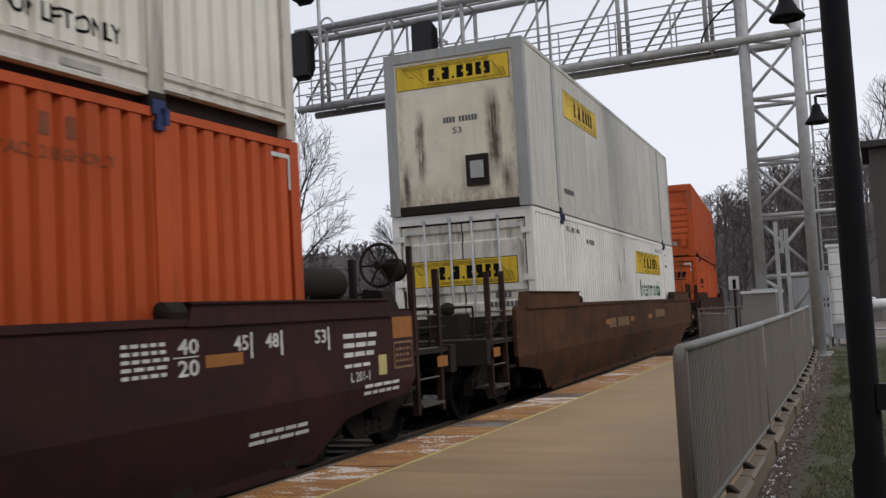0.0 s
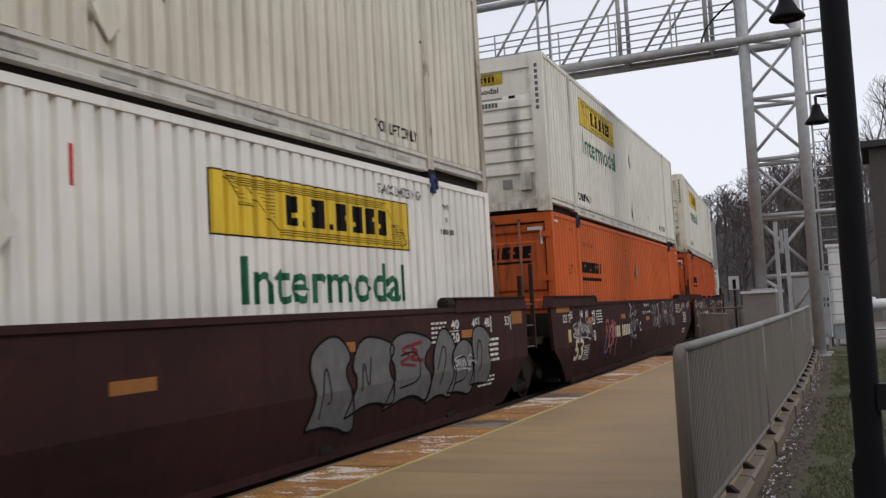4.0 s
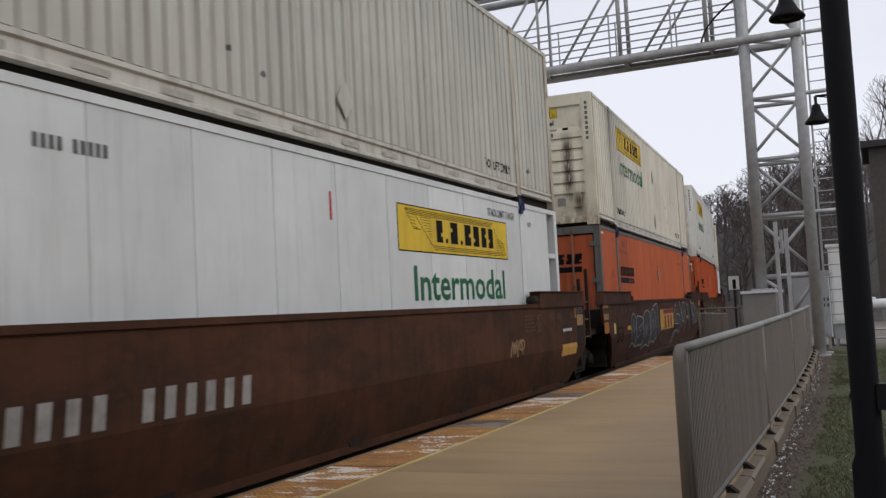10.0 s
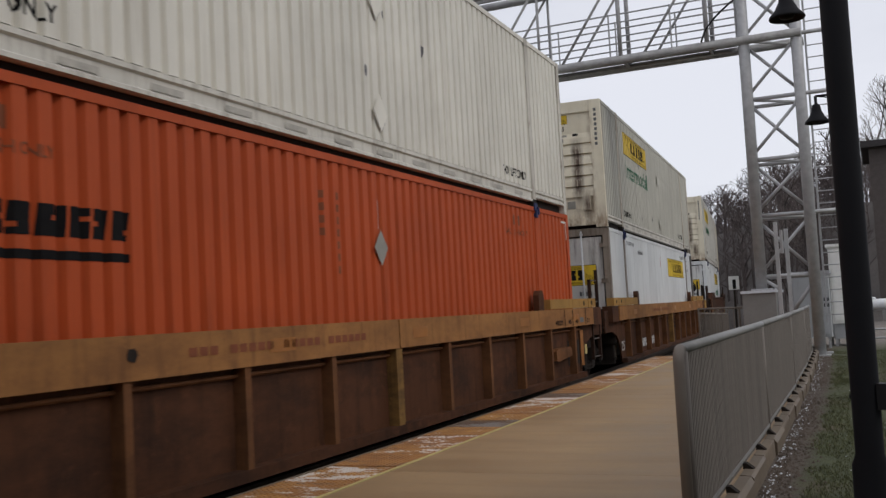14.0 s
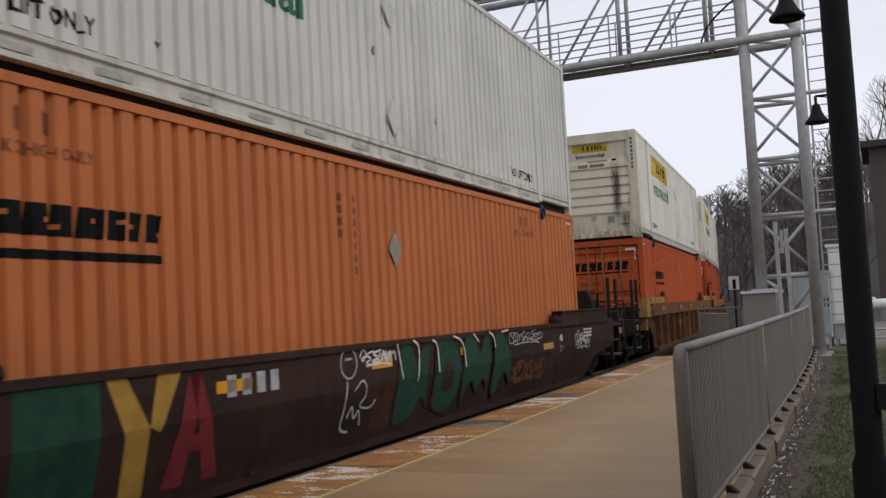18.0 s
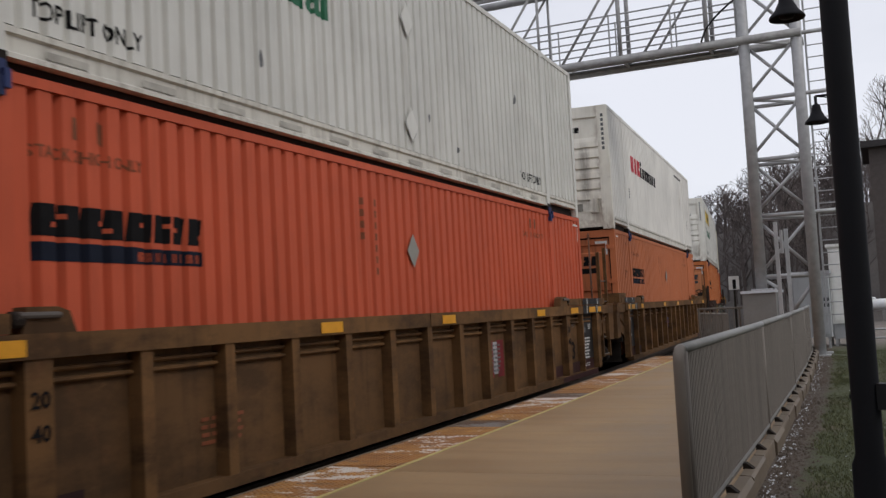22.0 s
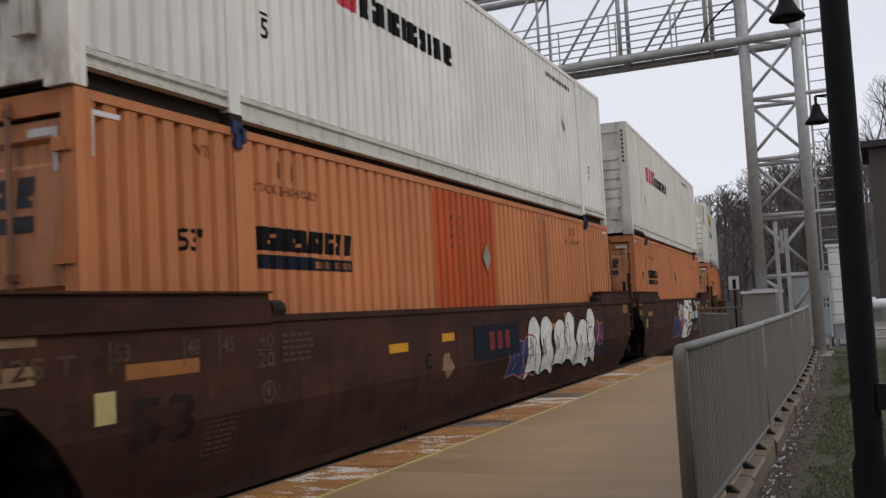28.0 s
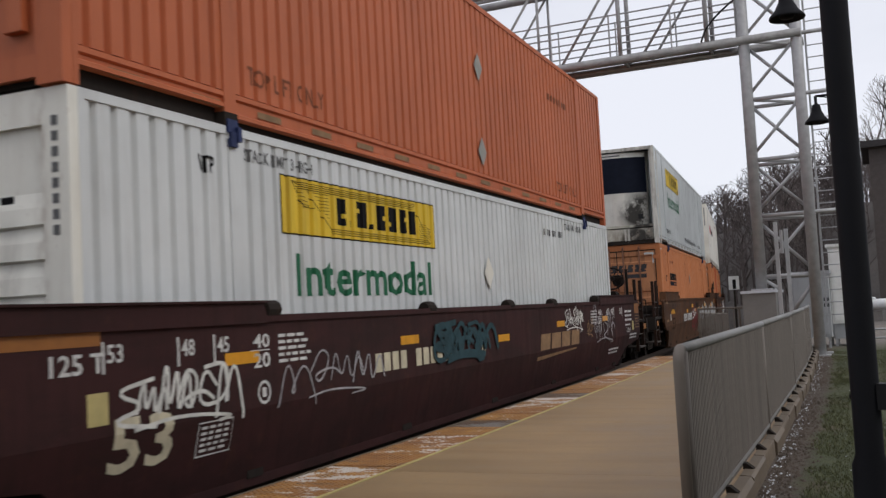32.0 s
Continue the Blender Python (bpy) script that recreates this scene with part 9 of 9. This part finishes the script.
    if u in (12, 13, 14):
        for sg in (-1, 1):
            if (u == 14 and sg < 0) or (u == 12 and sg > 0):
                continue
            car.flat("black_panel", "black", lambda bm: rect_shape(bm, *((7.1, 8.07) if sg > 0 else (-8.07, -7.09)), 0.2, 1.05), 1.421, "black lettered panel")
            car.flat("black_panel", "black", lambda bm: rect_shape(bm, *((7.05, 8.46) if sg > 0 else (-8.3, -7.05)), 1.062, 1.215), 1.542)
            car.flat("black_panel", "black", lambda bm: rect_shape(bm, *((7.18, 8.46) if sg > 0 else (-8.46, -7.18)), 1.23, 1.345), 1.502)
            for y, z0, z1, x in ((7.3, 1.065, 1.21, 1.550), (8.06, 1.065, 1.21, 1.550), (7.5, 1.235, 1.345, 1.506), (8.28, 1.235, 1.345, 1.506)):
                car.flat("white_tick", "letter_white", lambda bm: rect_shape(bm, sg * y - 0.022, sg * y + 0.022, z0, z1), x)
        if u != 12:
            car.text("53", 7.74, 7.92, 0.76, 0.86, "letter_white", 1.425)
            car.text("B" if u == 13 else "A", 7.16, 7.25, 0.76, 0.87, "letter_white", 1.425)
            car.flat("round_mark", "letter_grey", lambda bm: poly_shape(bm, blob(7.5, 0.75, 0.06, 0.06, 2, 14, 0.0)), 1.425)
            car.lines(7, 7.24, 7.84, 0.2, 0.62, "letter_white", 1.425, 5)
            car.lines(2, 7.3, 7.75, 0.06, 0.13, "letter_white", 1.425, 6)
        else:
            car.flat("round_mark", "letter_dark", lambda bm: poly_shape(bm, blob(7.0, 0.62, 0.07, 0.07, 2, 14, 0.0)), 1.405)
            car.flat("notice", "white_card", lambda bm: rect_shape(bm, 8.55, 8.8, 0.72, 0.8), 1.421, "small white card")
            car.flat("notice", "white_card", lambda bm: rect_shape(bm, 7.86, 7.93, 0.42, 0.58), 1.405, "small white card")
        if u != 14:
            car.text("125T", -8.16, -7.45, 0.23, 0.50, "letter_white", 1.425)
            car.text("48", -7.62, -7.46, 0.77, 0.88, "letter_white", 1.425)
            car.lines(2, -8.0, -7.46, 0.53, 0.65, "letter_white", 1.425, 8)
            car.flat("round_mark", "letter_grey", lambda bm: poly_shape(bm, blob(-8.08, 0.7, 0.06, 0.06, 2, 14, 0.0)), 1.425)
        if u != 12:
            car.text("53", 6.31, 6.80, 0.24, 0.57, "letter_dark", 1.405)
            car.text("45", 6.66, 6.82, 0.82, 0.92, "letter_grey", 1.405)
        car.text("45", -7.05, -6.9, 0.80, 0.90, "letter_grey", 1.405)
        for y in (5.98, -6.14):
            car.text("20", y, y + 0.16, 0.75, 0.86, "letter_dark", 1.530)
            car.text("40", y, y + 0.16, 0.54, 0.65, "letter_dark", 1.530)
        ny = -3.0 if u == 12 else 2.2
        car.flat("notice", "letter_tan" if u == 12 else "chalk", lambda bm: rect_shape(bm, ny, ny + 0.56, 0.3, 0.76), 1.404, "pale stencilled table")
        car.lines(7, ny + 0.03, ny + 0.53, 0.32, 0.74, "letter_grey", 1.409, u + 20)
        car.lines(4, -4.3, -3.7, 0.25, 0.5, "letter_brown", 1.405, u)
        car.flat("sill_patch", "maroon", lambda bm: rect_shape(bm, 5.5, 7.93, -0.095, -0.005), 1.533, "maroon repainted sill")
        car.flat("sill_patch", "maroon", lambda bm: [rect_shape(bm, 5.5, 5.94, 0.0, 0.19), rect_shape(bm, 6.18, 8.06, 0.0, 0.19, 0.019)], 1.403, "maroon repainted sheet")
        car.flat("sill_patch", "maroon", lambda bm: rect_shape(bm, -8.06, -5.6, 0.0, 0.17, 0.019), 1.403, "maroon repainted sill")
    if u == 14:
        car.flat("number_ground", "black", lambda bm: rect_shape(bm, -5.15, -4.15, 0.5, 0.74), 1.403, "black painted patch")
        car.bars(10, -5.88, -4.23, 0.52, 0.71, "letter_white", 1.406, skip=(4,), gap=0.42)
        car.flat("round_mark", "letter_grey", lambda bm: poly_shape(bm, blob(-7.78, 0.66, 0.07, 0.07, 2, 14, 0.0)), 1.421)
        car.flat("notice", "white_card", lambda bm: rect_shape(bm, -8.54, -8.36, 0.42, 0.58), 1.421, "small white card")
    if u == 13:
        car.bars(3, 2.1, 3.4, 0.25, 0.78, "red_spray", 1.405, gap=0.4)
    if u == 12:
        tags(car, [("blue_spray", -2.1, -1.7, 0.45, 0.75, 2, 0.03), ("red_spray", -2.0, -1.75, 0.5, 0.75, 1, 0.03)])
    if u == 15:
        shape(car, "bright_chalk", (-0.2, 0.0), (-0.3, 0.7), (0.1, 1.24), (1.2, 1.27), (2.4, 1.25), (2.5, 0.95), (2.3, 0.6), (2.45, 0.05), (1.2, -0.05))
        shape(car, "navy", (2.5, 1.24), (3.1, 1.22), (3.0, 0.9), (3.3, 0.8), (4.95, 0.86), (4.9, 0.55), (3.4, 0.45), (3.1, 0.3), (2.5, 0.42), (1.8, 0.45), (1.8, 0.75), (2.4, 0.8), lift=0.012)
        strokes(car, "navy", 0.07, ((0.0, 1.15), (0.5, 0.95), (0.95, 1.0), (1.2, 0.75)), ((1.4, 1.24), (1.6, 1.05), (2.0, 1.08), (2.2, 0.95), (2.35, 1.15)), ((1.1, 0.72), (1.0, 0.55), (1.6, 0.42), (1.8, 0.6)), ((1.55, 0.95), (1.75, 0.95), (1.8, 0.75), (1.55, 0.75), (1.5, 0.9)), ((0.0, 0.5), (0.4, 0.6), (0.6, 0.35), (0.9, 0.3)), ((1.6, 0.35), (1.7, 0.2), (1.8, 0.36), (1.9, 0.2), (2.0, 0.36), (2.1, 0.22), (2.2, 0.38)), ((1.8, 0.12), (2.0, 0.05), (2.1, 0.2), (2.3, 0.0)), lift=0.014)
        shape(car, "dark_brown", (1.2, 0.0), (1.15, 0.25), (1.35, 0.38), (1.55, 0.25), (1.55, 0.0), lift=0.013)
        strokes(car, "bright_chalk", 0.05, ((3.2, 0.95), (3.3, 1.18), (3.5, 1.1), (3.3, 1.02)), ((3.8, 1.16), (3.6, 1.05), (3.85, 0.95)), ((3.95, 0.95), (4.0, 1.18), (4.2, 0.95), (4.25, 1.2)), ((4.4, 1.18), (4.42, 0.95)), ((4.4, 1.05), (5.16, 1.16), (4.85, 0.95), (5.1, 0.9)), lift=0.012)
        strokes(car, "chalk", 0.034, ((2.9, 0.25), (3.2, 0.35)), ((3.2, 0.4), (3.15, 0.15), (3.5, 0.1), (3.55, 0.4)), ((3.6, 0.2), (3.8, 0.1), (4.0, 0.5), (3.9, 0.15)), ((4.1, 0.45), (4.4, 0.4), (4.1, 0.25), (4.5, 0.15)), lift=0.012)
        throw_up(car, "blue_spray", "pink_spray", -2.8, 0.2, 0.0, 0.9, 4, 157, 0.005)
        tags(car, [("bright_chalk", -1.6, -0.4, 0.55, 1.15, 6, 0.04), ("pink_spray", -1.0, -0.2, 0.1, 1.0, 3, 0.07)])
        car.flat("letter_panel", "sign_yellow", lambda bm: rect_shape(bm, 1.08, 1.44, 0.48, 0.82), label="yellow panel with a unit letter", lift=0.018)
        car.flat("lettering", "letter_dark", lambda bm: text_shape(bm, "A", 1.15, 1.37, 0.54, 0.78), lift=0.022)
        car.flat("lettering", "bright_chalk", lambda bm: bar_shapes(bm, 11, 1.86, 4.88, 0.56, 0.82, 0.4, 0.03, (4,)), lift=0.02)
    if u == 16:
        throw_up(car, "bright_chalk", "letter_dark", 1.2, 5.5, 0.02, 1.15, 6, 163)
        throw_up(car, "blue_spray", "pink_spray", 0.2, 1.6, 0.1, 0.9, 2, 167, 0.005)
        tags(car, [("blue_spray", 5.4, 6.2, 0.2, 1.1, 3, 0.06), ("pink_spray", 5.5, 6.0, 0.3, 0.9, 2, 0.04)])
        car.flat("dark_panel", "navy", lambda bm: rect_shape(bm, -1.1, 0.8, 0.55, 1.02), label="dark faded logo panel", lift=0.012)
        car.bars(3, -0.6, 0.4, 0.66, 0.92, "red_spray", CAR_X + 0.013, gap=0.4)
        car.text("C", -2.75, -2.55, 0.55, 0.75, "letter_dark")
        car.flat("paint_smear", "letter_tan", lambda bm: poly_shape(bm, blob(-2.05, 0.58, 0.24, 0.2, 5, 14, 0.6)), label="tan paint smear")
        for y, z in ((-2.2, 0.86), (2.4, 0.84), (3.4, 1.0), (4.5, 0.86)):
            car.reflector(y, z, 0.4, 0.1)
    if u == 17:
        LEAVES = (((0.57, 0.48), (0.57, 0.73), (0.72, 0.8), (0.96, 1.08), (1.02, 0.84), (1.1, 0.6), (1.1, 0.48)),
                  ((1.1, 0.48), (1.12, 0.7), (1.37, 0.92), (1.52, 0.83), (1.54, 0.62), (1.92, 0.83), (2.38, 1.05), (2.62, 0.96), (3.24, 0.76), (3.4, 0.48)),
                  ((3.3, 0.48), (3.24, 0.76), (3.49, 0.8), (3.22, 1.13), (3.57, 1.12), (4.23, 1.0), (4.52, 0.82), (4.4, 0.65), (4.4, 0.48)),
                  ((4.3, 0.48), (4.42, 0.65), (5.02, 0.77), (5.74, 1.0), (5.93, 0.95), (5.9, 0.7), (5.95, 0.48)),
                  ((5.9, 0.48), (6.0, 0.72), (6.2, 0.86), (6.71, 1.06), (7.49, 1.1), (7.76, 0.92), (7.8, 0.63), (7.85, 0.48)),
                  ((7.82, 0.48), (7.9, 0.7), (8.3, 0.87), (8.8, 0.87), (8.75, 0.55), (8.5, 0.34), (7.95, 0.48)))
        for k, leaf in enumerate(LEAVES):
            car.flat("graffiti", "silver_spray", lambda bm: poly_shape(bm, rounded(list(leaf))), label="leaf-shaped patch of silver spray paint", lift=0.006 + 0.0015 * (k % 2))
        # lower part of the silver, coloured darker for the shade under the bend
        car.flat("paint_band", "shaded_silver_spray", lambda bm: [rect_shape(bm, 0.57 + 0.75 * k, 1.32 + 0.75 * k, 0.0, 0.49) for k in range(10)], label="silver spray paint along the foot, with its shade in the colour", lift=0.005)
        for y, z, rx, rz, k in ((3.25, 0.36, 0.13, 0.13, 3), (4.4, 0.38, 0.2, 0.1, 5), (6.5, 0.37, 0.28, 0.1, 8), (1.5, 0.3, 0.06, 0.09, 4)):
            car.flat("bare_patch", "brown", lambda bm: poly_shape(bm, blob(y, z, rx, rz, k, 10, 0.6)), label="brown paint left bare", lift=0.010)
        tags(car, [("red_spray", -1.9, -0.3, 0.1, 1.1, 4, 0.08), ("letter_dark", -0.4, 0.5, 0.9, 1.15, 5, 0.03), ("bright_chalk", -1.8, -0.8, 0.5, 0.9, 3, 0.03)])
        car.flat("lettering", "letter_white", lambda bm: bar_shapes(bm, 11, -4.71, -2.1, 0.53, 0.77, 0.42, 0.02, (4,)), lift=0.009, split=True)
        for y, z in ((0.26, 0.8), (3.2, 0.95), (6.2, 0.9), (-2.0, 0.95), (-7.9, 0.84)):
            car.reflector(y, z, 0.5, 0.12, "reflector", CAR_X + 0.010)
    if u == 18:
        car.bars(4, 1.9, 4.4, 0.52, 0.78, "letter_tan", gap=0.14, lean=0.08)
        car.flat("underline", "letter_tan", lambda bm: poly_shape(bm, [(1.8, 0.36), (4.2, 0.44), (4.2, 0.47), (1.8, 0.42)]))
        car.bars(11, -4.0, -1.7, 0.62, 0.82, "letter_cream", skip=(4,))
        car.text("B", -0.75, -0.6, 0.64, 0.84, "letter_cream")
        tags(car, [("bright_chalk", -8.0, -6.5, 0.45, 1.0, 6, 0.035), ("chalk", -5.8, -4.1, 0.45, 0.95, 4, 0.022), ("bright_chalk", 3.4, 4.7, 0.75, 1.2, 9, 0.022), ("letter_tan", 4.9, 5.4, 0.6, 0.95, 4, 0.02), ("chalk", 5.4, 7.2, 0.4, 1.2, 6, 0.02), ("teal_spray", -2.5, -0.5, 0.6, 1.16, 4, 0.08), ("teal_spray", -2.4, -0.6, 0.55, 1.1, 5, 0.06)])
    if u == 9:
        car.reflector(7.98, 0.1, 0.2, 0.66, "old_reflector", 1.421)
        car.flat("label_plate", "cream_label", lambda bm: rect_shape(bm, 8.26, 8.42, 0.3, 0.48), 1.421, "cream paper label")
    for level, table in ((0, LOWER), (1, UPPER)):
        TRAIN.append((container(u, level, table[u]), u, UP_Z if level else LOW_Z))


def motions():
    """The whole train rolls along the curve; its wheels turn at the same pace."""
    times = [i * 0.5 for i in range(65)]
    for ob, u, z in TRAIN:
        back = UP_BACK if z == UP_Z else 0.0
        walk(ob, [(t, unit_pose(UNIT_Q[u] - back + rolled(t), z)) for t in times])
    for i, ay in enumerate((-0.89, 0.89)):
        first = WHEELS[i][0]
        walk(first, [(k / FPS, Matrix.Translation((0, ay, WHEEL_R)) @ Matrix.Rotation(-rolled(k / FPS) / WHEEL_R, 4, "X")) for k in range(32 * FPS + 1)])
        for w in WHEELS[i][1:]:
            w.rotation_mode = "QUATERNION"
            w.animation_data_create()
            w.animation_data.action = first.animation_data.action
            w.animation_data.action_slot = first.animation_data.action_slot


motions()
